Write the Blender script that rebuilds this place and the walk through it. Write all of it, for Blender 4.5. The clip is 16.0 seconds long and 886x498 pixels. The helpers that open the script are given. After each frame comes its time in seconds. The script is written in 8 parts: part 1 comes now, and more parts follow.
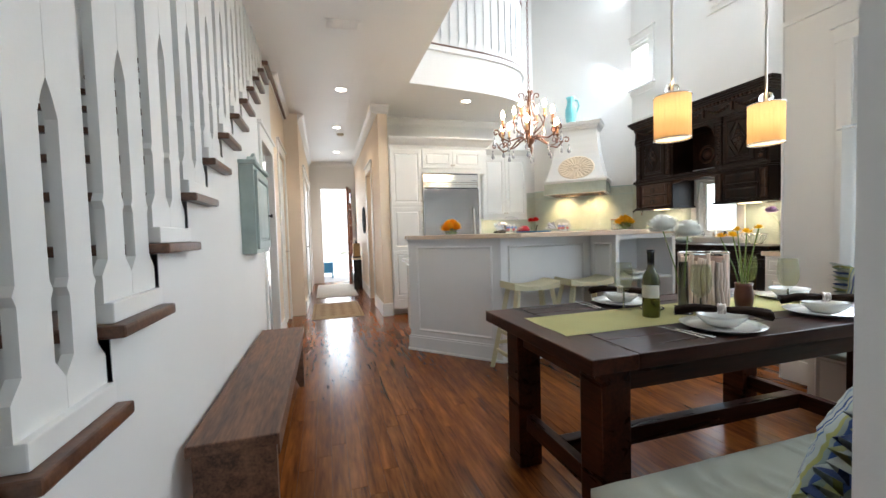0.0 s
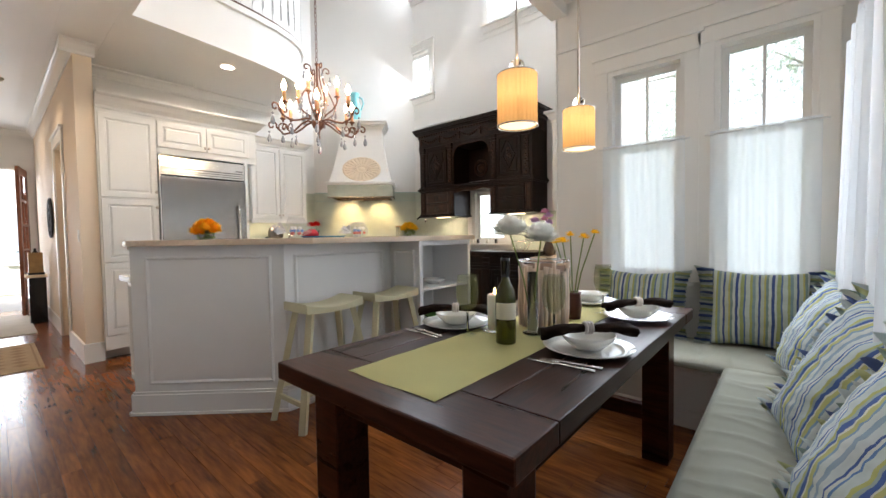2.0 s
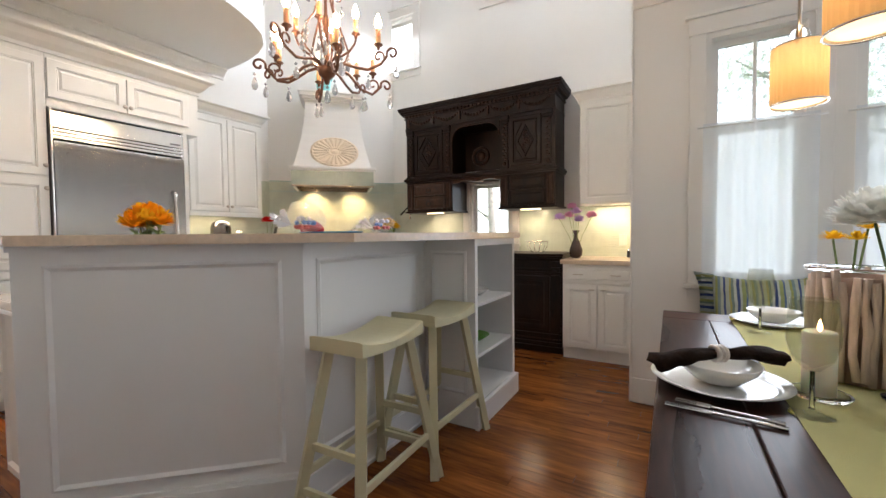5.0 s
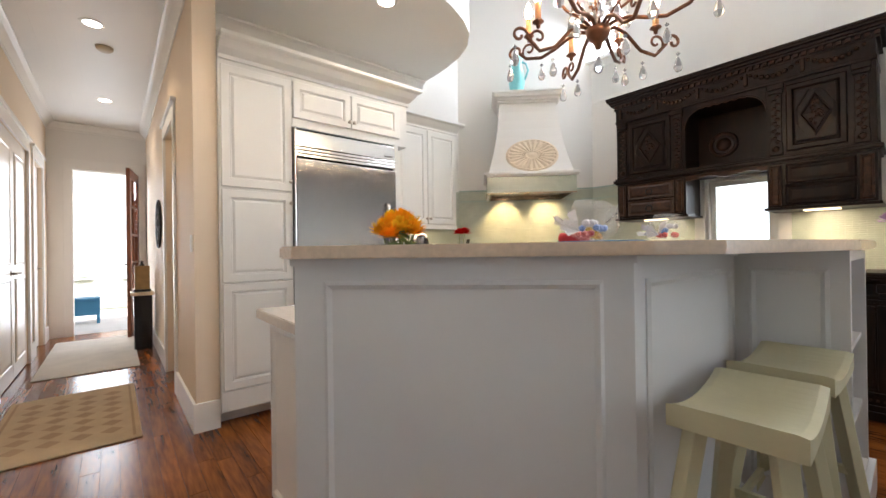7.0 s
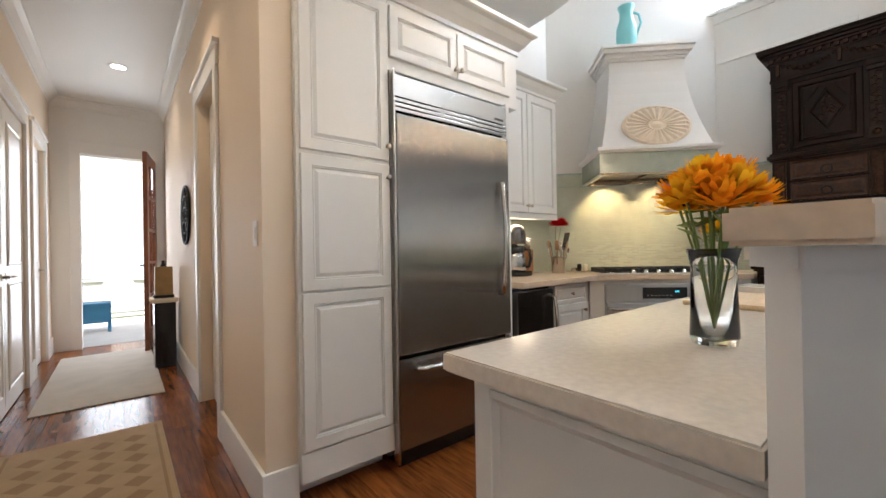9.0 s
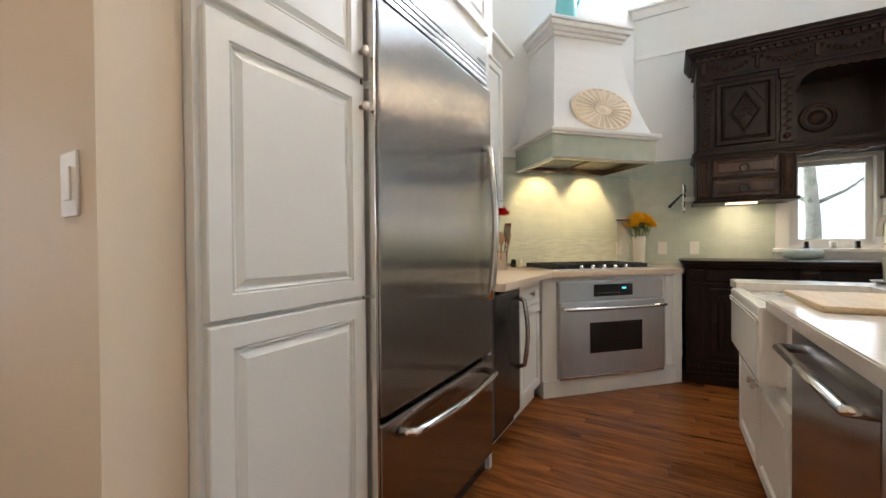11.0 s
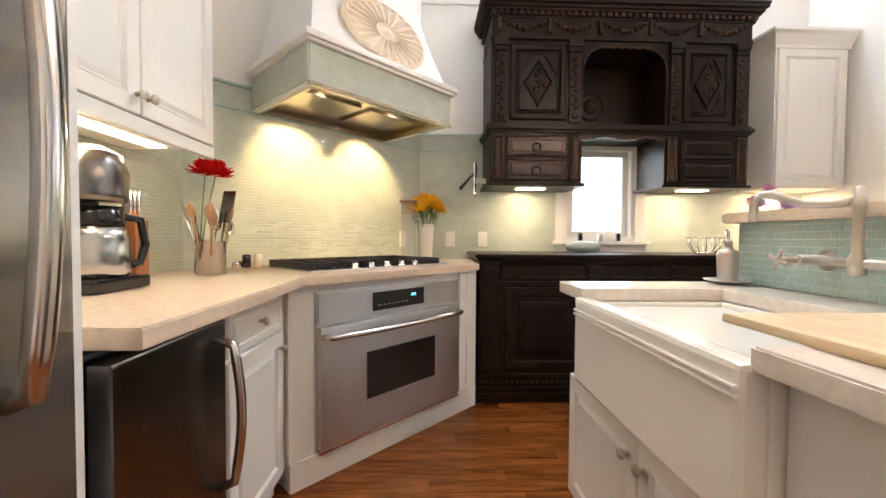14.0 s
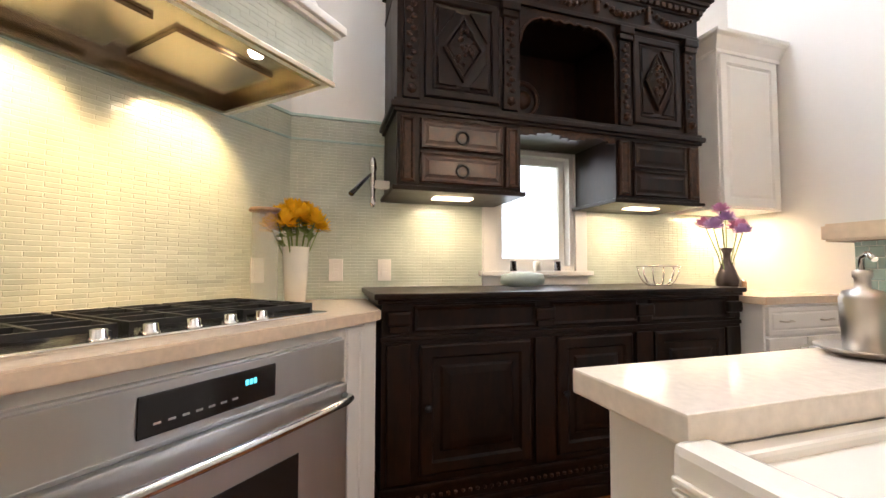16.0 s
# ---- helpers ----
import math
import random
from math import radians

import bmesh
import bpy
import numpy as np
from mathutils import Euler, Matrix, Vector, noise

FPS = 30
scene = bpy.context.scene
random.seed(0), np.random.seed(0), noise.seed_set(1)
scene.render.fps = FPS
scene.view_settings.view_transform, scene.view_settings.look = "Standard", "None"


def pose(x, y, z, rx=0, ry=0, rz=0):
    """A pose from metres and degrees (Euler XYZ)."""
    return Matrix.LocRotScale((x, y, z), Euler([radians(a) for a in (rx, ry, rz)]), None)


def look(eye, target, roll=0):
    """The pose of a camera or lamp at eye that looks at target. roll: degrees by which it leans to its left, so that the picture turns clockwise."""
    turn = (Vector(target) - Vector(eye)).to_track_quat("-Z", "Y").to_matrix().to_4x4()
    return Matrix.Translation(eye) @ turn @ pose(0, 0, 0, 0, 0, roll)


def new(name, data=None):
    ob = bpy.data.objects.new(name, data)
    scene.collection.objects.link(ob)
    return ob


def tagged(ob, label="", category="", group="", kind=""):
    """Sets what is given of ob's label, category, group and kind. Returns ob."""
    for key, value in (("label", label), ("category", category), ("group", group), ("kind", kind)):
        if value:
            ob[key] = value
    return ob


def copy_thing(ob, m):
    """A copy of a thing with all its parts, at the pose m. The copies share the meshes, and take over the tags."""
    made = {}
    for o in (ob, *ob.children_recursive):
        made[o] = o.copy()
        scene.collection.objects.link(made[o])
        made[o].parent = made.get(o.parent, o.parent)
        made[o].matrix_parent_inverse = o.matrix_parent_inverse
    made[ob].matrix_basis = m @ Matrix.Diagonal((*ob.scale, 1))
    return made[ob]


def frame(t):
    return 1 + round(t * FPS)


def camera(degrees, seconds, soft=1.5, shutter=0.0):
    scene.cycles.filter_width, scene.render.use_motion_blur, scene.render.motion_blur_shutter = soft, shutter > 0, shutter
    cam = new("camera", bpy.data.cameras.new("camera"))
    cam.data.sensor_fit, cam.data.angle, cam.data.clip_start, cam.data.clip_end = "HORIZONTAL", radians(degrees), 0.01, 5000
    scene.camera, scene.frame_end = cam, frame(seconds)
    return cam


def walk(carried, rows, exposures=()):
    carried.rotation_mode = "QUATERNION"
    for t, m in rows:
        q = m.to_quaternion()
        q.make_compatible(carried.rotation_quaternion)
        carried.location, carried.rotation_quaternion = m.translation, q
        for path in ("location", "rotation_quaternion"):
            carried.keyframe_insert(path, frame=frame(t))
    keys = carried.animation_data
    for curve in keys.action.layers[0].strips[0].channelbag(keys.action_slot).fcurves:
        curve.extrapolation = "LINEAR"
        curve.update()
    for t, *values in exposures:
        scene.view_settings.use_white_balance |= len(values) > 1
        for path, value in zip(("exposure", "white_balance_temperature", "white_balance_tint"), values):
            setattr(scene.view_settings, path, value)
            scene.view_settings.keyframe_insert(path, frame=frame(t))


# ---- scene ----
cam = camera(96.5, 16.0)
PATH = [
    (0, (-0.065, -0.075, 1.209), (0.503, 1.841, 1.124), -1.7),
    (0.5, (0.013, 0.134, 1.194), (0.844, 1.952, 1.118), -1.4),
    (1, (0.055, 0.33, 1.185), (1.206, 1.965, 1.116), -1.0),
    (1.5, (0.095, 0.493, 1.179), (1.461, 1.953, 1.113), -1.0),
    (2, (0.137, 0.634, 1.189), (1.646, 1.945, 1.116), -0.9),
    (2.5, (0.177, 0.771, 1.195), (1.837, 1.883, 1.119), -0.8),
    (3, (0.209, 0.964, 1.196), (2.006, 1.839, 1.119), -0.5),
    (5.3, (0.329, 1.963, 1.166), (2.023, 3.025, 1.098), -0.6),
    (5.5, (0.345, 2.025, 1.169), (1.968, 3.192, 1.097), -0.7),
    (6, (0.341, 2.205, 1.169), (1.821, 3.551, 1.169), -0.8),
    (6.5, (0.329, 2.431, 1.163), (1.679, 3.906, 1.172), -0.9),
    (7, (0.32, 2.698, 1.162), (1.599, 4.235, 1.168), -0.8),
    (7.5, (0.302, 2.986, 1.160), (1.542, 4.555, 1.163), -0.8),
    (8, (0.263, 3.288, 1.158), (1.522, 4.843, 1.161), -0.8),
    (8.2, (0.245, 3.411, 1.157), (1.494, 4.972, 1.163), -1.0),
    (10.3, (0.259, 4.57, 1.118), (1.746, 5.907, 1.102), -0.4),
    (10.5, (0.293, 4.664, 1.119), (1.868, 5.896, 1.103), -0.4),
    (11, (0.43, 4.869, 1.116), (2.168, 5.858, 1.094), -0.5),
    (11.5, (0.598, 5.017, 1.112), (2.443, 5.787, 1.055), -0.6),
    (12, (0.758, 5.068, 1.109), (2.676, 5.632, 1.041), -0.7),
    (12.5, (0.954, 5.06, 1.097), (2.928, 5.362, 1.0), -0.4),
    (13, (1.172, 5.087, 1.085), (3.161, 5.273, 0.993), 0.3),
    (13.5, (1.384, 5.094, 1.082), (3.383, 5.093, 1.008), 0.4),
    (14, (1.602, 5.075, 1.08), (3.6, 5.006, 1.021), 0.4),
    (14.5, (1.842, 5.064, 1.073), (3.84, 4.984, 1.031), 0.1),
    (15, (2.097, 5.043, 1.074), (4.08, 4.783, 1.034), 0.1),
    (15.5, (2.32, 5.015, 1.077), (4.283, 4.63, 1.067), 0.2),
    (16, (2.525, 4.978, 1.086), (4.437, 4.4, 1.174), 0.1),
]
EXPO = [(0, 1.12, 5900, 10), (1.2, 1.02, 6100, 12), (3, 0.93, 6300, 16), (6.5, 0.98, 6250, 15), (8, 0.86, 6150, 14), (10.5, 0.66, 6050, 13), (11, 0.9, 6050, 12), (12, 1.08, 6150, 13), (12.5, 1.24, 6300, 17), (13.5, 1.49, 6300, 17), (14.5, 1.50, 6300, 18), (16, 1.42, 6350, 19)]
walk(cam, [(t, look(eye, target, roll)) for t, eye, target, roll in PATH], EXPO)

# ---- world, sun and exposure ----
world = bpy.data.worlds.new("sky")
scene.world = world
world.use_nodes = True
wn = world.node_tree
sky = wn.nodes.new("ShaderNodeTexSky")
sky.sky_type, sky.sun_disc = "NISHITA", False
sky.air_density, sky.dust_density, sky.ozone_density = 1.0, 7.0, 0.5
sky.sun_elevation, sky.sun_rotation = radians(56), radians(177)
wn.links.new(sky.outputs[0], wn.nodes["Background"].inputs[0])
wn.nodes["Background"].inputs[1].default_value = 0.15


def lamp(kind, name, m, energy, color=(1, 1, 1), **kw):
    d = bpy.data.lights.new(name, kind)
    d.energy, d.color = energy, color
    for k, v in kw.items():
        if k == "size":
            d.size = v
        elif k == "size_y":
            d.shape, d.size_y = "RECTANGLE", v
        elif k == "radius":
            d.shadow_soft_size = v
        elif k == "cone":
            d.spot_size, d.spot_blend = radians(v), 0.6
        elif k == "angle":
            d.angle = radians(v)
    ob = new(name, d)
    ob.matrix_world = m
    return ob


lamp("SUN", "sun", look((0.3, -6, 9), (0, 0, 0)), 4.0, (1, 0.96, 0.9), angle=4)
DAY = (0.86, 0.94, 1.0)
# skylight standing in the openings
K = 0.34
lamp("AREA", "window_light", look((3.06, 1.42, 1.65), (0, 1.42, 1.5)), 18 * K, DAY, size=0.48, size_y=1.45)
lamp("AREA", "window_light", look((3.06, 0.75, 1.65), (0, 0.75, 1.5)), 18 * K, DAY, size=0.48, size_y=1.45)
lamp("AREA", "window_light", look((1.9, 0.60, 1.65), (1.9, 4, 1.4)), 3 * K, DAY, size=1.7, size_y=1.4)
lamp("AREA", "window_light", look((4.62, 5.05, 3.7), (1.5, 4.2, 2.0)), 45 * K, DAY, size=0.5, size_y=0.75)
lamp("AREA", "window_light", look((4.62, 3.2, 4.5), (1.5, 3.6, 1.5)), 105 * K, DAY, size=0.95, size_y=0.9)
lamp("AREA", "window_light", look((4.62, 5.05, 5.2), (1.5, 4.2, 2.0)), 40 * K, DAY, size=0.5, size_y=0.6)
lamp("AREA", "window_light", look((4.62, 3.73, 1.4), (1.5, 3.9, 1.0)), 2.5 * K, DAY, size=0.45, size_y=0.7)
lamp("AREA", "door_light", look((0.235, 10.4, 1.3), (0.235, 4, 0.6)), 40 * K, DAY, size=0.7, size_y=2.2)
# two fill lamps added to brighten the start, in openings out of view
lamp("AREA", "stair_fill_light", look((-1.6, -1.45, 4.3), (-0.3, 2, 1.2)), 12 * K, DAY, size=1.0, size_y=1.3)
lamp("AREA", "rear_fill_light", look((0.4, -2.5, 1.65), (0.5, 2, 1.0)), 9 * K, DAY, size=2.1, size_y=1.4)
# lamps of the house
for x, y, e in ((0.2, 3.05, 6), (0.2, 5.15, 18), (0.2, 6.98, 16), (0.25, 9.03, 10), (1.92, 5.25, 12)):
    lamp("SPOT", "downlight", look((x, y, 3.035), (x, y + 0.001, 0)), e, (1.0, 0.80, 0.55), radius=0.05, cone=130)
for x, y in ((1.577, 1.471), (2.198, 1.466)):
    lamp("POINT", "pendant_light", look((x, y, 1.76), (x, y, 0)), 0.38, (1.0, 0.72, 0.44), radius=0.03)
for x, y in ((3.745, 5.69), (4.095, 5.34)):
    lamp("SPOT", "hood_light", look((x, y, 1.775), (x + 0.30, y + 0.30, 1.28)), 11, (1.0, 0.68, 0.32), radius=0.02, cone=84)
for x, y in ((4.44, 4.35), (4.44, 3.16)):
    lamp("AREA", "hutch_light", look((x, y, 1.42), (x + 0.05, y, 0.9)), 1.3, (1.0, 0.79, 0.50), size=0.2)
lamp("AREA", "cabinet_light", look((2.8, 6.06, 1.39), (2.8, 6.08, 0.9)), 1.5, (1.0, 0.80, 0.52), size=0.55, size_y=0.06)
lamp("AREA", "cabinet_light", look((4.52, 2.38, 1.44), (4.54, 2.38, 0.9)), 2.0, (1.0, 0.78, 0.48), size=0.3, size_y=0.06)

# ---- materials ----
def nodes_of(name):
    m = bpy.data.materials.new(name)
    m.use_nodes = True
    return m, m.node_tree, m.node_tree.nodes["Principled BSDF"]


def mat(name, color, rough=0.5, metal=0.0, scale=8.0, vary=0.08, bump=0.05, fine=120.0, stretch=(1, 1, 1), coat=0.0, rand=0.0, trans=0.0, emit=None, power=0.0, alpha=1.0, sub=0.0):
    """A painted, wooden, metal or cloth surface with broad and fine variation."""
    m, t, p = nodes_of(name)
    N, L = t.nodes, t.links
    tc = N.new("ShaderNodeTexCoord")
    mp = N.new("ShaderNodeMapping")
    mp.inputs["Scale"].default_value = stretch
    L.new(tc.outputs["Object"], mp.inputs[0])
    big, small = N.new("ShaderNodeTexNoise"), N.new("ShaderNodeTexNoise")
    big.inputs["Scale"].default_value, small.inputs["Scale"].default_value = scale, fine
    big.inputs["Detail"].default_value, small.inputs["Detail"].default_value = 4, 3
    L.new(mp.outputs[0], big.inputs["Vector"])
    L.new(mp.outputs[0], small.inputs["Vector"])
    mix = N.new("ShaderNodeMix")
    mix.data_type = "RGBA"
    dark = [max(0, c * (1 - vary * 1.6)) for c in color]
    light = [min(1, c * (1 + vary)) for c in color]
    mix.inputs["A"].default_value, mix.inputs["B"].default_value = (*dark, 1), (*light, 1)
    L.new(big.outputs["Fac"], mix.inputs["Factor"])
    out = mix.outputs["Result"]
    if rand:
        info = N.new("ShaderNodeObjectInfo")
        hsv = N.new("ShaderNodeHueSaturation")
        rng = N.new("ShaderNodeMapRange")
        rng.inputs["To Min"].default_value, rng.inputs["To Max"].default_value = 1 - rand, 1 + rand
        L.new(info.outputs["Random"], rng.inputs["Value"])
        L.new(rng.outputs[0], hsv.inputs["Value"])
        L.new(out, hsv.inputs["Color"])
        out = hsv.outputs[0]
    L.new(out, p.inputs["Base Color"])
    rr = N.new("ShaderNodeMapRange")
    rr.inputs["To Min"].default_value, rr.inputs["To Max"].default_value = max(0.02, rough * 0.85), min(1, rough * 1.15)
    L.new(small.outputs["Fac"], rr.inputs["Value"])
    L.new(rr.outputs[0], p.inputs["Roughness"])
    p.inputs["Metallic"].default_value = metal
    p.inputs["Coat Weight"].default_value = coat
    p.inputs["Transmission Weight"].default_value = trans
    p.inputs["Alpha"].default_value = alpha
    p.inputs["Subsurface Weight"].default_value = sub
    if emit:
        p.inputs["Emission Color"].default_value, p.inputs["Emission Strength"].default_value = (*emit, 1), power
    if bump:
        b = N.new("ShaderNodeBump")
        b.inputs["Strength"].default_value, b.inputs["Distance"].default_value = bump, 0.01
        L.new(small.outputs["Fac"], b.inputs["Height"])
        L.new(b.outputs[0], p.inputs["Normal"])
    return m


def wood(name, c1, c2, rough=0.35, along=(14, 1.2, 14), rand=0.0, bump=0.08, coat=0.0, island=False, spec=0.5, span=(0.34, 0.68)):
    """Wood grain: stretched noise and rings between two tones, the long way given by the smallest factor."""
    m, t, p = nodes_of(name)
    N, L = t.nodes, t.links
    tc, mp = N.new("ShaderNodeTexCoord"), N.new("ShaderNodeMapping")
    mp.inputs["Scale"].default_value = along
    info = N.new("ShaderNodeObjectInfo")
    geo = N.new("ShaderNodeNewGeometry")
    seed = geo.outputs["Random Per Island"] if island else info.outputs["Random"]
    add = N.new("ShaderNodeVectorMath")
    add.operation = "ADD"
    mul = N.new("ShaderNodeMath")
    mul.operation = "MULTIPLY"
    mul.inputs[1].default_value = 37.0
    L.new(seed, mul.inputs[0])
    L.new(tc.outputs["Object"], mp.inputs[0])
    L.new(mp.outputs[0], add.inputs[0])
    L.new(mul.outputs[0], add.inputs[1])
    n1, n2 = N.new("ShaderNodeTexNoise"), N.new("ShaderNodeTexNoise")
    n1.inputs["Scale"].default_value, n1.inputs["Detail"].default_value, n1.inputs["Distortion"].default_value = 1.6, 6, 0.9
    n2.inputs["Scale"].default_value, n2.inputs["Detail"].default_value = 9.0, 5
    L.new(add.outputs[0], n1.inputs["Vector"])
    L.new(add.outputs[0], n2.inputs["Vector"])
    ramp = N.new("ShaderNodeValToRGB")
    ramp.color_ramp.elements[0].position, ramp.color_ramp.elements[1].position = span
    ramp.color_ramp.elements[0].color, ramp.color_ramp.elements[1].color = (*c1, 1), (*c2, 1)
    avg = N.new("ShaderNodeMath")
    avg.operation = "MULTIPLY_ADD"
    avg.inputs[1].default_value, avg.inputs[2].default_value = 0.45, 0.27
    L.new(n2.outputs["Fac"], avg.inputs[0])
    sm = N.new("ShaderNodeMath")
    sm.operation = "MULTIPLY_ADD"
    sm.inputs[1].default_value = 0.6
    sub2 = N.new("ShaderNodeMath")
    sub2.operation = "SUBTRACT"
    sub2.inputs[1].default_value = 0.3
    L.new(avg.outputs[0], sub2.inputs[0])
    L.new(n1.outputs["Fac"], sm.inputs[0])
    L.new(sub2.outputs[0], sm.inputs[2])
    L.new(sm.outputs[0], ramp.inputs[0])
    out = ramp.outputs[0]
    if rand:
        hsv, rng = N.new("ShaderNodeHueSaturation"), N.new("ShaderNodeMapRange")
        rng.inputs["To Min"].default_value, rng.inputs["To Max"].default_value = 1 - rand, 1 + rand
        L.new(seed, rng.inputs["Value"])
        L.new(rng.outputs[0], hsv.inputs["Value"])
        L.new(out, hsv.inputs["Color"])
        out = hsv.outputs[0]
    L.new(out, p.inputs["Base Color"])
    rr = N.new("ShaderNodeMapRange")
    rr.inputs["To Min"].default_value, rr.inputs["To Max"].default_value = rough * 0.75, rough * 1.35
    L.new(n1.outputs["Fac"], rr.inputs["Value"])
    L.new(rr.outputs[0], p.inputs["Roughness"])
    p.inputs["Specular IOR Level"].default_value = spec
    p.inputs["Coat Weight"].default_value = coat
    p.inputs["Coat Roughness"].default_value = 0.15
    b = N.new("ShaderNodeBump")
    b.inputs["Strength"].default_value, b.inputs["Distance"].default_value = bump, 0.006
    L.new(n2.outputs["Fac"], b.inputs["Height"])
    L.new(b.outputs[0], p.inputs["Normal"])
    return m


def glass(name, tint=(1, 1, 1), rough=0.0, ior=1.45):
    m, t, p = nodes_of(name)
    p.inputs["Base Color"].default_value = (*tint, 1)
    p.inputs["Transmission Weight"].default_value = 1
    p.inputs["Roughness"].default_value = rough
    p.inputs["IOR"].default_value = ior
    return m


def glow(name, color, power):
    m, t, p = nodes_of(name)
    p.inputs["Base Color"].default_value = (*color, 1)
    p.inputs["Emission Color"].default_value, p.inputs["Emission Strength"].default_value = (*color, 1), power
    return m


def sheer(name, color, clear=0.35):
    """Thin cloth that lets light through."""
    m, t, p = nodes_of(name)
    N, L = t.nodes, t.links
    a, b, c = N.new("ShaderNodeBsdfTranslucent"), N.new("ShaderNodeBsdfDiffuse"), N.new("ShaderNodeBsdfTransparent")
    for s in (a, b):
        s.inputs["Color"].default_value = (*color, 1)
    m1, m2 = N.new("ShaderNodeMixShader"), N.new("ShaderNodeMixShader")
    m1.inputs[0].default_value, m2.inputs[0].default_value = 0.35, clear
    L.new(a.outputs[0], m1.inputs[1]); L.new(b.outputs[0], m1.inputs[2])
    L.new(m1.outputs[0], m2.inputs[1]); L.new(c.outputs[0], m2.inputs[2])
    L.new(m2.outputs[0], N["Material Output"].inputs[0])
    return m


def stripes(name, colors, width, axis=0):
    """Woven stripes across the cloth's local x or y, in repeating bands."""
    m, t, p = nodes_of(name)
    N, L = t.nodes, t.links
    tc, sep = N.new("ShaderNodeTexCoord"), N.new("ShaderNodeSeparateXYZ")
    wob = N.new("ShaderNodeTexNoise")
    wob.inputs["Scale"].default_value = 9
    L.new(tc.outputs["Object"], sep.inputs[0])
    L.new(tc.outputs["Object"], wob.inputs["Vector"])
    ma = N.new("ShaderNodeMath")
    ma.operation = "MULTIPLY_ADD"
    ma.inputs[1].default_value = 0.018
    L.new(wob.outputs["Fac"], ma.inputs[0])
    L.new(sep.outputs[axis], ma.inputs[2])
    dv = N.new("ShaderNodeMath")
    dv.operation = "DIVIDE"
    dv.inputs[1].default_value = width
    L.new(ma.outputs[0], dv.inputs[0])
    fr = N.new("ShaderNodeMath")
    fr.operation = "FRACT"
    L.new(dv.outputs[0], fr.inputs[0])
    ramp = N.new("ShaderNodeValToRGB")
    ramp.color_ramp.interpolation = "CONSTANT"
    el = ramp.color_ramp.elements
    at = 0.0
    for i, (w, c) in enumerate(colors):
        e = el[i] if i < 2 else el.new(at)
        e.position, e.color = at, (*c, 1)
        at += w
    L.new(fr.outputs[0], ramp.inputs[0])
    L.new(ramp.outputs[0], p.inputs["Base Color"])
    p.inputs["Roughness"].default_value = 0.85
    nz, b = N.new("ShaderNodeTexNoise"), N.new("ShaderNodeBump")
    nz.inputs["Scale"].default_value = 14
    b.inputs["Strength"].default_value, b.inputs["Distance"].default_value = 0.5, 0.02
    L.new(tc.outputs["Object"], nz.inputs["Vector"])
    L.new(nz.outputs["Fac"], b.inputs["Height"])
    L.new(b.outputs[0], p.inputs["Normal"])
    return m


WALL = mat("wall_paint", (0.80, 0.78, 0.74), 0.6, scale=1.5, vary=0.03, bump=0.04)
# hall wall colour with the downlights' warmth mixed into it
HALLWALL = mat("hall_wall_lamplit", (0.80, 0.67, 0.52), 0.6, scale=1.5, vary=0.03, bump=0.04)
TRIM = mat("trim_paint", (0.82, 0.80, 0.76), 0.35, scale=2, vary=0.03, bump=0.03)
CEIL = mat("ceiling_paint", (0.82, 0.81, 0.78), 0.5, scale=1, vary=0.03, bump=0.03)
CAB = mat("cabinet_paint", (0.80, 0.79, 0.75), 0.32, scale=3, vary=0.03, bump=0.03)
ISLE = mat("island_paint", (0.77, 0.77, 0.76), 0.4, scale=2.5, vary=0.04, bump=0.03)
FLOOR = wood("oak_floor", (0.050, 0.0135, 0.0032), (0.34, 0.108, 0.024), 0.2, (6.5, 0.7, 6.5), rand=0.12, bump=0.03, spec=0.22, span=(0.30, 0.72))
FLOORJ = wood("oak_floor_far", (0.050, 0.0135, 0.0032), (0.34, 0.108, 0.024), 0.2, (6.5, 0.7, 6.5), rand=0.12, bump=0.03, spec=0.22, span=(0.30, 0.72), island=True)
GAP = mat("floor_gap", (0.07, 0.026, 0.010), 0.5, bump=0)
TREAD = wood("stair_tread_oak", (0.06, 0.025, 0.013), (0.17, 0.075, 0.036), 0.3, (9, 9, 9))
TABLE = wood("table_wood", (0.005, 0.0018, 0.0012), (0.052, 0.015, 0.0075), 0.28, (1.0, 9, 9), bump=0.06, spec=0.13, span=(0.30, 0.72))
TABLEY = wood("table_end_wood", (0.007, 0.0024, 0.0014), (0.075, 0.021, 0.009), 0.28, (9, 1.0, 9), bump=0.06, spec=0.11, span=(0.30, 0.72))
BENCHW = wood("bench_wood", (0.045, 0.018, 0.010), (0.25, 0.12, 0.065), 0.45, (10, 1.0, 10), bump=0.12)
DARK = wood("antique_dark_oak", (0.0045, 0.0022, 0.0014), (0.022, 0.0090, 0.0042), 0.33, (6, 6, 1.6), bump=0.015, spec=0.2)
DARKC = wood("carved_dark_oak", (0.008, 0.004, 0.002), (0.085, 0.036, 0.017), 0.38, (20, 20, 20), bump=0.2, spec=0.25)
DRAWERW = wood("drawer_front_oak", (0.02, 0.008, 0.004), (0.08, 0.030, 0.013), 0.3, (8, 1.4, 8))
# one beige stone twice: lamp warmth put in STONE, white sheen in WSTONE
STONE = mat("quartz_lamplit", (0.76, 0.61, 0.46), 0.2, scale=45, vary=0.14, bump=0.02, fine=260)
WSTONE = mat("quartz_sheen", (0.77, 0.70, 0.61), 0.12, scale=60, vary=0.12, bump=0.02, fine=260)
STEEL = mat("brushed_steel", (0.46, 0.46, 0.46), 0.20, 1.0, scale=0.8, vary=0.08, bump=0, fine=30, stretch=(25, 25, 1))
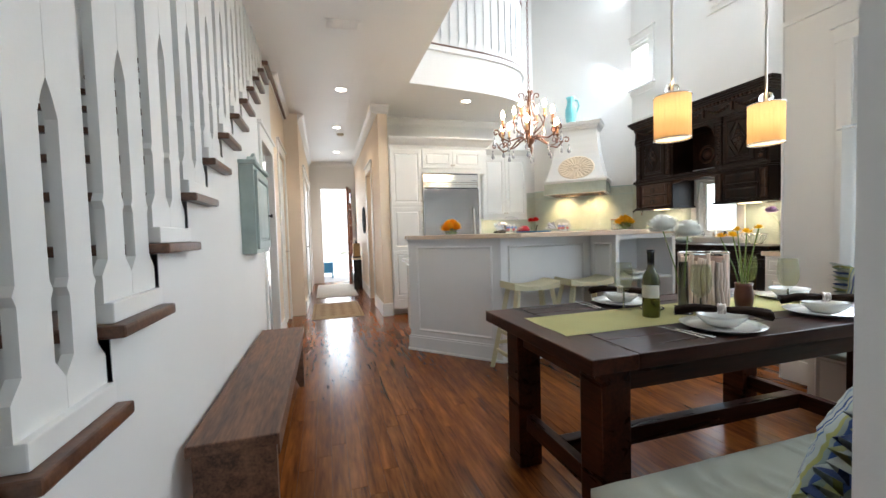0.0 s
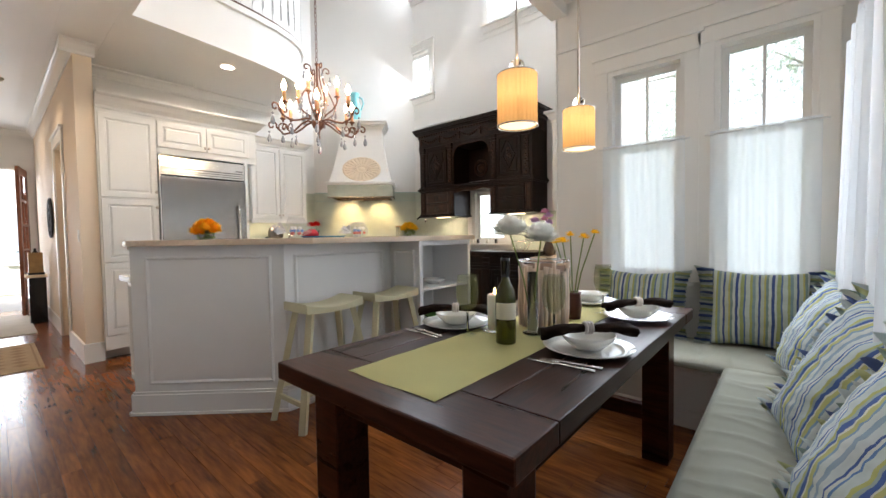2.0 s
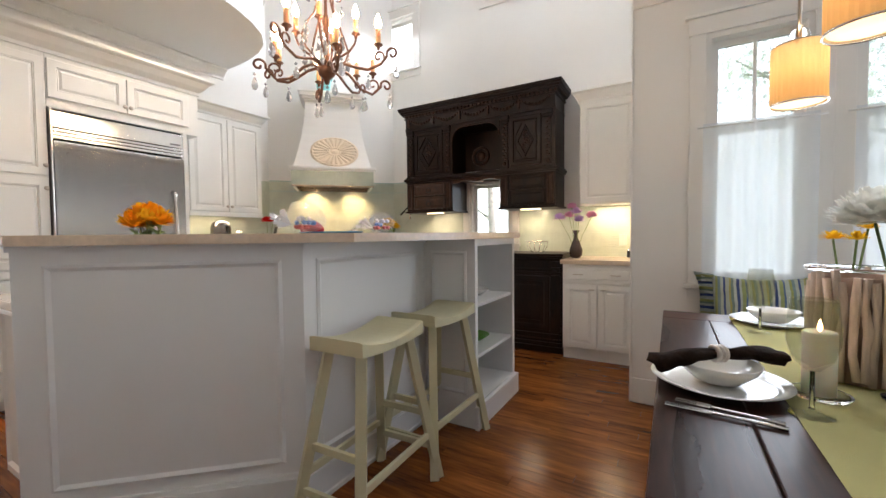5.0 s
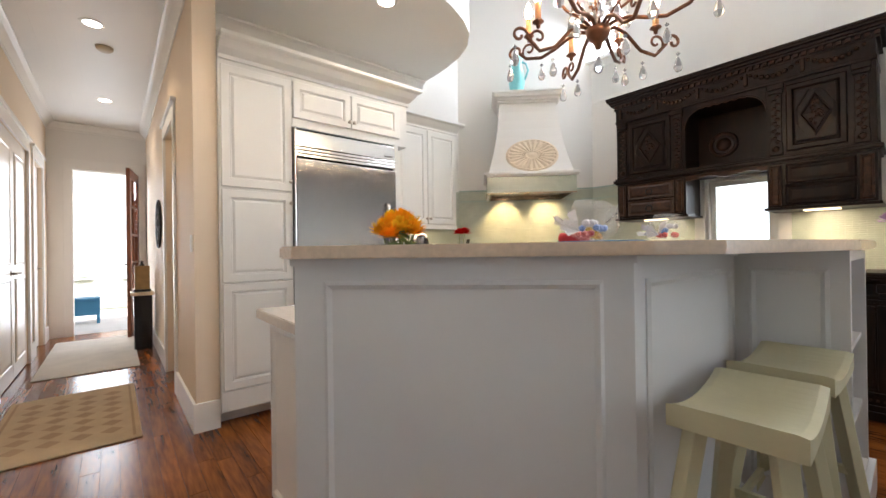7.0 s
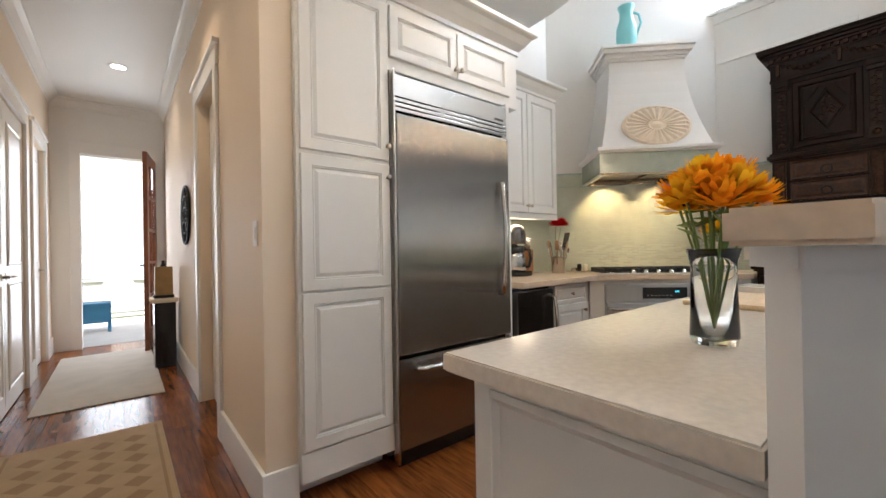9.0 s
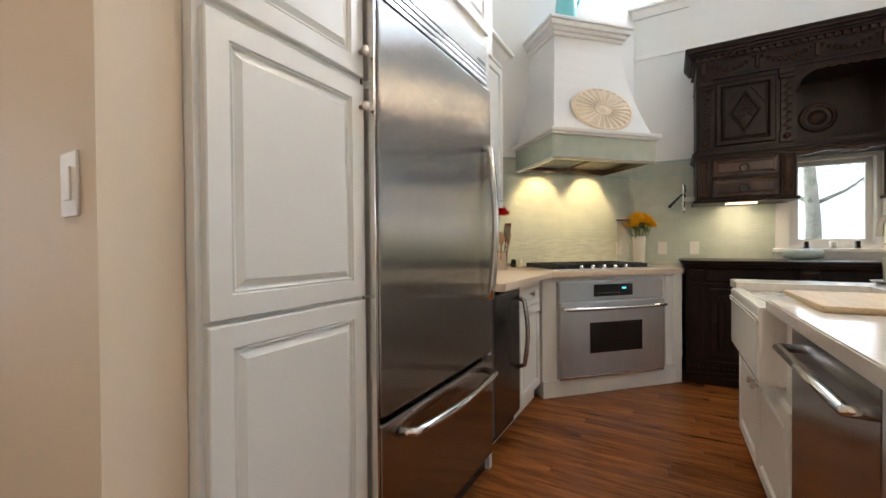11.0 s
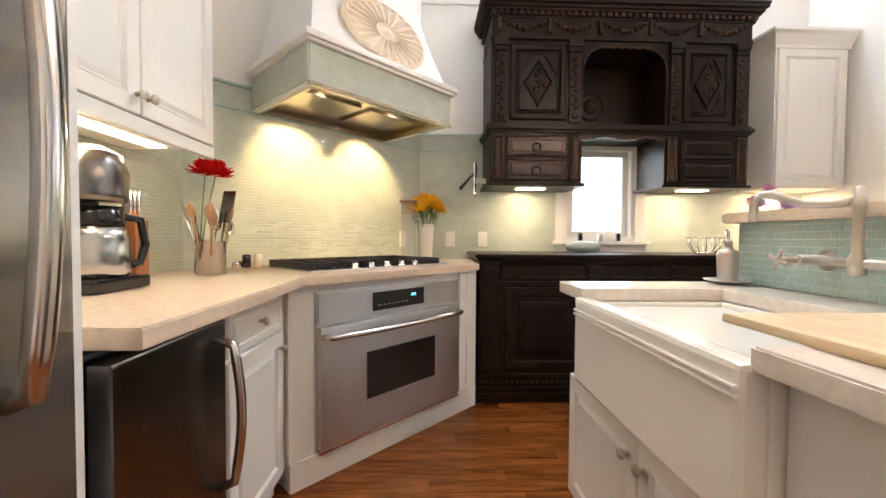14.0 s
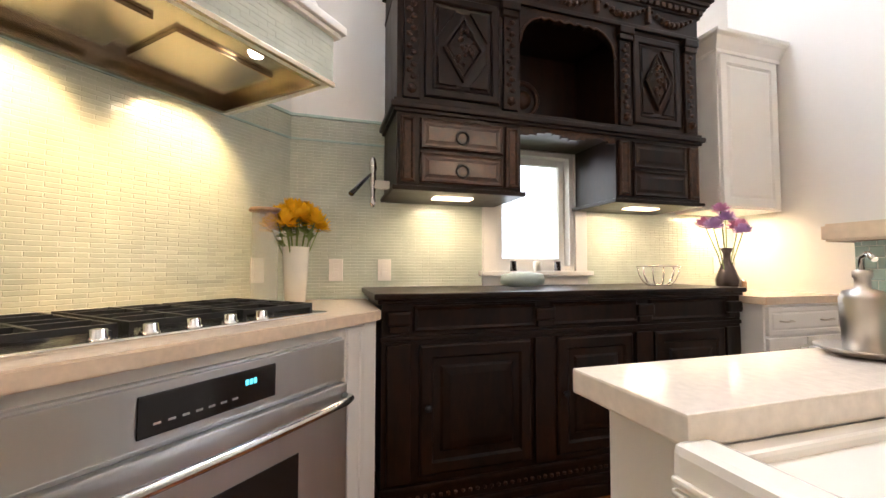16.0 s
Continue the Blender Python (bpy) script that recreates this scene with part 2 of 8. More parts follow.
tangent = STEEL.node_tree.nodes.new("ShaderNodeTangent")
tangent.direction_type, tangent.axis = "RADIAL", "Z"
STEEL.node_tree.links.new(tangent.outputs[0], STEEL.node_tree.nodes["Principled BSDF"].inputs["Tangent"])
STEEL.node_tree.nodes["Principled BSDF"].inputs["Anisotropic"].default_value = 0.85
FSTEEL = mat("fine_brushed_steel", (0.40, 0.385, 0.37), 0.13, 1.0, scale=0.8, vary=0.05, bump=0, fine=4)
# hair-fine vertical brush lines, too small to see singly: they tilt the surface sideways
fn, fl = FSTEEL.node_tree.nodes, FSTEEL.node_tree.links
geo = fn.new("ShaderNodeNewGeometry")
hairs = [fn.new("ShaderNodeTexWhiteNoise") for _ in range(2)]
big_pos = fn.new("ShaderNodeVectorMath")
big_pos.operation = "MULTIPLY"
big_pos.inputs[1].default_value = (7919.0, 7919.0, 7919.0)
shifted = fn.new("ShaderNodeVectorMath")
shifted.operation = "ADD"
shifted.inputs[1].default_value = (3.7, 9.1, 5.3)
tilt, spread, comb, lean_, unit = fn.new("ShaderNodeMath"), fn.new("ShaderNodeMath"), fn.new("ShaderNodeCombineXYZ"), fn.new("ShaderNodeVectorMath"), fn.new("ShaderNodeVectorMath")
tilt.operation, spread.operation, lean_.operation, unit.operation = "SUBTRACT", "MULTIPLY", "ADD", "NORMALIZE"
spread.inputs[1].default_value = 1.15
fl.new(geo.outputs["Position"], big_pos.inputs[0])
fl.new(big_pos.outputs[0], shifted.inputs[0])
fl.new(big_pos.outputs[0], hairs[0].inputs["Vector"])
fl.new(shifted.outputs[0], hairs[1].inputs["Vector"])
fl.new(hairs[0].outputs["Value"], tilt.inputs[0])
fl.new(hairs[1].outputs["Value"], tilt.inputs[1])
fl.new(tilt.outputs[0], spread.inputs[0])
fl.new(spread.outputs[0], comb.inputs[0])
fl.new(geo.outputs["Normal"], lean_.inputs[0])
fl.new(comb.outputs[0], lean_.inputs[1])
fl.new(lean_.outputs[0], unit.inputs[0])
fl.new(unit.outputs[0], fn["Principled BSDF"].inputs["Normal"])
OSTEEL = STEEL.copy()
OSTEEL.name = "oven_brushed_steel"
OSTEEL.node_tree.nodes["Principled BSDF"].inputs["Anisotropic Rotation"].default_value = 0.25
for nd in OSTEEL.node_tree.nodes:
    if nd.type == "MAP_RANGE":
        nd.inputs["To Min"].default_value, nd.inputs["To Max"].default_value = 0.28, 0.32
    if nd.type == "MIX":
        nd.inputs["A"].default_value, nd.inputs["B"].default_value = (0.50, 0.50, 0.50, 1), (0.58, 0.58, 0.57, 1)
STEELB = mat("bright_steel", (0.72, 0.70, 0.67), 0.18, 1.0, scale=6, vary=0.04, bump=0)
DSTEEL = mat("dark_steel", (0.20, 0.185, 0.175), 0.26, 1.0, scale=3, vary=0.06, bump=0.03, fine=60, stretch=(30, 30, 1))
NICKEL = mat("brushed_nickel", (0.60, 0.54, 0.47), 0.32, 1.0, scale=9, vary=0.05, bump=0)
BLACK = mat("black_gloss", (0.012, 0.012, 0.013), 0.12, scale=6, vary=0.1, bump=0)
IRON = mat("cast_iron", (0.018, 0.018, 0.018), 0.5, 0.3, scale=20, vary=0.2, bump=0.1)
BRONZE = mat("aged_bronze", (0.19, 0.085, 0.048), 0.38, 0.8, scale=30, vary=0.35, bump=0.15)
TILE = mat("glass_tile", (0.54, 0.59, 0.49), 0.22, scale=10, vary=0.14, bump=0.05, coat=0.3, rand=0.10)
TILEB = mat("aqua_glass_tile", (0.44, 0.58, 0.54), 0.10, scale=24, vary=0.22, bump=0.03, coat=0.6)
GROUT = mat("grout", (0.70, 0.73, 0.66), 0.8, bump=0.1)
PORC = mat("porcelain", (0.84, 0.81, 0.75), 0.12, scale=2, vary=0.02, bump=0, coat=0.4)
STOOLP = mat("pale_green_paint", (0.60, 0.56, 0.36), 0.42, scale=7, vary=0.10, bump=0.06)
SEAT = mat("sage_canvas", (0.36, 0.36, 0.29), 0.9, scale=4, vary=0.08, bump=0.25, fine=300)
RUNNER = mat("lime_cloth", (0.88, 0.82, 0.36), 0.9, scale=6, vary=0.06, bump=0.3, fine=420)
CURT = sheer("white_voile", (0.92, 0.94, 0.96), 0.24)
PANE = glass("clear_pane", (1, 1, 1), 0.0, 1.05)
GLASS = glass("clear_glass", (0.97, 0.99, 0.98), 0.0)

# ---- building helpers ----
OFF = {}


def bx(bm, x0, x1, y0, y1, z0, z1, bev=0.0, m=None):
    """A box, with its edges rounded by bev."""
    r = bmesh.ops.create_cube(bm, size=1.0)
    vs = r["verts"]
    for v in vs:
        v.co = Vector((x0 + (v.co.x + 0.5) * (x1 - x0), y0 + (v.co.y + 0.5) * (y1 - y0), z0 + (v.co.z + 0.5) * (z1 - z0)))
    if bev:
        es = list({e for v in vs for e in v.link_edges})
        r2 = bmesh.ops.bevel(bm, geom=es, offset=bev, segments=2, affect="EDGES", profile=0.6)
        vs = list({v for f in r2["faces"] for v in f.verts} | {v for v in vs if v.is_valid})
    if m is not None:
        bmesh.ops.transform(bm, matrix=m, verts=[v for v in vs if v.is_valid])
    return bm


def B(*a, **k):
    return bx(bmesh.new(), *a, **k)


def tube(bm, pts, r, n=8, closed=False):
    """A round bar along points; r is one radius or one for each point."""
    pts = [Vector(p) for p in pts]
    rings = []
    ref = None
    for i, p in enumerate(pts):
        a = pts[i - 1] if i else (pts[-1] if closed else p)
        b = pts[i + 1] if i + 1 < len(pts) else (pts[0] if closed else p)
        d = (b - a).normalized() if (b - a).length > 1e-9 else Vector((0, 0, 1))
        if ref is None:
            ref = d.orthogonal().normalized()
        u = (ref - d * ref.dot(d)).normalized()
        w = d.cross(u)
        ref = u
        rad = r[i] if isinstance(r, (list, tuple)) else r
        rings.append([bm.verts.new(p + (u * math.cos(2 * math.pi * k / n) + w * math.sin(2 * math.pi * k / n)) * rad) for k in range(n)])
    m = len(rings)
    for i in range(m if closed else m - 1):
        A, C = rings[i], rings[(i + 1) % m]
        for k in range(n):
            f = bm.faces.new((A[k], A[(k + 1) % n], C[(k + 1) % n], C[k]))
            f.smooth = True
    if not closed:
        bm.faces.new(rings[0][::-1])
        bm.faces.new(rings[-1])
    return bm


def lathe(bm, prof, n=20, at=(0, 0, 0), m=None, smooth=True):
    """A turned shape from (radius, height) pairs."""
    rings = []
    for r, z in prof:
        rings.append([bm.verts.new((at[0] + r * math.cos(2 * math.pi * k / n), at[1] + r * math.sin(2 * math.pi * k / n), at[2] + z)) for k in range(n)] if r > 1e-5 else [bm.verts.new((at[0], at[1], at[2] + z))])
    new_v = [v for g in rings for v in g]
    for A, C in zip(rings, rings[1:]):
        for k in range(n):
            q = [A[k % len(A)], A[(k + 1) % len(A)], C[(k + 1) % len(C)], C[k % len(C)]]
            q = list(dict.fromkeys(q))
            if len(q) > 2:
                bm.faces.new(q).smooth = smooth
    if m is not None:
        bmesh.ops.transform(bm, matrix=m, verts=new_v)
    return bm


def prism(bm, poly, z0, z1):
    """An upright prism over a plan outline."""
    lo = [bm.verts.new((x, y, z0)) for x, y in poly]
    hi = [bm.verts.new((x, y, z1)) for x, y in poly]
    n = len(poly)
    for k in range(n):
        bm.faces.new((lo[k], lo[(k + 1) % n], hi[(k + 1) % n], hi[k]))
    bm.faces.new(lo[::-1])
    bm.faces.new(hi)
    bmesh.ops.recalc_face_normals(bm, faces=bm.faces[:])
    return bm


def mesh_of(name, bm, material, smooth=False):
    me = bpy.data.meshes.new(name)
    bmesh.ops.recalc_face_normals(bm, faces=bm.faces[:])
    if smooth:
        for f in bm.faces:
            f.smooth = True
    bm.to_mesh(me)
    bm.free()
    me.materials.append(material)
    return me


def part(name, bm, material, parent=None, label="", smooth=False):
    """One mesh object under a thing or a part, in the thing's own coordinates (or the world's, for a thing built in place)."""
    off = OFF.get(parent.name) if parent else None
    if off is not None:
        bmesh.ops.translate(bm, vec=-off, verts=bm.verts[:])
    ob = new(name, mesh_of(name, bm, material, smooth))
    if parent:
        ob.parent = parent
    if off is not None:
        OFF[ob.name] = off
    if label:
        tagged(ob, label)
    return ob


def thing(name, label, category, m=None, base=None, group="", kind=""):
    """An empty at a thing's base. m: its pose, for parts in local coordinates; base: its foot, for parts in world coordinates."""
    ob = new(name)
    if base is not None:
        ob.matrix_basis = Matrix.Translation(base)
        OFF[ob.name] = Vector(base)
    elif m is not None:
        ob.matrix_basis = m
    return tagged(ob, label, category, group, kind)


def one(name, bm, material, label, category, group="", kind="", smooth=False):
    return tagged(part(name, bm, material, smooth=smooth), label, category, group, kind)


def struct(name, bm, material, label, category="structure", smooth=False):
    return one(name, bm, material, label, category, kind="structure", smooth=smooth)


def ring_panel(bm, x0, x1, z0, z1, y, rings):
    """A moulded panel facing -y: nested rectangles of (inset, how far it stands out)."""
    loops = []
    for ins, out in rings:
        loops.append([bm.verts.new(c) for c in ((x0 + ins, y - out, z0 + ins), (x1 - ins, y - out, z0 + ins), (x1 - ins, y - out, z1 - ins), (x0 + ins, y - out, z1 - ins))])
    for A, C in zip(loops, loops[1:]):
        for k in range(4):
            bm.faces.new((A[k], A[(k + 1) % 4], C[(k + 1) % 4], C[k]))
    bm.faces.new(loops[-1])
    bm.faces.new(loops[0][::-1])
    return bm


RAISED = ((0, 0), (0, 0.016), (0.003, 0.019), (0.050, 0.019), (0.053, 0.013), (0.057, 0.016), (0.061, 0.009), (0.065, 0.009), (0.080, 0.017))
DRAWER = ((0, 0), (0, 0.016), (0.003, 0.019), (0.024, 0.019), (0.028, 0.014), (0.040, 0.018))
SUNK = ((0, -0.003), (0.0, 0.005), (0.012, 0.012), (0.022, 0.005), (0.026, 0.002))


def crown(bm, x0, x1, y, z, h, d, left=True, right=True):
    """A stepped cornice along the front of a box that faces -y, from height z up."""
    prof = ((0, 0), (0.012, 0.0), (0.012, h * 0.18), (d * 0.45, h * 0.42), (d * 0.72, h * 0.70), (d * 0.92, h * 0.78), (d, h * 0.84), (d, h), (0, h))
    for (o0, h0), (o1, h1) in zip(prof, prof[1:]):
        a, b = x0 - (o0 if left else 0), x1 + (o0 if right else 0)
        c, e = x0 - (o1 if left else 0), x1 + (o1 if right else 0)
        bm.faces.new([bm.verts.new(p) for p in ((a, y - o0, z + h0), (b, y - o0, z + h0), (e, y - o1, z + h1), (c, y - o1, z + h1))])
        for s, use, p0, p1 in ((0, left, a, c), (1, right, b, e)):
            if use:
                bm.faces.new([bm.verts.new(p) for p in ((p0, y - o0, z + h0), (p1, y - o1, z + h1), (p1, y + 0.33, z + h1), (p0, y + 0.33, z + h0))])
    return bm


def knob(parent, x, y, z, material=NICKEL):
    bm = bmesh.new()
    lathe(bm, ((0.0, 0), (0.007, 0), (0.006, 0.012), (0.014, 0.018), (0.016, 0.024), (0.012, 0.030), (0, 0.031)), 12, m=Matrix.Translation((x, y, z)) @ Matrix.Rotation(radians(90), 4, "X"))
    return part("knob", bm, material, parent, smooth=True)


def bar_pull(parent, x0, x1, y, z, material=NICKEL):
    bm = bmesh.new()
    tube(bm, [(x0, y, z), (x0, y - 0.022, z), (x1, y - 0.022, z), (x1, y, z)], 0.004, 6)
    return part("handle", bm, material, parent)


def cab_door(thing_, name, x0, x1, z0, z1, y, rings=RAISED, material=CAB):
    bm = bmesh.new()
    ring_panel(bm, x0, x1, z0, z1, y, rings)
    return part(name, bm, material, thing_)


# ---- the shell ----
ZC = 3.05      # lower ceilings
ZU = 5.9       # ceiling of the tall room
def slab(name, x0, x1, y0, y1, z0, z1, material, label, holes=(), axis=None):
    """A wall with rectangular openings cut out: holes as (a0, a1, z0, z1) along the wall."""
    bm = bmesh.new()
    along_x = (x1 - x0) > (y1 - y0)
    a0, a1 = (x0, x1) if along_x else (y0, y1)
    cuts = sorted({a0, a1, *[h[0] for h in holes], *[h[1] for h in holes]})
    for p, q in zip(cuts, cuts[1:]):
        mid = (p + q) / 2
        hs = sorted([h for h in holes if h[0] < mid < h[1]], key=lambda h: h[2])
        z = z0
        spans = []
        for h in hs:
            if h[2] > z:
                spans.append((z, h[2]))
            z = h[3]
        if z < z1:
            spans.append((z, z1))
        for lo, hi in spans:
            if along_x:
                bx(bm, p, q, y0, y1, lo, hi)
            else:
                bx(bm, x0, x1, p, q, lo, hi)
    bmesh.ops.remove_doubles(bm, verts=bm.verts[:], dist=1e-5)
    return struct(name, bm, material, label, "wall")


WX, KX, KY, NY = 3.30, 4.68, 6.27, 0.35      # window wall, kitchen wall, fridge wall, nook wall
HX0, HX1, HX2, HY = -0.60, -0.40, 0.72, 10.45  # hall walls and the end wall
slab("wall_window_nook", WX, WX + 0.14, NY - 0.14, 2.09, 0, ZC, WALL, "white painted dining nook wall with two tall windows", ((0.50, 1.0, 0.84, 2.42), (1.17, 1.68, 0.84, 2.40)))
slab("wall_nook_south", 0.76, WX, NY - 0.14, NY, 0, ZC, WALL, "white painted nook wall with curtained windows", ((1.0, 1.75, 0.84, 2.42), (2.1, 2.85, 0.84, 2.42)))
slab("wall_pier", WX + 0.14, KX + 0.14, 2.0, 2.09, 0, ZU, WALL, "white painted return wall beside the kitchen")
slab("wall_pier_upper", 0.98, WX + 0.14, 2.0, 2.09, ZC + 0.02, ZU, WALL, "white wall above the dining ceiling")
slab("wall_kitchen_east", KX, KX + 0.14, 2.09, KY + 0.14, 0, ZU, WALL, "white painted tall kitchen wall with windows", ((3.46, 4.0, 1.06, 1.80), (4.79, 5.31, 3.36, 4.06), (2.72, 3.70, 4.02, 4.95), (4.79, 5.33, 4.9, 5.5)))
slab("wall_kitchen_north", 0.862, KX, KY, KY + 0.14, 0, ZU, WALL, "white painted wall behind the refrigerator")
slab("wall_hall_west_near", HX0 - 0.06, HX0, 4.75, 6.3, 0, ZC, HALLWALL, "warm white hall wall with a cased doorway", ((5.35, 6.1, 0, 2.30),))
slab("wall_hall_west_far", HX1 - 0.12, HX1, 6.3, HY, 0, ZC, HALLWALL, "warm white hall wall with closet doors", ((7.35, 8.85, 0, 2.30), (9.25, 10.0, 0, 2.30)))
slab("wall_hall_jog", HX0 - 0.06, HX1 - 0.12, 6.3, 6.4, 0, ZC, HALLWALL, "short return of the hall wall")
slab("wall_hall_east", HX2, HX2 + 0.138, 5.70, HY, 0, ZC, HALLWALL, "warm white hall wall ending in a square pier", ((6.7, 7.45, 0, 2.30),))
slab("wall_hall_end", HX1 - 0.12, HX2 + 0.15, HY, HY + 0.14, 0, ZC, WALL, "white hall end wall with the open front door", ((-0.13, 0.60, 0, 2.40),))
# the openings in the stair and rear walls are unseen, added for fill lamps
slab("wall_stair_west", -1.80, -1.66, -2.6, 6.3, 0, ZU, WALL, "white wall beyond the staircase", ((-2.0, -0.9, 3.6, 5.0),))
slab("wall_rear", -1.80, WX + 0.14, -2.74, -2.6, 0, ZU, WALL, "unseen white rear wall with an added wide opening", ((-0.7, 1.5, 0.9, 2.4),))
slab("wall_rear_east", 2.6, 2.74, -2.6, NY - 0.14, 0, ZC, WALL, "white wall of the rear room")
slab("wall_upper_north", -1.80, 0.87, KY + 0.14, KY + 0.28, ZC + 0.2, ZU, WALL, "white wall of the upper landing")
# rooms behind the hall doorways, closed and plain
slab("wall_side_room", -2.0, -1.9, 3.6, HY, 0, ZC, HALLWALL, "plain wall of the side rooms")
slab("wall_side_room_south", -1.66, HX0 - 0.06, 3.5, 3.6, 0, 2.05, HALLWALL, "plain wall under the stairs")
slab("wall_east_room", 2.2, 2.3, KY + 0.14, HY, 0, ZC, WALL, "plain wall of the room east of the hall")

# diagonal wall behind the cooktop
bm = bmesh.new()
prism(bm, [(3.56, KY), (KX, 5.15), (KX, KY)], 0, ZU)
struct("wall_corner", bm, WALL, "white diagonal corner wall behind the cooktop", "wall")

# ceilings
hall = bmesh.new()
bx(hall, HX0 - 0.1, 0.98, -2.6, 4.75, ZC, ZC + 0.12)
bx(hall, HX1 - 0.3, HX2 + 0.2, 4.75, HY, ZC, ZC + 0.12)
k = HX0 + 0.02
while k < 0.72:
    bx(hall, k, k + 0.006, 4.0, HY - 0.02, ZC - 0.003, ZC + 0.001)
    k += 0.13
struct("ceiling_hall", hall, CEIL, "white boarded hall ceiling", "ceiling")
struct("ceiling_dining", B(0.98, WX + 0.1, -2.6, 2.09, ZC, ZC + 0.12), CEIL, "white dining ceiling", "ceiling")
CURVE = [(0.98, 4.752), (1.3, 4.79), (1.7, 4.85), (2.05, 4.91), (2.33, 4.98), (2.55, 5.07), (2.72, 5.18), (2.85, 5.34), (2.94, 5.55), (2.99, 5.8), (3.01, 6.05), (3.01, KY)]
bm = bmesh.new()
prism(bm, CURVE + [(0.922, KY), (0.922, 4.752)], ZC, ZC + 0.50)
struct("ceiling_loft", bm, CEIL, "white curved underside of the loft", "ceiling")
struct("ceiling_upper", B(-1.8, KX + 0.14, -2.74, KY + 0.3, ZU, ZU + 0.12), CEIL, "white high ceiling", "ceiling")
struct("ceiling_side_rooms", B(-2.0, HX0 - 0.1, 4.6, HY, ZC, ZC + 0.1), CEIL, "white ceiling of the side rooms", "ceiling")
bm = B(HX2 + 0.2, 2.3, KY + 0.14, HY, ZC, ZC + 0.1)
struct("ceiling_east_room", bm, CEIL, "white ceiling of the room east of the hall", "ceiling")
struct("loft_edge_hall", B(0.955, 0.995, 2.09, 4.75, ZC - 0.002, ZC + 0.55), TRIM, "white edge board of the upper landing", "trim")
struct("ceiling_beam", B(0.98, WX - 0.002, 2.005, 2.14, ZC - 0.10, ZC + 0.02, bev=0.01), TRIM, "white trim beam at the edge of the dining ceiling", "trim")

# loft rim, cap and sawn balustrade
bm = bmesh.new()
outer = CURVE
rim = bmesh.new()
for (p, q) in zip(outer, outer[1:]):
    d = Vector((q[0] - p[0], q[1] - p[1])).normalized()
    nrm = Vector((d.y, -d.x)) * 0.035
    prism(rim, [p, q, (q[0] + nrm.x, q[1] + nrm.y), (p[0] + nrm.x, p[1] + nrm.y)], ZC + 0.44, ZC + 0.50)
struct("trim_loft_rim", rim, TRIM, "white moulding round the loft edge", "trim")
rail = thing("loft_railing", "white sawn-board balustrade with dark cap along the loft", "railing", base=(0.98, 4.75, ZC + 0.5))
cap = [(x, y + 0.01, ZC + 0.525) for x, y in CURVE[:-1]]
part("bottom_rail", tube(bmesh.new(), cap, 0.022, 6), TREAD, rail, "dark wood cap")
part("handrail", tube(bmesh.new(), [(x, y, z + 0.98) for x, y, z in cap], 0.03, 6), TREAD, rail, "dark wood handrail")
def along(pts, step):
    out, acc = [], 0.0
    for p, q in zip(pts, pts[1:]):
        p, q = Vector(p), Vector(q)
        L_ = (q - p).length
        while acc <= L_:
            out.append((p + (q - p) * (acc / L_), (q - p).normalized()))
            acc += step
        acc -= L_
    return out
def sawn_board(w, h, t, near=0.84, far=0.84, n=0.62):
    """A flat board with notched, pointed edges, so that neighbours leave a pointed slot."""
    def edge(top): return [(w, 0), (w, 0.07), (w * n, 0.11), (w * n, 0.24), (w * (n + 0.12), 0.26), (w * n, 0.28), (w * n, top - 0.08), (w * (n + 0.16), top - 0.04), (w, top), (w, h)]
    out = edge(far) + [(-x, z) for x, z in edge(near)[::-1]]
    bm_ = bmesh.new()
    f_ = [bm_.verts.new((x, -t, z)) for x, z in out]
    b_ = [bm_.verts.new((x, t, z)) for x, z in out]
    bm_.faces.new(f_); bm_.faces.new(b_[::-1])
    for i in range(len(out)):
        bm_.faces.new((f_[i], b_[i], b_[(i + 1) % len(out)], f_[(i + 1) % len(out)]))
    return bm_
bal = mesh_of("baluster", sawn_board(0.062, 0.96, 0.011, n=0.74), TRIM)
for p, d in along(cap, 0.128):
    b = new("baluster", bal)
    b.parent = rail
    b.matrix_basis = Matrix.Translation(p - OFF[rail.name]) @ Matrix.Rotation(math.atan2(d.y, d.x), 4, "Z")

# crowns, baseboards, casings
def strip(name, x0, x1, y0, y1, z0, z1, label, material=TRIM, bev=0.004):
    return struct(name, B(x0, x1, y0, y1, z0, z1, bev=bev), material, label, "trim")
def cove(name, p, q, side, z, d=0.09, label="white crown moulding under the ceiling"):
    """A crown along p to q in plan, growing out to the given side (+1 left of the way, -1 right)."""
    p, q = Vector(p), Vector(q)
    dr = (q - p).normalized()
    nn = Vector((-dr.y, dr.x)) * side
    prof = ((0, -0.11), (0.012, -0.11), (0.016, -0.085), (0.055, -0.035), (0.075, -0.022), (d, -0.018), (d, -0.001), (0, -0.001))
    bm_ = bmesh.new()
    A = [bm_.verts.new((p.x + nn.x * o, p.y + nn.y * o, z + h)) for o, h in prof]
    C = [bm_.verts.new((q.x + nn.x * o, q.y + nn.y * o, z + h)) for o, h in prof]
    for i in range(len(prof)):
        j = (i + 1) % len(prof)
        bm_.faces.new((A[i], A[j], C[j], C[i]))
    bm_.faces.new(A); bm_.faces.new(C[::-1])
    return struct(name, bm_, TRIM, label, "trim")
cove("trim_crown", (HX0, 4.75), (HX0, 6.3), -1, ZC)
cove("trim_crown", (HX1, 6.3), (HX1, HY), -1, ZC)
cove("trim_crown", (HX2, 5.70), (HX2, HY), 1, ZC)
cove("trim_crown", (HX1, HY), (HX2, HY), -1, ZC)
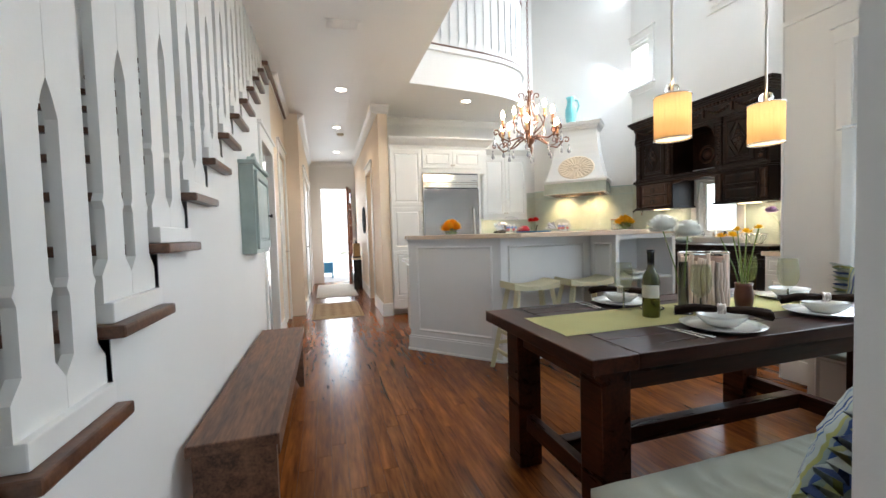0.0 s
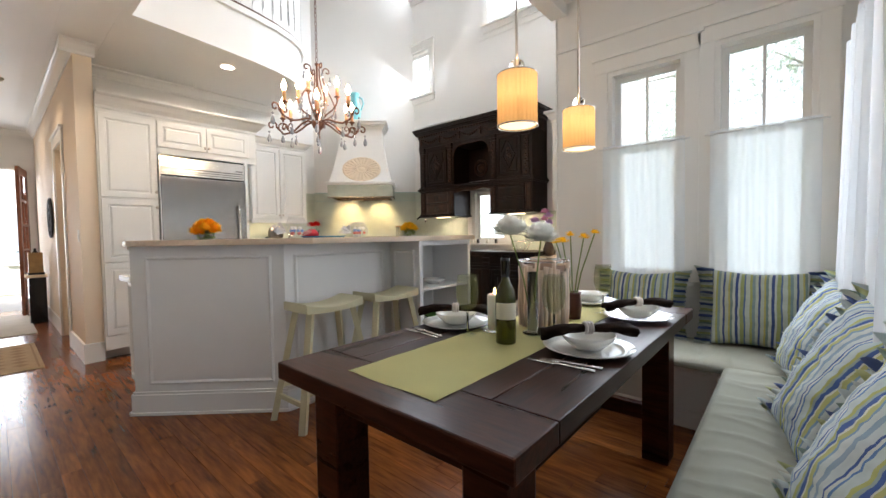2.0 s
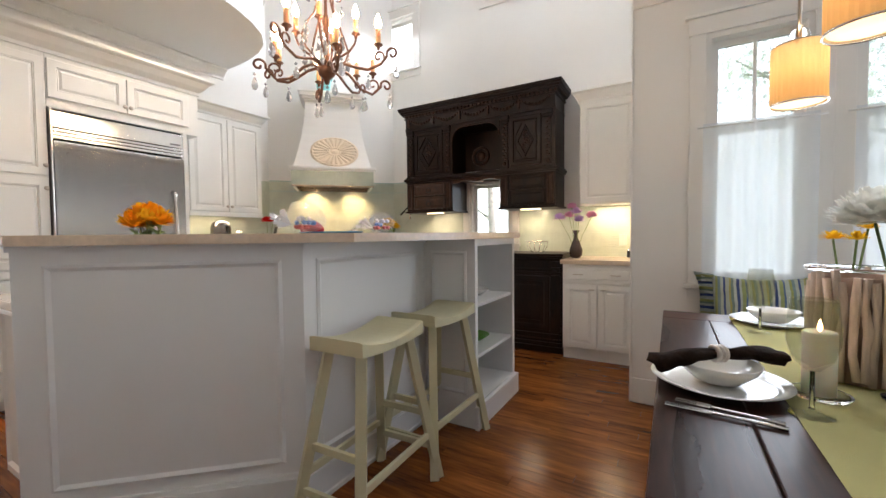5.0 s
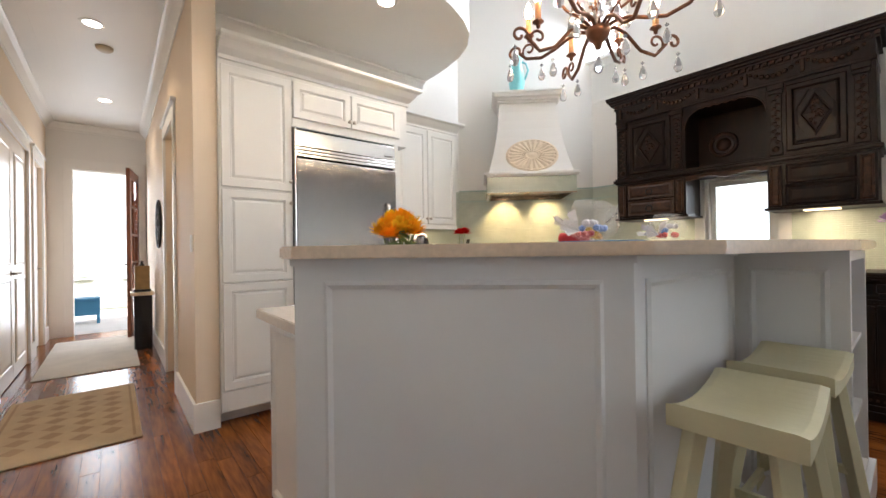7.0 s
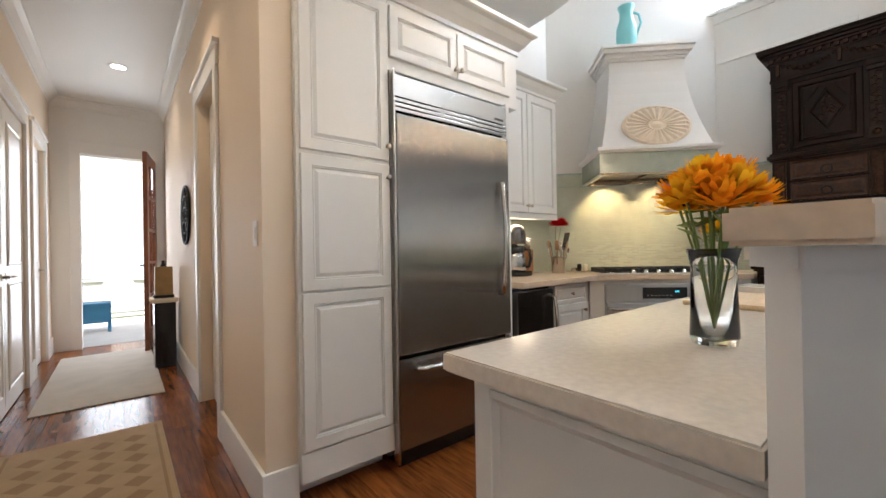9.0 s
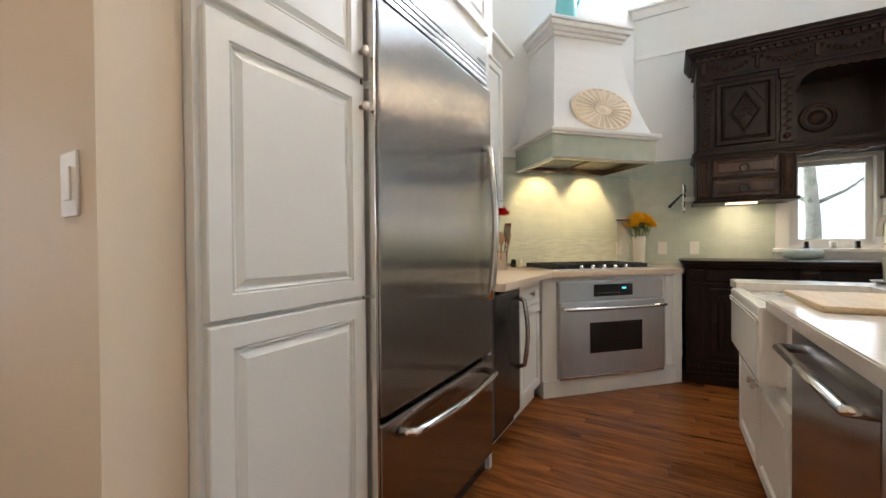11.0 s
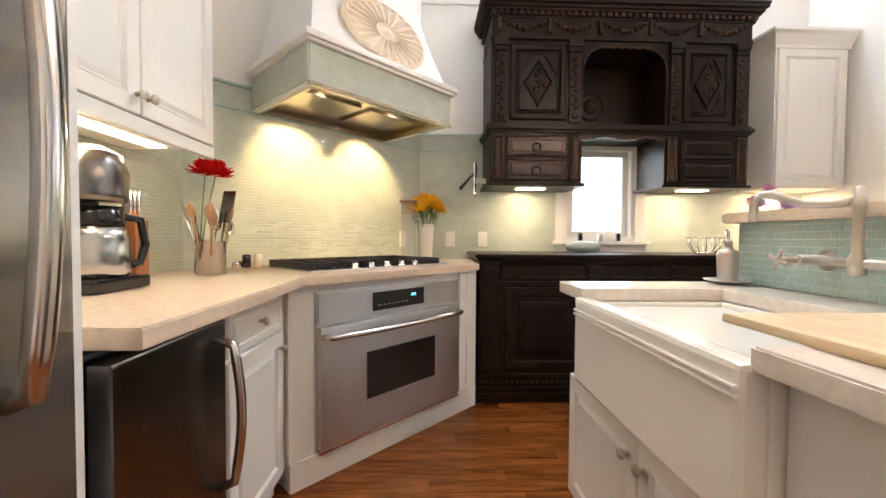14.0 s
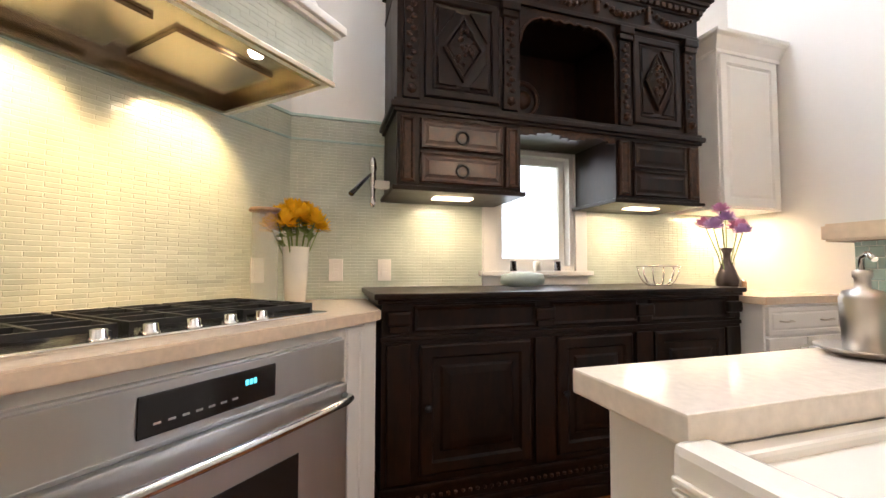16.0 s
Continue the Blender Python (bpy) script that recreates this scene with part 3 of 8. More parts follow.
cove("trim_crown", (HX2 - 0.09, 5.70), (0.88, 5.70), -1, ZC)
cove("trim_crown", (0.87, KY), (3.0, KY), -1, ZC)
for (a, b) in ((3.6, 3.86), (4.74, 5.26), (6.19, 6.3)):
    strip("baseboard", HX0, HX0 + 0.018, a, b, 0, 0.19, "tall white baseboard")
for (a, b) in ((6.4, 7.26), (8.94, 9.16), (10.09, HY)):
    strip("baseboard", HX1, HX1 + 0.018, a, b, 0, 0.19, "tall white baseboard")
for (a, b) in ((5.685, 6.61), (7.54, HY)):
    strip("baseboard", HX2 - 0.018, HX2, a, b, 0, 0.19, "tall white baseboard")
strip("baseboard", HX2 - 0.018, 0.858, 5.682, 5.70, 0, 0.19, "white baseboard round the pier")
strip("baseboard", HX0, HX0 + 0.018, -2.6, 3.75, 0, 0.17, "tall white baseboard")
strip("baseboard", WX - 0.018, WX - 0.001, 1.67, 2.085, 0, 0.17, "white baseboard by the bench end")
strip("trim_pier", WX - 0.012, WX + 0.14, 2.09, 2.102, 0.0, ZC, "white corner board of the pier")
strip("baseboard", WX + 0.14, KX, 2.09, 2.108, 0, 0.17, "white baseboard on the return wall")


def casing(xf, a0, a1, h, out, label="white door casing"):
    """Casing on a wall at x = xf round an opening from a0 to a1, standing out to the side of out."""
    lo, hi = sorted((xf, xf + out * 0.02))
    bm_ = bmesh.new()
    bx(bm_, lo, hi, a0 - 0.09, a0, 0, h, 0.003)
    bx(bm_, lo, hi, a1, a1 + 0.09, 0, h, 0.003)
    bx(bm_, lo, hi, a0 - 0.10, a1 + 0.10, h, h + 0.12, 0.003)
    bx(bm_, min(lo, lo + out * 0.018), max(hi, hi + out * 0.018), a0 - 0.12, a1 + 0.12, h + 0.12, h + 0.15, 0.003)
    return struct("trim_casing", bm_, TRIM, label, "trim")
casing(HX0, 3.86, 4.64, 2.10, 1)
casing(HX0, 5.35, 6.1, 2.30, 1)
casing(HX1, 7.35, 8.85, 2.30, 1)
casing(HX1, 9.25, 10.0, 2.30, 1)
casing(HX2, 6.7, 7.45, 2.30, -1)
bm = bmesh.new()
bx(bm, -0.23, -0.13, HY - 0.02, HY, 0, 2.40, 0.003)
bx(bm, 0.60, 0.70, HY - 0.02, HY, 0, 2.40, 0.003)
bx(bm, -0.23, 0.70, HY - 0.02, HY, 2.40, 2.54, 0.003)
struct("trim_casing", bm, TRIM, "white front door casing", "trim")

# ---- windows ----
def window(name, m, w, h, label, rail_at=0.62, muntin=1, sill=True):
    """A sash window in its own coordinates: x along the wall, -y into the room, z up from the bottom of the opening."""
    t = thing(name, label, "window", m=m, kind="structure")
    bm_ = bmesh.new()
    bx(bm_, -w / 2, -w / 2 + 0.03, 0.0, 0.13, 0, h); bx(bm_, w / 2 - 0.03, w / 2, 0.0, 0.13, 0, h)
    bx(bm_, -w / 2 + 0.03, w / 2 - 0.03, 0.0, 0.13, h - 0.03, h); bx(bm_, -w / 2 + 0.03, w / 2 - 0.03, 0.0, 0.13, 0, 0.03)
    part("window_frame", bm_, TRIM, t)
    zr = h * rail_at
    sashes = (("lower_sash", 0.03, zr + 0.02, 0.045), ("upper_sash", zr - 0.02, h - 0.03, 0.075)) if muntin else (("sash", 0.03, h - 0.03, 0.06),)
    for nm, z0, z1, y in sashes:
        bm_ = bmesh.new()
        x0, x1 = -w / 2 + 0.03, w / 2 - 0.03
        bx(bm_, x0, x0 + 0.04, y, y + 0.028, z0, z1); bx(bm_, x1 - 0.04, x1, y, y + 0.028, z0, z1)
        bx(bm_, x0 + 0.04, x1 - 0.04, y, y + 0.028, z0, z0 + 0.045); bx(bm_, x0 + 0.04, x1 - 0.04, y, y + 0.028, z1 - 0.04, z1)
        if muntin and nm == "upper_sash":
            bx(bm_, -0.009, 0.009, y + 0.004, y + 0.024, z0 + 0.045, z1 - 0.04)
        s = part(nm, bm_, TRIM, t)
        g = part("pane", B(x0 + 0.04, x1 - 0.04, y + 0.012, y + 0.016, z0 + 0.045, z1 - 0.04), PANE, s)
        g.visible_shadow = False
    if sill:
        bm_ = bmesh.new()
        bx(bm_, -w / 2 - 0.11, w / 2 + 0.11, -0.05, 0.0, -0.03, 0.0, 0.005)
        bx(bm_, -w / 2 - 0.09, w / 2 + 0.09, -0.016, 0.0, -0.11, -0.03, 0.002)
        part("window_sill", bm_, TRIM, t)
        bm_ = bmesh.new()
        bx(bm_, -w / 2 - 0.085, -w / 2, -0.018, 0.0, 0.0, h, 0.003); bx(bm_, w / 2, w / 2 + 0.085, -0.018, 0.0, 0.0, h, 0.003)
        bx(bm_, -w / 2 - 0.095, w / 2 + 0.095, -0.022, 0.0, h, h + 0.10, 0.003); bx(bm_, -w / 2 - 0.115, w / 2 + 0.115, -0.040, 0.0, h + 0.10, h + 0.125, 0.004)
        part("window_casing", bm_, TRIM, t)
    return t
window("window_1", pose(WX, 0.75, 0.84, 0, 0, -90), 0.50, 1.58, "white sash window with half curtain above the bench")
window("window_2", pose(WX, 1.425, 0.84, 0, 0, -90), 0.51, 1.56, "white sash window with half curtain above the bench")
window("window_3", pose(1.375, NY, 0.84, 0, 0, 180), 0.75, 1.58, "white sash window behind full sheer curtains")
window("window_4", pose(2.475, NY, 0.84, 0, 0, 180), 0.75, 1.58, "white sash window behind full sheer curtains")
window("window_5", pose(KX, 3.73, 1.06, 0, 0, -90), 0.54, 0.74, "small white window above the dark counter", muntin=0)
window("window_6", pose(KX, 5.05, 3.36, 0, 0, -90), 0.52, 0.70, "small white window high in the tall wall", muntin=0)
window("window_7", pose(KX, 3.21, 4.02, 0, 0, -90), 0.98, 0.93, "wide white window high in the tall wall")
window("window_8", pose(KX, 5.06, 4.90, 0, 0, -90), 0.54, 0.60, "small white window near the high ceiling", muntin=0)
# two made-up windows, out of view, round the fill lamps
window("window_9", pose(-1.66, -1.45, 3.6, 0, 0, 90), 1.1, 1.4, "added white stair window, out of view")
window("window_10", pose(0.4, -2.6, 0.9, 0, 0, 180), 2.2, 1.5, "added wide white rear window, out of view")

# picture-rail boards on the tall wall and above the nook windows
strip("trim_board", WX - 0.016, WX, NY, 2.09, 2.66, 2.70, "white flat trim rail above the nook windows")
strip("trim_board", KX - 0.012, KX, 4.2, 5.14, 2.86, 2.90, "white flat trim rail on the tall wall")
strip("trim_board", KX - 0.012, KX, 2.55, 3.86, 3.83, 3.87, "white flat trim rail under the high window")

# ---- outside ----
GRASS = mat("grass_ground", (0.10, 0.13, 0.05), 0.95, scale=0.6, vary=0.4, bump=0.4, fine=20)
struct("ground", B(-400, 400, -400, 400, -0.5, -0.42), GRASS, "grassy ground around the house", "ground")
PORCHM = mat("porch_boards", (0.62, 0.60, 0.56), 0.7, scale=3, vary=0.1)
struct("porch_floor", B(-2.0, 3.0, HY + 0.14, HY + 3.0, -0.42, -0.03), PORCHM, "pale grey porch floor", "floor")
house = thing("neighbour_house", "white clapboard house across the way", "house", base=(0.5, 17, -0.42))
part("wall", B(-5, 6, 17, 17.3, -0.42, 6), WALL, house)
for i in range(39):
    part("board", B(-5, 6, 16.97, 17.0, -0.3 + i * 0.16, -0.16 + i * 0.16), WALL, house)
HG = mat("far_pane", (0.55, 0.66, 0.72), 0.1, scale=2, vary=0.2, bump=0)
for xx in (-0.6, 1.0):
    fr = part("window", B(xx - 0.5, xx + 0.5, 16.9, 16.98, 0.5, 2.2), TRIM, house)
    part("pane", B(xx - 0.42, xx + 0.42, 16.88, 16.9, 0.58, 2.12), HG, fr)
BLUE = mat("blue_paint", (0.05, 0.22, 0.38), 0.5, scale=5, vary=0.1)
tub = thing("porch_bench", "small blue painted bench on the porch", "bench", base=(-0.05, HY + 1.6, -0.03))
part("seat", B(-0.3, 0.12, HY + 1.4, HY + 1.75, 0.38, 0.42, bev=0.005), BLUE, tub)
part("side", B(-0.3, -0.26, HY + 1.42, HY + 1.73, -0.03, 0.38), BLUE, tub)
part("side", B(0.08, 0.12, HY + 1.42, HY + 1.73, -0.03, 0.38), BLUE, tub)
part("apron", B(-0.26, 0.08, HY + 1.42, HY + 1.45, 0.12, 0.38), BLUE, tub)

# glowing backdrop sheet, added so that the windows look out on white
BACKGLOW = glow("backdrop_glow", (0.88, 0.95, 0.97), 0.52)
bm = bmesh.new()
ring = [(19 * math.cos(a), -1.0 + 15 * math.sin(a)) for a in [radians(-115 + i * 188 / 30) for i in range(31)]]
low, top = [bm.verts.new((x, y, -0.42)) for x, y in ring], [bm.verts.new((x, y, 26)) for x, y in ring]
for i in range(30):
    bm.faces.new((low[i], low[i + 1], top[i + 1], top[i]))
struct("backdrop", bm, BACKGLOW, "added pale glowing backdrop sheet beyond the garden", "backdrop")
# bark and leaves bleached, leaves part clear, to look washed out by glare
BARK = mat("bark", (0.48, 0.45, 0.41), 0.9, scale=10, vary=0.3, bump=0.6, fine=40)
LEAF = sheer("leaves", (0.44, 0.52, 0.38), 0.62)
def tree(x, y, h, seed):
    rnd = random.Random(seed)
    t = thing("tree", "green garden tree outside the window", "tree", base=(x, y, -0.42), group="garden trees")
    bm_ = bmesh.new()
    tube(bm_, [(x, y, -0.42), (x + 0.05, y, h * 0.25), (x + 0.12, y + 0.1, h * 0.55), (x + 0.1, y + 0.1, h * 0.9)], [0.16, 0.13, 0.09, 0.03], 8)
    tips = []
    for i in range(9):
        a, z = rnd.uniform(0, 6.28), h * rnd.uniform(0.3, 0.8)
        l_ = rnd.uniform(0.7, 1.4)
        tip = (x + math.cos(a) * l_, y + math.sin(a) * l_, z + rnd.uniform(0.3, 0.9))
        tube(bm_, [(x + 0.08, y + 0.05, z), ((x + tip[0]) / 2, (y + tip[1]) / 2, z + 0.3), tip], [0.05, 0.035, 0.012], 6)
        tips.append(tip)
    part("trunk", bm_, BARK, t)
    bm_ = bmesh.new()
    for i in range(2600):
        c = Vector(rnd.choice(tips)) + Vector((rnd.gauss(0, 0.46), rnd.gauss(0, 0.46), rnd.gauss(0, 0.40)))
        q = Euler((rnd.uniform(0, 6), rnd.uniform(0, 6), rnd.uniform(0, 6))).to_matrix()
        s = rnd.uniform(0.04, 0.09)
        v = [bm_.verts.new(c + q @ Vector(p) * s) for p in ((-1, 0, 0), (0, -0.5, 0.1), (1, 0, 0), (0, 0.5, 0.1))]
        bm_.faces.new(v)
    part("crown", bm_, LEAF, t)
for i, (tx, ty, th) in enumerate(((10.2, -0.4, 5.6), (11.5, 2.2, 6.2), (11.5, 6.6, 5.2), (8.0, -1.8, 4.8), (1.2, -5.8, 5.2), (3.6, -5.4, 4.8))):
    tree(tx, ty, th, i)

# ---- stairs ----
YN, ZN, RUN, RISE = 0.80, 0.80, 0.325, 0.2
bm = bmesh.new()
for n in range(-4, 13):
    y0, z = YN + n * RUN, min(ZN + n * RISE - 0.035, ZC)
    y1 = y0 + RUN
    if z > 0.02:
        if y1 < 3.86 or y0 > 4.64:
            bx(bm, HX0 - 0.06, HX0, max(y0, -2.6), min(y1, 4.75), 0, z)
        else:
            bx(bm, HX0 - 0.06, HX0, max(y0, 3.86), min(y1, 4.64), 2.10, z)
            if y0 < 3.86:
                bx(bm, HX0 - 0.06, HX0, y0, 3.86, 0, z)
            if y1 > 4.64:
                bx(bm, HX0 - 0.06, HX0, 4.64, min(y1, 4.75), 0, z)
struct("wall_stair_side", bm, WALL, "white stepped wall under the open stair treads", "wall")
stairs = thing("staircase", "white staircase with dark oak treads", "staircase", base=(-1.1, 0.0, 0.0), kind="structure")
for n in range(-3, 11):
    y0, z = YN + n * RUN, ZN + n * RISE
    part("tread", B(-1.66, HX0 + 0.045, y0 - 0.03, y0 + RUN, z - 0.034, z, bev=0.008), TREAD, stairs)
    part("riser", B(-1.66, HX0 - 0.002, y0, y0 + 0.018, z - RISE, z - 0.036), TRIM, stairs)
part("landing", B(-1.66, HX0 + 0.045, YN + 11 * RUN - 0.03, 6.3, ZN + 11 * RISE - 0.04, ZN + 11 * RISE), TREAD, stairs)
railing = thing("stair_railing", "white sawn-board stair balustrade with pointed slots", "railing", base=(HX0 - 0.02, 0, 0))
for n in range(-3, 11):
    y0, z = YN + n * RUN, ZN + n * RISE
    part("plinth", B(HX0 - 0.05, HX0 + 0.012, y0 + 0.0, y0 + RUN - 0.012, z + 0.001, z + 0.055, bev=0.004), TRIM, railing)
    for kx in (0, 1):
        bmb = sawn_board(0.0785, 1.15, 0.012, (1.02, 0.70)[kx], (0.70, 1.02)[kx], 0.60)
        bmesh.ops.transform(bmb, matrix=Matrix.Translation((HX0 - 0.02, y0 + 0.078 + kx * 0.158, z + 0.055)) @ Matrix.Rotation(radians(90), 4, "Z"), verts=bmb.verts[:])
        part("baluster", bmb, TRIM, railing)
part("handrail", tube(bmesh.new(), [(HX0 - 0.02, YN - 3 * RUN, ZN - 3 * RISE + 1.26), (HX0 - 0.02, YN + 11 * RUN, ZN + 11 * RISE + 1.26)], 0.034, 8), TREAD, railing, "dark oak handrail")

# ---- bench in the hall ----
hb = thing("wooden_bench", "worn dark brown wooden bench against the stair wall", "bench", base=(-0.42, 2.4, 0))
part("seat", B(-0.575, -0.26, 1.50, 3.32, 0.43, 0.475, bev=0.006), BENCHW, hb)
for y0 in (1.52, 3.26):
    bm = bmesh.new()
    o = [(-0.56, 0), (-0.52, 0), (-0.47, 0.12), (-0.36, 0.12), (-0.31, 0), (-0.275, 0), (-0.275, 0.43), (-0.56, 0.43)]
    a = [bm.verts.new((x, y0, z)) for x, z in o]
    b = [bm.verts.new((x, y0 + 0.04, z)) for x, z in o]
    bm.faces.new(a); bm.faces.new(b[::-1])
    for i in range(len(o)):
        bm.faces.new((a[i], b[i], b[(i + 1) % len(o)], a[(i + 1) % len(o)]))
    part("leg", bm, BENCHW, hb)
part("apron", B(-0.288, -0.268, 1.565, 3.255, 0.36, 0.43, bev=0.003), BENCHW, hb)

# ---- refrigerator wall ----
FZ = 5.67   # cabinet boxes' front
pan = thing("pantry_cabinet", "tall white pantry cabinet with raised-panel doors", "cabinet", base=(1.1, 5.95, 0))
part("body", B(0.860, 1.345, FZ, KY, 0.10, 2.47), CAB, pan)
part("toe_kick", B(0.860, 1.345, FZ + 0.12, KY, 0, 0.10), CAB, pan)
part("base_mould", B(0.860, 1.345, FZ - 0.012, FZ, 0.10, 0.235, bev=0.004), CAB, pan)
for z0, z1, kz in ((0.245, 0.955, None), (0.965, 1.590, 1.52), (1.612, 2.43, 1.68)):
    d = cab_door(pan, "door", 0.874, 1.338, z0, z1, FZ)
    if kz:
        knob(d, 1.322, FZ - 0.019, kz)
top = thing("fridge_top_cabinet", "white two-door cabinet above the refrigerator", "cabinet", base=(1.83, 5.95, 2.1))
part("body", B(1.347, 2.38, FZ, KY, 2.10, 2.47), CAB, top)
part("side_panel", B(2.230, 2.262, FZ - 0.03, KY, 0, 2.10), CAB, top)
for x0, x1, kx in ((1.352, 1.818, 1.80), (1.824, 2.29, 1.84)):
    d = cab_door(top, "door", x0, x1, 2.165, 2.435, FZ)
    knob(d, kx, FZ - 0.019, 2.21)
bm = crown(bmesh.new(), 0.862, 2.38, FZ, 2.47, 0.15, 0.11, left=False)
bx(bm, 0.862, 2.38, FZ, KY, 2.47, 2.62)
struct("trim_cabinet_crown", bm, CAB, "white stepped crown above the tall cabinets", "trim")

fr = thing("refrigerator", "stainless steel built-in refrigerator with bottom freezer drawer", "refrigerator", base=(1.83, 5.95, 0))
part("body", B(1.352, 2.228, FZ + 0.002, KY - 0.02, 0.03, 2.095), BLACK, fr)
part("grille", B(1.358, 2.226, 5.636, FZ, 1.955, 2.072, bev=0.004), STEELB, fr, "bright steel top grille panel")
bm = bmesh.new()
for i in range(3):
    bx(bm, 1.358, 2.226, 5.632, FZ, 1.878 + i * 0.025, 1.898 + i * 0.025, 0.004)
part("vent_strip", bm, STEELB, fr)
door = part("door", B(1.362, 2.222, 5.615, FZ - 0.004, 0.592, 1.858, bev=0.008), FSTEEL, fr)
drw = part("freezer_drawer", B(1.362, 2.222, 5.615, FZ - 0.004, 0.10, 0.575, bev=0.008), FSTEEL, fr)
part("frame_strip", B(1.349, 1.360, 5.622, FZ, 0.03, 2.09, bev=0.002), STEELB, fr)
part("kick_plate", B(1.37, 2.22, 5.66, FZ, 0.0, 0.09), BLACK, fr)
pts = [(2.120, 5.615, 0.865)] + [(2.120, 5.580 - 0.026 * math.sin(math.pi * i / 10), 0.875 + 0.675 * i / 10) for i in range(11)] + [(2.120, 5.615, 1.56)]
part("handle", tube(bmesh.new(), pts, 0.017, 10), STEELB, door, "curved steel door handle")
pts = [(1.45, 5.615, 0.52)] + [(1.47 + 0.66 * i / 10, 5.565 - 0.028 * math.sin(math.pi * i / 10), 0.52) for i in range(11)] + [(2.15, 5.615, 0.52)]
part("handle", tube(bmesh.new(), pts, 0.015, 10), STEELB, drw, "curved steel drawer handle")
part("badge", B(2.12, 2.20, 5.634, 5.637, 1.975, 1.988), DSTEEL, fr)

# wall cabinet right of the refrigerator
uc = thing("wall_cabinet", "white two-door wall cabinet with under-cabinet light", "cabinet", base=(2.8, 6.1, 1.42))
part("body", B(2.42, 3.22, 5.95, KY, 1.42, 2.42), CAB, uc)
part("light_rail", B(2.42, 3.22, 5.935, 5.955, 1.385, 1.43, bev=0.003), CAB, uc)
for x0, x1, kx in ((2.43, 2.815, 2.795), (2.822, 3.21, 2.842)):
    d = cab_door(uc, "door", x0, x1, 1.435, 2.40, 5.95)
    knob(d, kx, 5.93, 1.49)
bm = crown(bmesh.new(), 2.42, 3.22, 5.95, 2.42, 0.12, 0.08, left=False)
bx(bm, 2.42, 3.22, 5.95, KY, 2.42, 2.535)
part("crown", bm, CAB, uc)
LED = glow("lamp_diffuser", (1.0, 0.76, 0.45), 2.6)
ul = thing("under_cabinet_light", "warm slim light under the wall cabinet", "lamp", base=(2.8, 6.1, 1.40))
part("housing", B(2.5, 3.1, 6.02, 6.10, 1.402, 1.419), CAB, ul)
part("diffuser", B(2.52, 3.08, 6.03, 6.09, 1.396, 1.402), LED, ul)

# under-counter icemaker and drawer base
im = thing("icemaker", "dark steel under-counter icemaker with its door ajar", "appliance", base=(2.56, 5.9, 0))
part("body", B(2.32, 2.755, FZ + 0.03, KY, 0.03, 0.86), BLACK, im)
bm = B(-0.42, 0.0, -0.045, 0.0, 0.11, 0.845, bev=0.006)
bmesh.ops.transform(bm, matrix=Matrix.Translation((2.745, 5.70, 0)) @ Matrix.Rotation(radians(1), 4, "Z"), verts=bm.verts[:])
d = part("door", bm, DSTEEL, im)
hp = [(-0.05 - 0.0, -0.045, 0.38)] + [(-0.05, -0.09 - 0.02 * math.sin(math.pi * i / 8), 0.40 + 0.38 * i / 8) for i in range(9)] + [(-0.05, -0.045, 0.80)]
hm = Matrix.Translation((2.745, 5.70, 0)) @ Matrix.Rotation(radians(1), 4, "Z")
part("handle", tube(bmesh.new(), [hm @ Vector(p) for p in hp], 0.013, 10), STEELB, d, "curved steel handle")
db = thing("drawer_base_cabinet", "white base cabinet with a drawer and a door", "cabinet", base=(3.0, 5.9, 0))
part("body", B(2.76, 3.27, FZ + 0.01, KY, 0.10, 0.872), CAB, db)
part("toe_kick", B(2.40, 3.25, FZ + 0.05, KY, 0, 0.10), CAB, db)
d = cab_door(db, "drawer", 2.775, 3.20, 0.715, 0.855, FZ + 0.01, DRAWER)
knob(d, 2.99, FZ - 0.009, 0.785)
d = cab_door(db, "door", 2.775, 3.20, 0.12, 0.70, FZ + 0.01)
knob(d, 3.165, FZ - 0.009, 0.64)

# corner cabinet with oven: local x along the diagonal, -y out
CM = pose(3.655, 5.25, 0, 0, 0, -45)
cc = thing("corner_oven_cabinet", "white diagonal corner cabinet holding the oven", "cabinet", m=CM)
bm = bmesh.new()
bx(bm, -0.575, 0.60, 0.0, 0.60, 0.125, 0.872)
part("body", bm, CAB, cc)
part("base_mould", B(-0.575, 0.60, -0.012, 0.3, 0.0, 0.125, bev=0.004), CAB, cc)
part("side_panel", ring_panel(bmesh.new(), 0.50, 0.59, 0.14, 0.86, 0, ((0, 0), (0, 0.012), (0.004, 0.014), (0.02, 0.014), (0.024, 0.008), (0.03, 0.008))), CAB, cc)
bm = bmesh.new()
prism(bm, [(4.075, 4.825), (4.115, 4.775), (KX, 4.775), (KX, 5.10), (4.35, 5.10)], 0, 0.872)
one("corner_filler_panel", bm, CAB, "white filler panel beside the dark base cabinet", "panel")
ov = thing("wall_oven", "stainless steel built-in oven with black glass window", "oven", m=CM)
part("body", B(-0.46, 0.46, -0.020, 0.0, 0.128, 0.838, bev=0.003), OSTEEL, ov)
ctl = part("control_panel", B(-0.455, 0.455, -0.034, -0.020, 0.70, 0.832, bev=0.003), OSTEEL, ov)
part("display", B(-0.17, 0.17, -0.039, -0.034, 0.722, 0.812, bev=0.002), BLACK, ctl, "black glass touch panel")
bm = bmesh.new()
for i in range(3):
    bx(bm, 0.076 + i * 0.012, 0.084 + i * 0.012, -0.0405, -0.039, 0.773, 0.787)
part("clock_digits", bm, glow("clock_glow", (0.08, 0.62, 0.75), 0.9), ctl, "small blue clock digits")
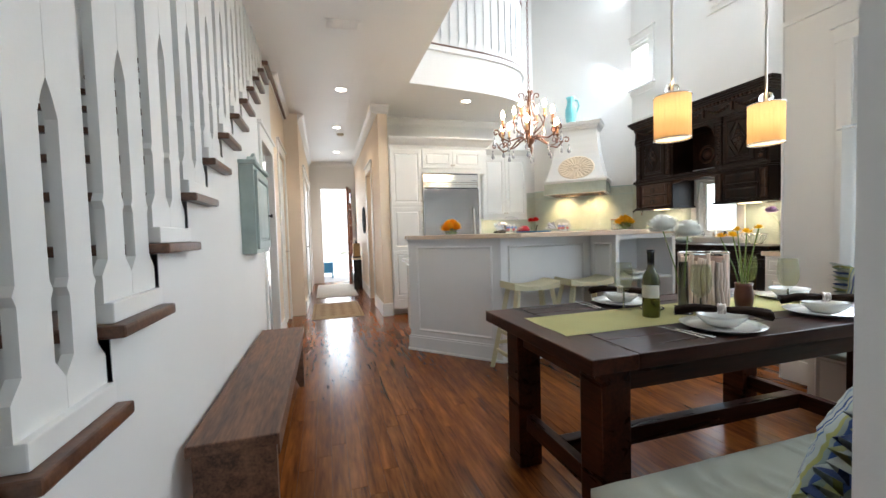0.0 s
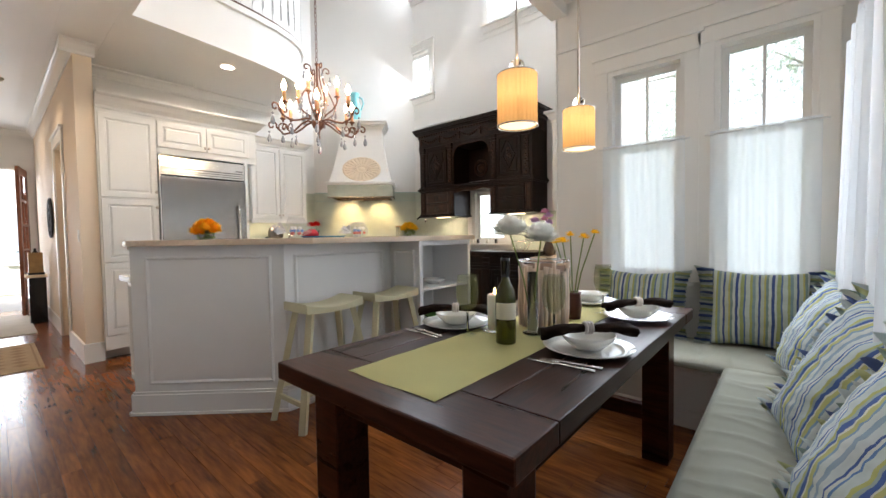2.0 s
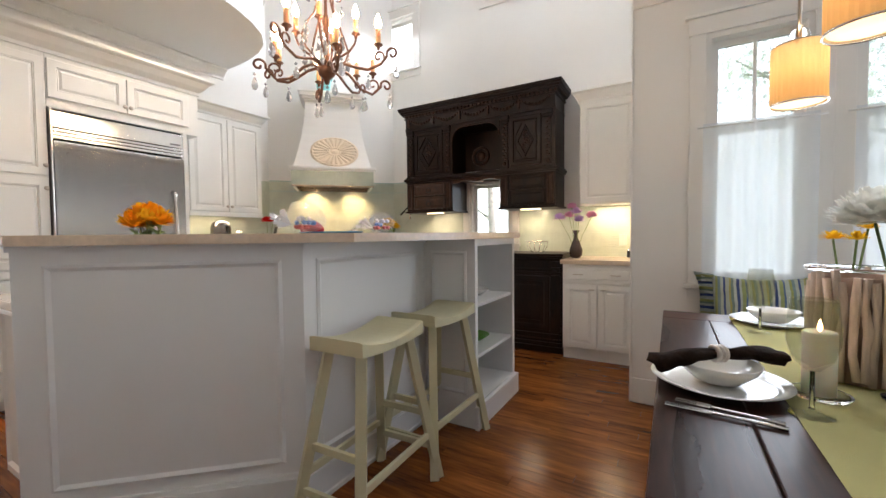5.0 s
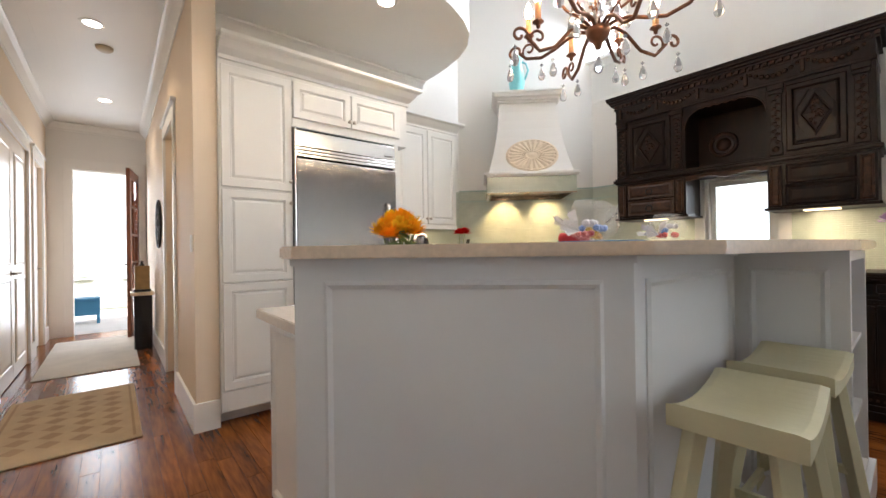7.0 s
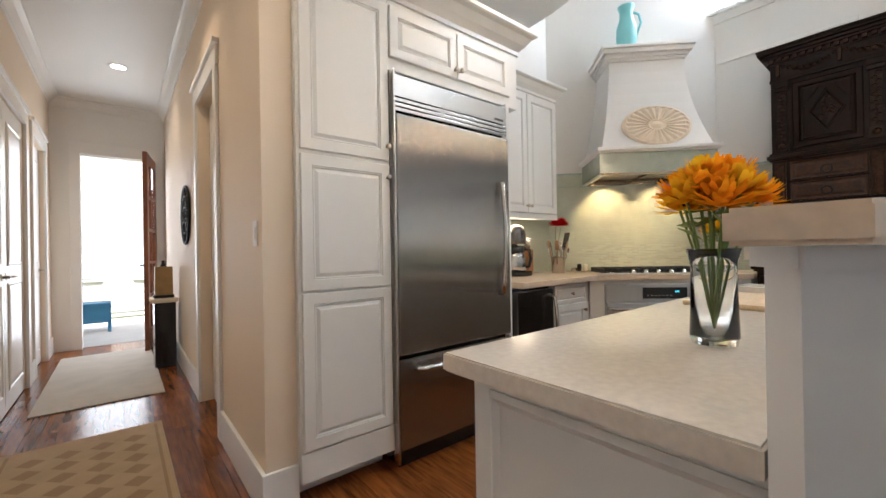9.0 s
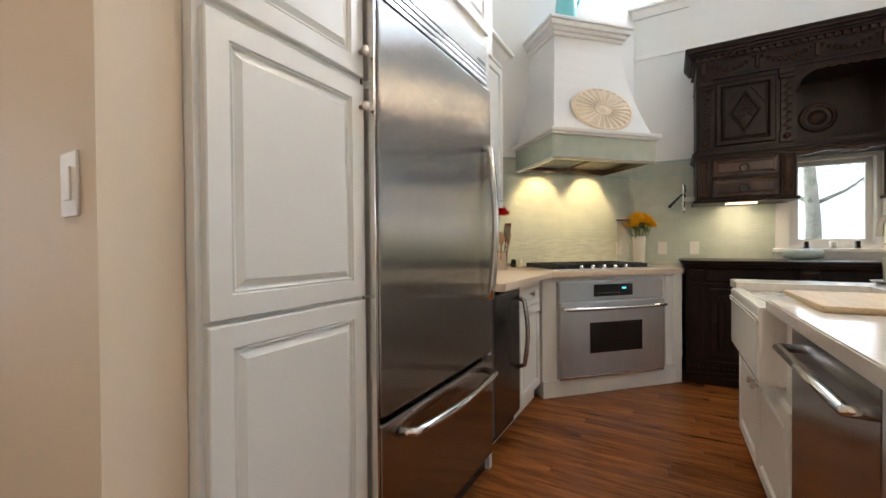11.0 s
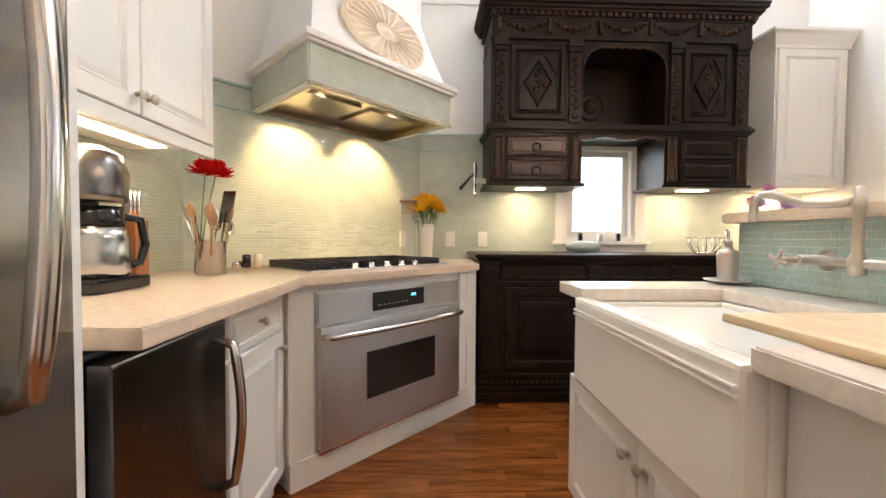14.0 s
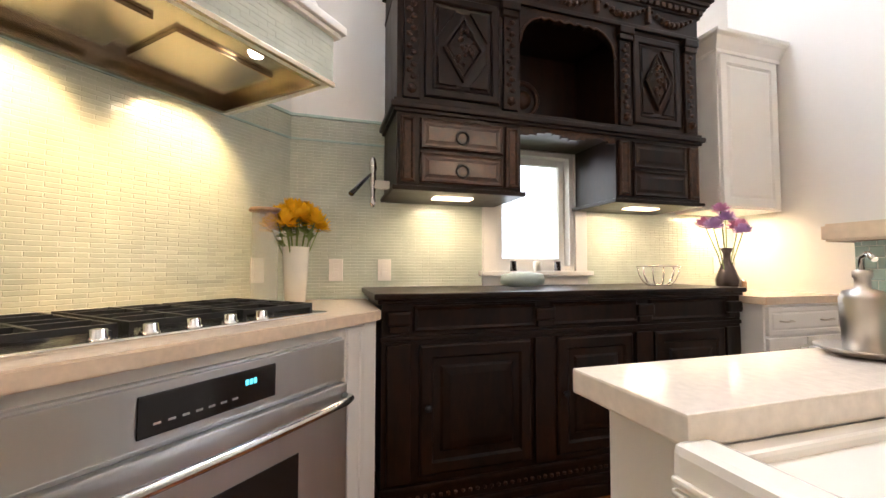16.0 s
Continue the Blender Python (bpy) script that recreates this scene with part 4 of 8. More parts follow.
bm = bmesh.new()
for i in range(7):
    bx(bm, -0.14 + i * 0.03, -0.125 + i * 0.03, -0.0402, -0.039, 0.745, 0.750)
part("legend", bm, mat("legend_grey", (0.3, 0.3, 0.3), 0.4, bump=0), ctl)
od = part("oven_door", B(-0.455, 0.455, -0.050, -0.020, 0.150, 0.688, bev=0.006), OSTEEL, ov)
part("window", B(-0.215, 0.245, -0.053, -0.050, 0.31, 0.535, bev=0.001), BLACK, od, "black glass oven window")
pts = [(-0.44, -0.05, 0.645), (-0.43, -0.085, 0.645)] + [(-0.40 + 0.8 * i / 8, -0.095 - 0.012 * math.sin(math.pi * i / 8), 0.645) for i in range(9)] + [(0.43, -0.085, 0.645), (0.44, -0.05, 0.645)]
part("handle", tube(bmesh.new(), pts, 0.014, 10), STEELB, od, "bright steel bar handle")
part("trim_strip", B(-0.46, 0.46, -0.040, -0.020, 0.128, 0.146, bev=0.003), STEELB, ov)

# kitchen worktop
bm = bmesh.new()
prism(bm, [(2.32, KY), (2.32, 5.585), (3.245, 5.585), (4.05, 4.80), (4.115, 4.755), (4.14, 4.755), (KX, 4.755), (KX, 5.14), (3.575, KY)], 0.873, 0.914)
bmesh.ops.bevel(bm, geom=[e for e in bm.edges if abs(e.verts[0].co.z - e.verts[1].co.z) < 1e-4], offset=0.004, segments=2, affect="EDGES")
one("kitchen_worktop", bm, STONE, "pale beige stone worktop running into the corner", "worktop")
gk = thing("gas_cooktop", "stainless gas cooktop with black cast iron grates", "cooktop", m=pose(3.655, 5.25, 0.914, 0, 0, -45))
part("tray", B(-0.455, 0.455, 0.045, 0.56, 0.0005, 0.012, bev=0.004), STEELB, gk)
for i in range(3):
    x0 = -0.43 + i * 0.29
    bm = bmesh.new()
    for j in range(2):
        for q in range(4):
            a = math.pi / 4 + q * math.pi / 2
            cx, cy = x0 + 0.14, 0.20 + j * 0.22
            bx(bm, cx - 0.125, cx + 0.125, cy - 0.006, cy + 0.006, 0.03, 0.044, 0.002) if q == 0 else None
            bx(bm, cx - 0.006, cx + 0.006, cy - 0.10, cy + 0.10, 0.03, 0.044, 0.002) if q == 1 else None
    bx(bm, x0 + 0.005, x0 + 0.017, 0.09, 0.53, 0.012, 0.042, 0.002); bx(bm, x0 + 0.263, x0 + 0.275, 0.09, 0.53, 0.012, 0.042, 0.002)
    bx(bm, x0 + 0.005, x0 + 0.275, 0.09, 0.102, 0.026, 0.042, 0.002); bx(bm, x0 + 0.005, x0 + 0.275, 0.518, 0.53, 0.026, 0.042, 0.002)
    bx(bm, x0 + 0.005, x0 + 0.275, 0.305, 0.317, 0.026, 0.042, 0.002)
    part("grate", bm, IRON, gk)
    for j in range(2):
        part("burner", lathe(bmesh.new(), ((0, 0.012), (0.05, 0.012), (0.05, 0.02), (0.035, 0.026), (0, 0.027)), 16, at=(x0 + 0.14, 0.20 + j * 0.22, 0)), IRON, gk)
for i in range(5):
    part("knob", lathe(bmesh.new(), ((0.022, 0.012), (0.022, 0.018), (0.018, 0.02), (0.016, 0.036), (0.0, 0.038)), 14, at=(-0.20 + i * 0.10, 0.068, 0)), STEELB, gk)

# ---- range hood ----
HM = pose(3.665, 5.26, 0, 0, 0, -45)
hood = thing("range_hood", "white plaster range hood with a glass-tiled band", "range hood", m=HM)
# (hood box: x -0.48..0.48, depth 0.0 to the diagonal wall at 0.66)
bm = bmesh.new()
bx(bm, -0.455, 0.455, 0.03, 0.055, 1.745, 1.94); bx(bm, -0.455, -0.43, 0.055, 0.64, 1.745, 1.94); bx(bm, 0.43, 0.455, 0.055, 0.64, 1.745, 1.94)
part("band", bm, GROUT, hood)
bm = bmesh.new()
bx(bm, -0.49, 0.49, -0.012, 0.66, 1.94, 1.972, 0.006)
bx(bm, -0.475, 0.475, 0.004, 0.66, 1.925, 1.941, 0.003)
part("shelf_moulding", bm, TRIM, hood)
def flare(prof_):
    """The tapering body: (height, half width, front) rings closed at the back."""
    bm_ = bmesh.new()
    R = [[bm_.verts.new(p) for p in ((-w, 0.72, z), (-w, f, z), (w, f, z), (w, 0.72, z))] for z, w, f in prof_]
    for A, C in zip(R, R[1:]):
        for i in range(3):
            bm_.faces.new((A[i], A[i + 1], C[i + 1], C[i]))
    bm_.faces.new(R[0]); bm_.faces.new(R[-1])
    return bm_
pr = []
for i in range(9):
    u = i / 8
    pr.append((1.972 + u * 0.80, 0.44 - 0.13 * (1 - (1 - u) ** 1.7), 0.04 + 0.20 * (1 - (1 - u) ** 1.7)))
part("body", flare(pr), WALL, hood)
bm = bmesh.new()
for z0, z1, e in ((2.772, 2.80, 0.015), (2.80, 2.83, 0.035), (2.83, 2.87, 0.06), (2.87, 2.895, 0.075)):
    bx(bm, -0.31 - e, 0.31 + e, 0.24 - e, 0.72, z0, z1, 0.004)
part("crown", bm, TRIM, hood)
bm = bmesh.new()
rnd = random.Random(3)
z, hrow = 1.762, 0
while z < 1.92:
    x = -0.455 - (0.03 if hrow % 2 else 0)
    hrow += 1
    while x < 0.45:
        w = 0.06
        bx(bm, max(x, -0.455) + 0.0003, min(x + w, 0.455) - 0.0003, 0.022 + rnd.uniform(-0.0006, 0.0006), 0.03, z, z + 0.0172)
        x += w
    for s in (-1, 1):
        y = 0.03 - (0.03 if hrow % 2 else 0)
        while y < 0.62:
            a, b = sorted((s * 0.455, s * 0.463))
            bx(bm, a, b, max(y, 0.03) + 0.0003, min(y + 0.0597, 0.63), z, z + 0.0172)
            y += 0.06
    z += 0.018
tagged(part("tiles", bm, TILE, hood), kind="stuff")
HSTEEL = mat("hood_steel", (0.44, 0.37, 0.28), 0.22, 1.0, scale=6, vary=0.1, bump=0.01, fine=60, stretch=(1, 20, 1))
bm = bmesh.new()
bx(bm, -0.43, 0.43, 0.055, 0.634, 1.800, 1.812)
bx(bm, -0.43, -0.415, 0.055, 0.62, 1.745, 1.80); bx(bm, 0.415, 0.43, 0.055, 0.62, 1.745, 1.80); bx(bm, -0.415, 0.415, 0.055, 0.07, 1.745, 1.80); bx(bm, -0.415, 0.415, 0.605, 0.634, 1.745, 1.80)
tagged(part("liner", bm, HSTEEL, hood, "stainless hood liner"), kind="stuff")
part("band_edge", B(-0.462, 0.462, 0.016, 0.032, 1.742, 1.758, bev=0.002), HSTEEL, hood, "thin steel lower edge")
for s in (-1, 1):
    part("baffle_filter", B(s * 0.2 - 0.17, s * 0.2 + 0.17, 0.24, 0.54, 1.785, 1.800, bev=0.003), HSTEEL, hood)
    part("hood_lamp", lathe(bmesh.new(), ((0, 1.790), (0.020, 1.790), (0.026, 1.800)), 14, at=(s * 0.24, 0.16, 0)), glow("hood_bulb", (1.0, 0.86, 0.62), 30), hood, "lit warm halogen lamp")
MED = mat("cream_plaster", (0.80, 0.67, 0.51), 0.7, scale=12, vary=0.12, bump=0.3, fine=60)
med = thing("plaster_medallion", "oval cream plaster medallion with carved rays", "ornament", m=HM @ Matrix.Translation((0.02, 0.06, 1.975)) @ Matrix.Rotation(radians(-14), 4, "X"))
bm = bmesh.new()
N_ = 48
rows_ = ((1.0, 0.0), (1.0, 0.018), (0.93, 0.028), (0.86, 0.020), (0.80, 0.022), (0.30, 0.020), (0.25, 0.027), (0.19, 0.022), (0.10, 0.026), (0.0, 0.032))
R = []
for f, o in rows_:
    R.append([bm.verts.new((0.275 * f * math.cos(2 * math.pi * i / N_), -o - (0.010 * (i % 2) if 0.28 < f < 0.9 else 0), 0.185 + 0.185 * f * math.sin(2 * math.pi * i / N_))) for i in range(N_)] if f else [bm.verts.new((0, -o, 0.185))])
for A, C in zip(R, R[1:]):
    for i in range(N_):
        q = list(dict.fromkeys([A[i], A[(i + 1) % N_], C[(i + 1) % len(C)], C[i % len(C)]]))
        bm.faces.new(q)
part("disc", bm, MED, med)

# ---- backsplash tiles ----
def tiles(name, m, x0, x1, z0, z1, w, h, material, label, skip=(), near=None):
    """Running-bond glass tiles on a wall face: local x along, -y out."""
    t = thing(name, label, "tile", m=m, kind="structure")
    part("grout_bed", B(x0, x1, -0.003, -0.0005, z0, z1), GROUT, t)
    rnd_ = random.Random(7)
    V, F = [], []
    z, row = z0, 0
    one_tile = bpy.data.meshes.new("tile")
    a, b, c, o = w - 0.0010, h - 0.0012, 0.0015, -0.0042
    one_tile.from_pydata([(0, o + 0.0012, 0), (a, o + 0.0012, 0), (a, o + 0.0012, b), (0, o + 0.0012, b), (c, o, c), (a - c, o, c), (a - c, o, b - c), (c, o, b - c)], [], [(4, 5, 6, 7), (0, 1, 5, 4), (1, 2, 6, 5), (2, 3, 7, 6), (3, 0, 4, 7)])
    one_tile.materials.append(material)
    while z < z1 - 0.004:
        zt = min(z + h - 0.0012, z1)
        x = x0 - (w / 2 if row % 2 else 0)
        while x < x1 - 0.003:
            a, b = max(x, x0), min(x + w - 0.0012, x1)
            if b - a > 0.004 and not any(s[0] < b and a < s[1] and s[2] < zt and z < s[3] for s in skip):
                o = 0.0042 + rnd_.uniform(-0.0004, 0.0004)
                if near and near[0] < a and b < near[1] and near[2] < z and zt < near[3] and b - a > w - 0.002:
                    ob = new("tile", one_tile)
                    ob.parent = t
                    ob.location = (a, 0.0042 - o, z)
                    x += w
                    continue
                tl = rnd_.uniform(-0.0004, 0.0004)
                n = len(V)
                c = 0.0015
                V += [(a, -0.003, z), (b, -0.003, z), (b, -0.003, zt), (a, -0.003, zt), (a + c, -o, z + c), (b - c, -o - tl, z + c), (b - c, -o - tl, zt - c), (a + c, -o, zt - c)]
                F += [(n + 4, n + 5, n + 6, n + 7), (n, n + 1, n + 5, n + 4), (n + 1, n + 2, n + 6, n + 5), (n + 2, n + 3, n + 7, n + 6), (n + 3, n, n + 4, n + 7)]
            x += w
        z += h
        row += 1
    me = bpy.data.meshes.new("tiles")
    me.from_pydata(V, [], F)
    me.materials.append(material)
    ob = new("tiles", me)
    ob.parent = t
    tagged(ob, kind="stuff")
    return t
DG = pose(3.56, KY, 0, 0, 0, -45)
DL = math.hypot(KX - 3.56, KY - 5.15)
tiles("backsplash_corner", DG, 0.0, DL, 0.915, 1.86, 0.078, 0.0165, TILE, "pale green glass strip tiles behind the cooktop", near=(0.25, 1.35, 0.93, 1.17))
tiles("backsplash_north", pose(2.385, KY, 0), 0, 1.175, 0.915, 1.42, 0.078, 0.0165, TILE, "pale green glass strip tiles under the wall cabinet")
tiles("backsplash_side", pose(3.22, KY, 0), 0, 0.34, 1.42, 1.86, 0.078, 0.0165, TILE, "pale green glass strip tiles beside the wall cabinet")
tiles("backsplash_east_near", pose(KX, 5.15, 0, 0, 0, -90), 0, 1.06, 0.915, 1.46, 0.078, 0.0165, TILE, "pale green glass strip tiles along the east wall")
tiles("backsplash_east_far", pose(KX, 5.15, 0, 0, 0, -90), 1.78, 3.05, 0.915, 1.46, 0.078, 0.0165, TILE, "pale green glass strip tiles along the east wall beyond the window")
tiles("backsplash_east_upper", pose(KX, 5.15, 0, 0, 0, -90), 0, 0.5, 1.46, 1.86, 0.078, 0.0165, TILE, "pale green glass strip tiles beside the dark cabinet")
for nm, m_, L_ in (("trim_tile_cap", DG, DL), ("trim_tile_cap", pose(KX, 5.15, 0, 0, 0, -90), 0.5)):
    bm = B(0, L_, -0.014, 0, 1.862, 1.878, bev=0.003)
    bx(bm, 0, L_, -0.011, 0, 1.74, 1.75)
    bmesh.ops.transform(bm, matrix=m_, verts=bm.verts[:])
    struct(nm, bm, TILEB, "pale green glass pencil tile edging", "trim")

# ---- island ----
isl = thing("kitchen_island", "grey-white panelled kitchen island with raised bar", "kitchen island", base=(1.9, 3.7, 0))
A_, B_, C_, D_ = (0.758, 3.963), (1.455, 3.215), (2.41, 3.215), (2.41, 2.87)
bm = bmesh.new()
prism(bm, [A_, B_, C_, (2.41, 3.30), (3.08, 3.30), (3.08, 3.885), (0.86, 3.885), (0.86, 4.0), (0.80, 4.0)], 0, 1.140)
part("bar_body", bm, ISLE, isl)
def iface(p, q, name, x0, x1, z0, z1, rings):
    L_ = math.hypot(q[0] - p[0], q[1] - p[1])
    bm_ = ring_panel(bmesh.new(), x0, x1, z0, z1, 0, rings)
    bmesh.ops.transform(bm_, matrix=pose(p[0], p[1], 0, 0, 0, math.degrees(math.atan2(q[1] - p[1], q[0] - p[0]))), verts=bm_.verts[:])
    return part(name, bm_, ISLE, isl)
LAB = math.hypot(B_[0] - A_[0], B_[1] - A_[1])
iface(A_, B_, "panel", 0.10, LAB - 0.085, 0.20, 1.07, SUNK)
iface(B_, C_, "panel", 0.07, 0.88, 0.20, 1.07, SUNK)
def mould(p, q, z0, z1, o, name="base_mould"):
    d = (Vector(q) - Vector(p)).normalized()
    n = Vector((d.y, -d.x)) * o
    bm_ = prism(bmesh.new(), [(p[0] - d.x * o * 0.4, p[1] - d.y * o * 0.4), (q[0] + d.x * o * 0.4, q[1] + d.y * o * 0.4), (q[0] + n.x + d.x * o * 0.4, q[1] + n.y + d.y * o * 0.4), (p[0] + n.x - d.x * o * 0.4, p[1] + n.y - d.y * o * 0.4)], z0, z1)
    return part(name, bm_, ISLE, isl)
for p, q in ((A_, B_), (B_, C_), ((0.80, 4.0), A_)):
    mould(p, q, 0.0, 0.135, 0.022)
    mould(p, q, 0.0, 0.018, 0.036, "shoe_mould")
    mould(p, q, 0.135, 0.152, 0.013, "cap_mould")
    mould(p, q, 1.118, 1.140, 0.012, "top_mould")
# open shelf end
for x0, x1 in ((2.41, 2.445), (3.045, 3.08)):
    part("shelf_side", B(x0, x1, 2.86, 3.30, 0, 1.140), ISLE, isl)
for z0, z1 in ((1.10, 1.140), (0.0, 0.15)):
    part("shelf_rail", B(2.445, 3.045, 2.86, 3.30, z0, z1), ISLE, isl)
for z in (0.43, 0.745):
    part("shelf", B(2.445, 3.045, 2.875, 3.30, z - 0.02, z, bev=0.002), ISLE, isl)
bm = bmesh.new()
bx(bm, 2.395, 3.10, 2.835, 2.86, 0, 0.14, 0.004); bx(bm, 3.08, 3.10, 2.86, 3.9, 0, 0.14, 0.004)
part("base_mould", bm, ISLE, isl)
bm = ring_panel(bmesh.new(), 0.05, 0.30, 0.2, 1.07, 0, SUNK)
bmesh.ops.transform(bm, matrix=pose(2.41, 3.215, 0, 0, 0, -90), verts=bm.verts[:])
part("panel", bm, ISLE, isl)
bm = prism(bmesh.new(), [(0.732, 4.02), (0.732, 3.912), (1.425, 3.145), (1.56, 3.02), (2.40, 2.83), (3.115, 2.825), (3.115, 3.93), (0.85, 3.93), (0.85, 4.02)], 1.141, 1.180)
bmesh.ops.bevel(bm, geom=[e for e in bm.edges if abs(e.verts[0].co.z - e.verts[1].co.z) < 1e-4], offset=0.005, segments=2, affect="EDGES")
one("stone_slab", bm, STONE, "pale beige stone bar slab on the island", "worktop")
tiles("backsplash_island", pose(3.08, 3.885, 0, 0, 0, 180), 0, 2.21, 0.915, 1.139, 0.024, 0.024, TILEB, "aqua glass mosaic tiles behind the sink", near=(0.0, 0.85, 0.91, 1.14))
# lower run: sink base, dishwasher, drawer unit, worktop
IY = 4.535
sb = thing("sink_base_cabinet", "white two-door base cabinet under the sink", "cabinet", base=(2.6, 4.2, 0))
part("body", B(2.05, 3.09, 3.90, IY - 0.02, 0.10, 0.60), CAB, sb)
part("stile", B(2.05, 2.19, 3.90, IY - 0.02, 0.60, 0.872), CAB, sb)
part("stile", B(2.90, 3.09, 3.90, IY - 0.02, 0.60, 0.872), CAB, sb)
part("toe_kick", B(2.05, 3.09, 3.95, IY - 0.09, 0, 0.10), CAB, sb)
def ndoor(t, x0, x1, z0, z1, y, rings=RAISED):
    bm_ = ring_panel(bmesh.new(), -x1, -x0, z0, z1, -y, rings)
    bmesh.ops.rotate(bm_, cent=(0, 0, 0), matrix=Matrix.Rotation(math.pi, 3, "Z"), verts=bm_.verts[:])
    return part("door", bm_, CAB, t)
def nknob(parent, x, y, z):
    bm_ = lathe(bmesh.new(), ((0.0, 0), (0.007, 0), (0.006, 0.012), (0.014, 0.018), (0.016, 0.024), (0.012, 0.030), (0, 0.031)), 12, m=Matrix.Translation((x, y, z)) @ Matrix.Rotation(radians(-90), 4, "X"))
    return part("knob", bm_, NICKEL, parent, smooth=True)
d = ndoor(sb, 2.07, 2.588, 0.115, 0.565, IY - 0.02); nknob(d, 2.555, IY - 0.001, 0.50)
d = ndoor(sb, 2.598, 3.085, 0.115, 0.565, IY - 0.02); nknob(d, 2.635, IY - 0.001, 0.50)
dw = thing("dishwasher", "stainless steel dishwasher with a bar handle", "dishwasher", base=(1.73, 4.2, 0))
part("body", B(1.43, 2.04, 3.95, IY - 0.03, 0.03, 0.868), BLACK, dw)
d = part("door", B(1.435, 2.035, IY - 0.03, IY, 0.10, 0.862, bev=0.006), STEEL, dw)
part("handle", tube(bmesh.new(), [(1.47, IY, 0.79), (1.47, IY + 0.04, 0.79), (2.0, IY + 0.04, 0.79), (2.0, IY, 0.79)], 0.013, 10), STEELB, d, "steel bar handle")
dr = thing("drawer_cabinet", "white drawer cabinet at the island end", "cabinet", base=(1.14, 4.2, 0))
part("body", B(0.842, 1.425, 3.89, IY - 0.02, 0.10, 0.872), CAB, dr)
part("toe_kick", B(0.89, 1.425, 3.95, IY - 0.09, 0, 0.10), CAB, dr)
for z0, z1 in ((0.62, 0.86), (0.12, 0.60)):
    d = ndoor(dr, 0.885, 1.415, z0, z1, IY - 0.02, DRAWER if z0 > 0.5 else RAISED)
    nknob(d, 1.15 if z0 > 0.5 else 1.37, IY - 0.001, z0 + 0.12 if z0 > 0.5 else 0.53)
bm = ring_panel(bmesh.new(), 0.05, 0.58, 0.14, 0.85, 0, SUNK)
bmesh.ops.transform(bm, matrix=pose(0.842, IY - 0.02, 0, 0, 0, -90), verts=bm.verts[:])
part("end_panel", bm, CAB, dr)
bm = bmesh.new()
prism(bm, [(0.80, 4.57), (0.80, 4.003), (0.866, 4.003), (0.866, 3.90), (2.20, 3.90), (2.20, 4.57)], 0.873, 0.914)
bmesh.ops.bevel(bm, geom=[e for e in bm.edges if abs(e.verts[0].co.z - e.verts[1].co.z) < 1e-4], offset=0.004, segments=2, affect="EDGES")
bx(bm, 2.20, 2.89, 3.90, 4.09, 0.873, 0.914, 0.004)
bx(bm, 2.89, 3.114, 3.90, 4.57, 0.873, 0.914, 0.004)
one("sink_worktop", bm, WSTONE, "pale stone worktop round the sink", "worktop")
sink = thing("apron_sink", "white porcelain apron-front farmhouse sink", "sink", base=(2.63, 4.35, 0.61))
part("apron", B(2.195, 2.895, 4.535, 4.592, 0.61, 0.886, bev=0.012), PORC, sink)
for z in (0.828, 0.842):
    part("apron_bead", B(2.20, 2.89, 4.575, 4.598, z, z + 0.008, bev=0.003), PORC, sink)
bm = bmesh.new()
bx(bm, 2.195, 2.225, 4.085, 4.54, 0.61, 0.872, 0.006); bx(bm, 2.865, 2.895, 4.085, 4.54, 0.61, 0.872, 0.006)
# floor raised close to the rim, so the bright inside shows no shade
bx(bm, 2.225, 2.865, 4.085, 4.115, 0.61, 0.872, 0.006); bx(bm, 2.225, 2.865, 4.115, 4.54, 0.61, 0.858)
tagged(part("filled_basin", bm, PORC, sink), kind="stuff")

# ---- dark antique hutch: upper part; local x along -y of the wall, -y out ----
UM = pose(4.30, 4.665, 0, 0, 0, -90)
UW = 1.80
hut = thing("antique_hutch", "dark carved oak hutch hung over the counter", "cabinet", m=UM)
D_ = KX - 4.30
NX0, NX1 = 0.63, 1.21
bm = bmesh.new()
bx(bm, 0, NX0, 0, D_, 1.86, 2.42)
part("cupboard", bm, DARK, hut)
part("cupboard", B(NX1, UW, 0, D_, 1.86, 2.42), DARK, hut)
part("niche_back", B(NX0, NX1, D_ - 0.03, D_, 1.86, 2.42), DARK, hut)
part("niche_top", B(NX0, NX1, 0, D_ - 0.03, 2.38, 2.42), DARK, hut)
bm = bmesh.new()
bx(bm, -0.03, UW + 0.03, -0.03, D_, 1.815, 1.845, 0.008); bx(bm, -0.015, UW + 0.015, -0.015, D_, 1.845, 1.862, 0.004); bx(bm, -0.015, UW + 0.015, -0.015, D_, 1.80, 1.816, 0.004)
part("shelf_moulding", bm, DARK, hut)
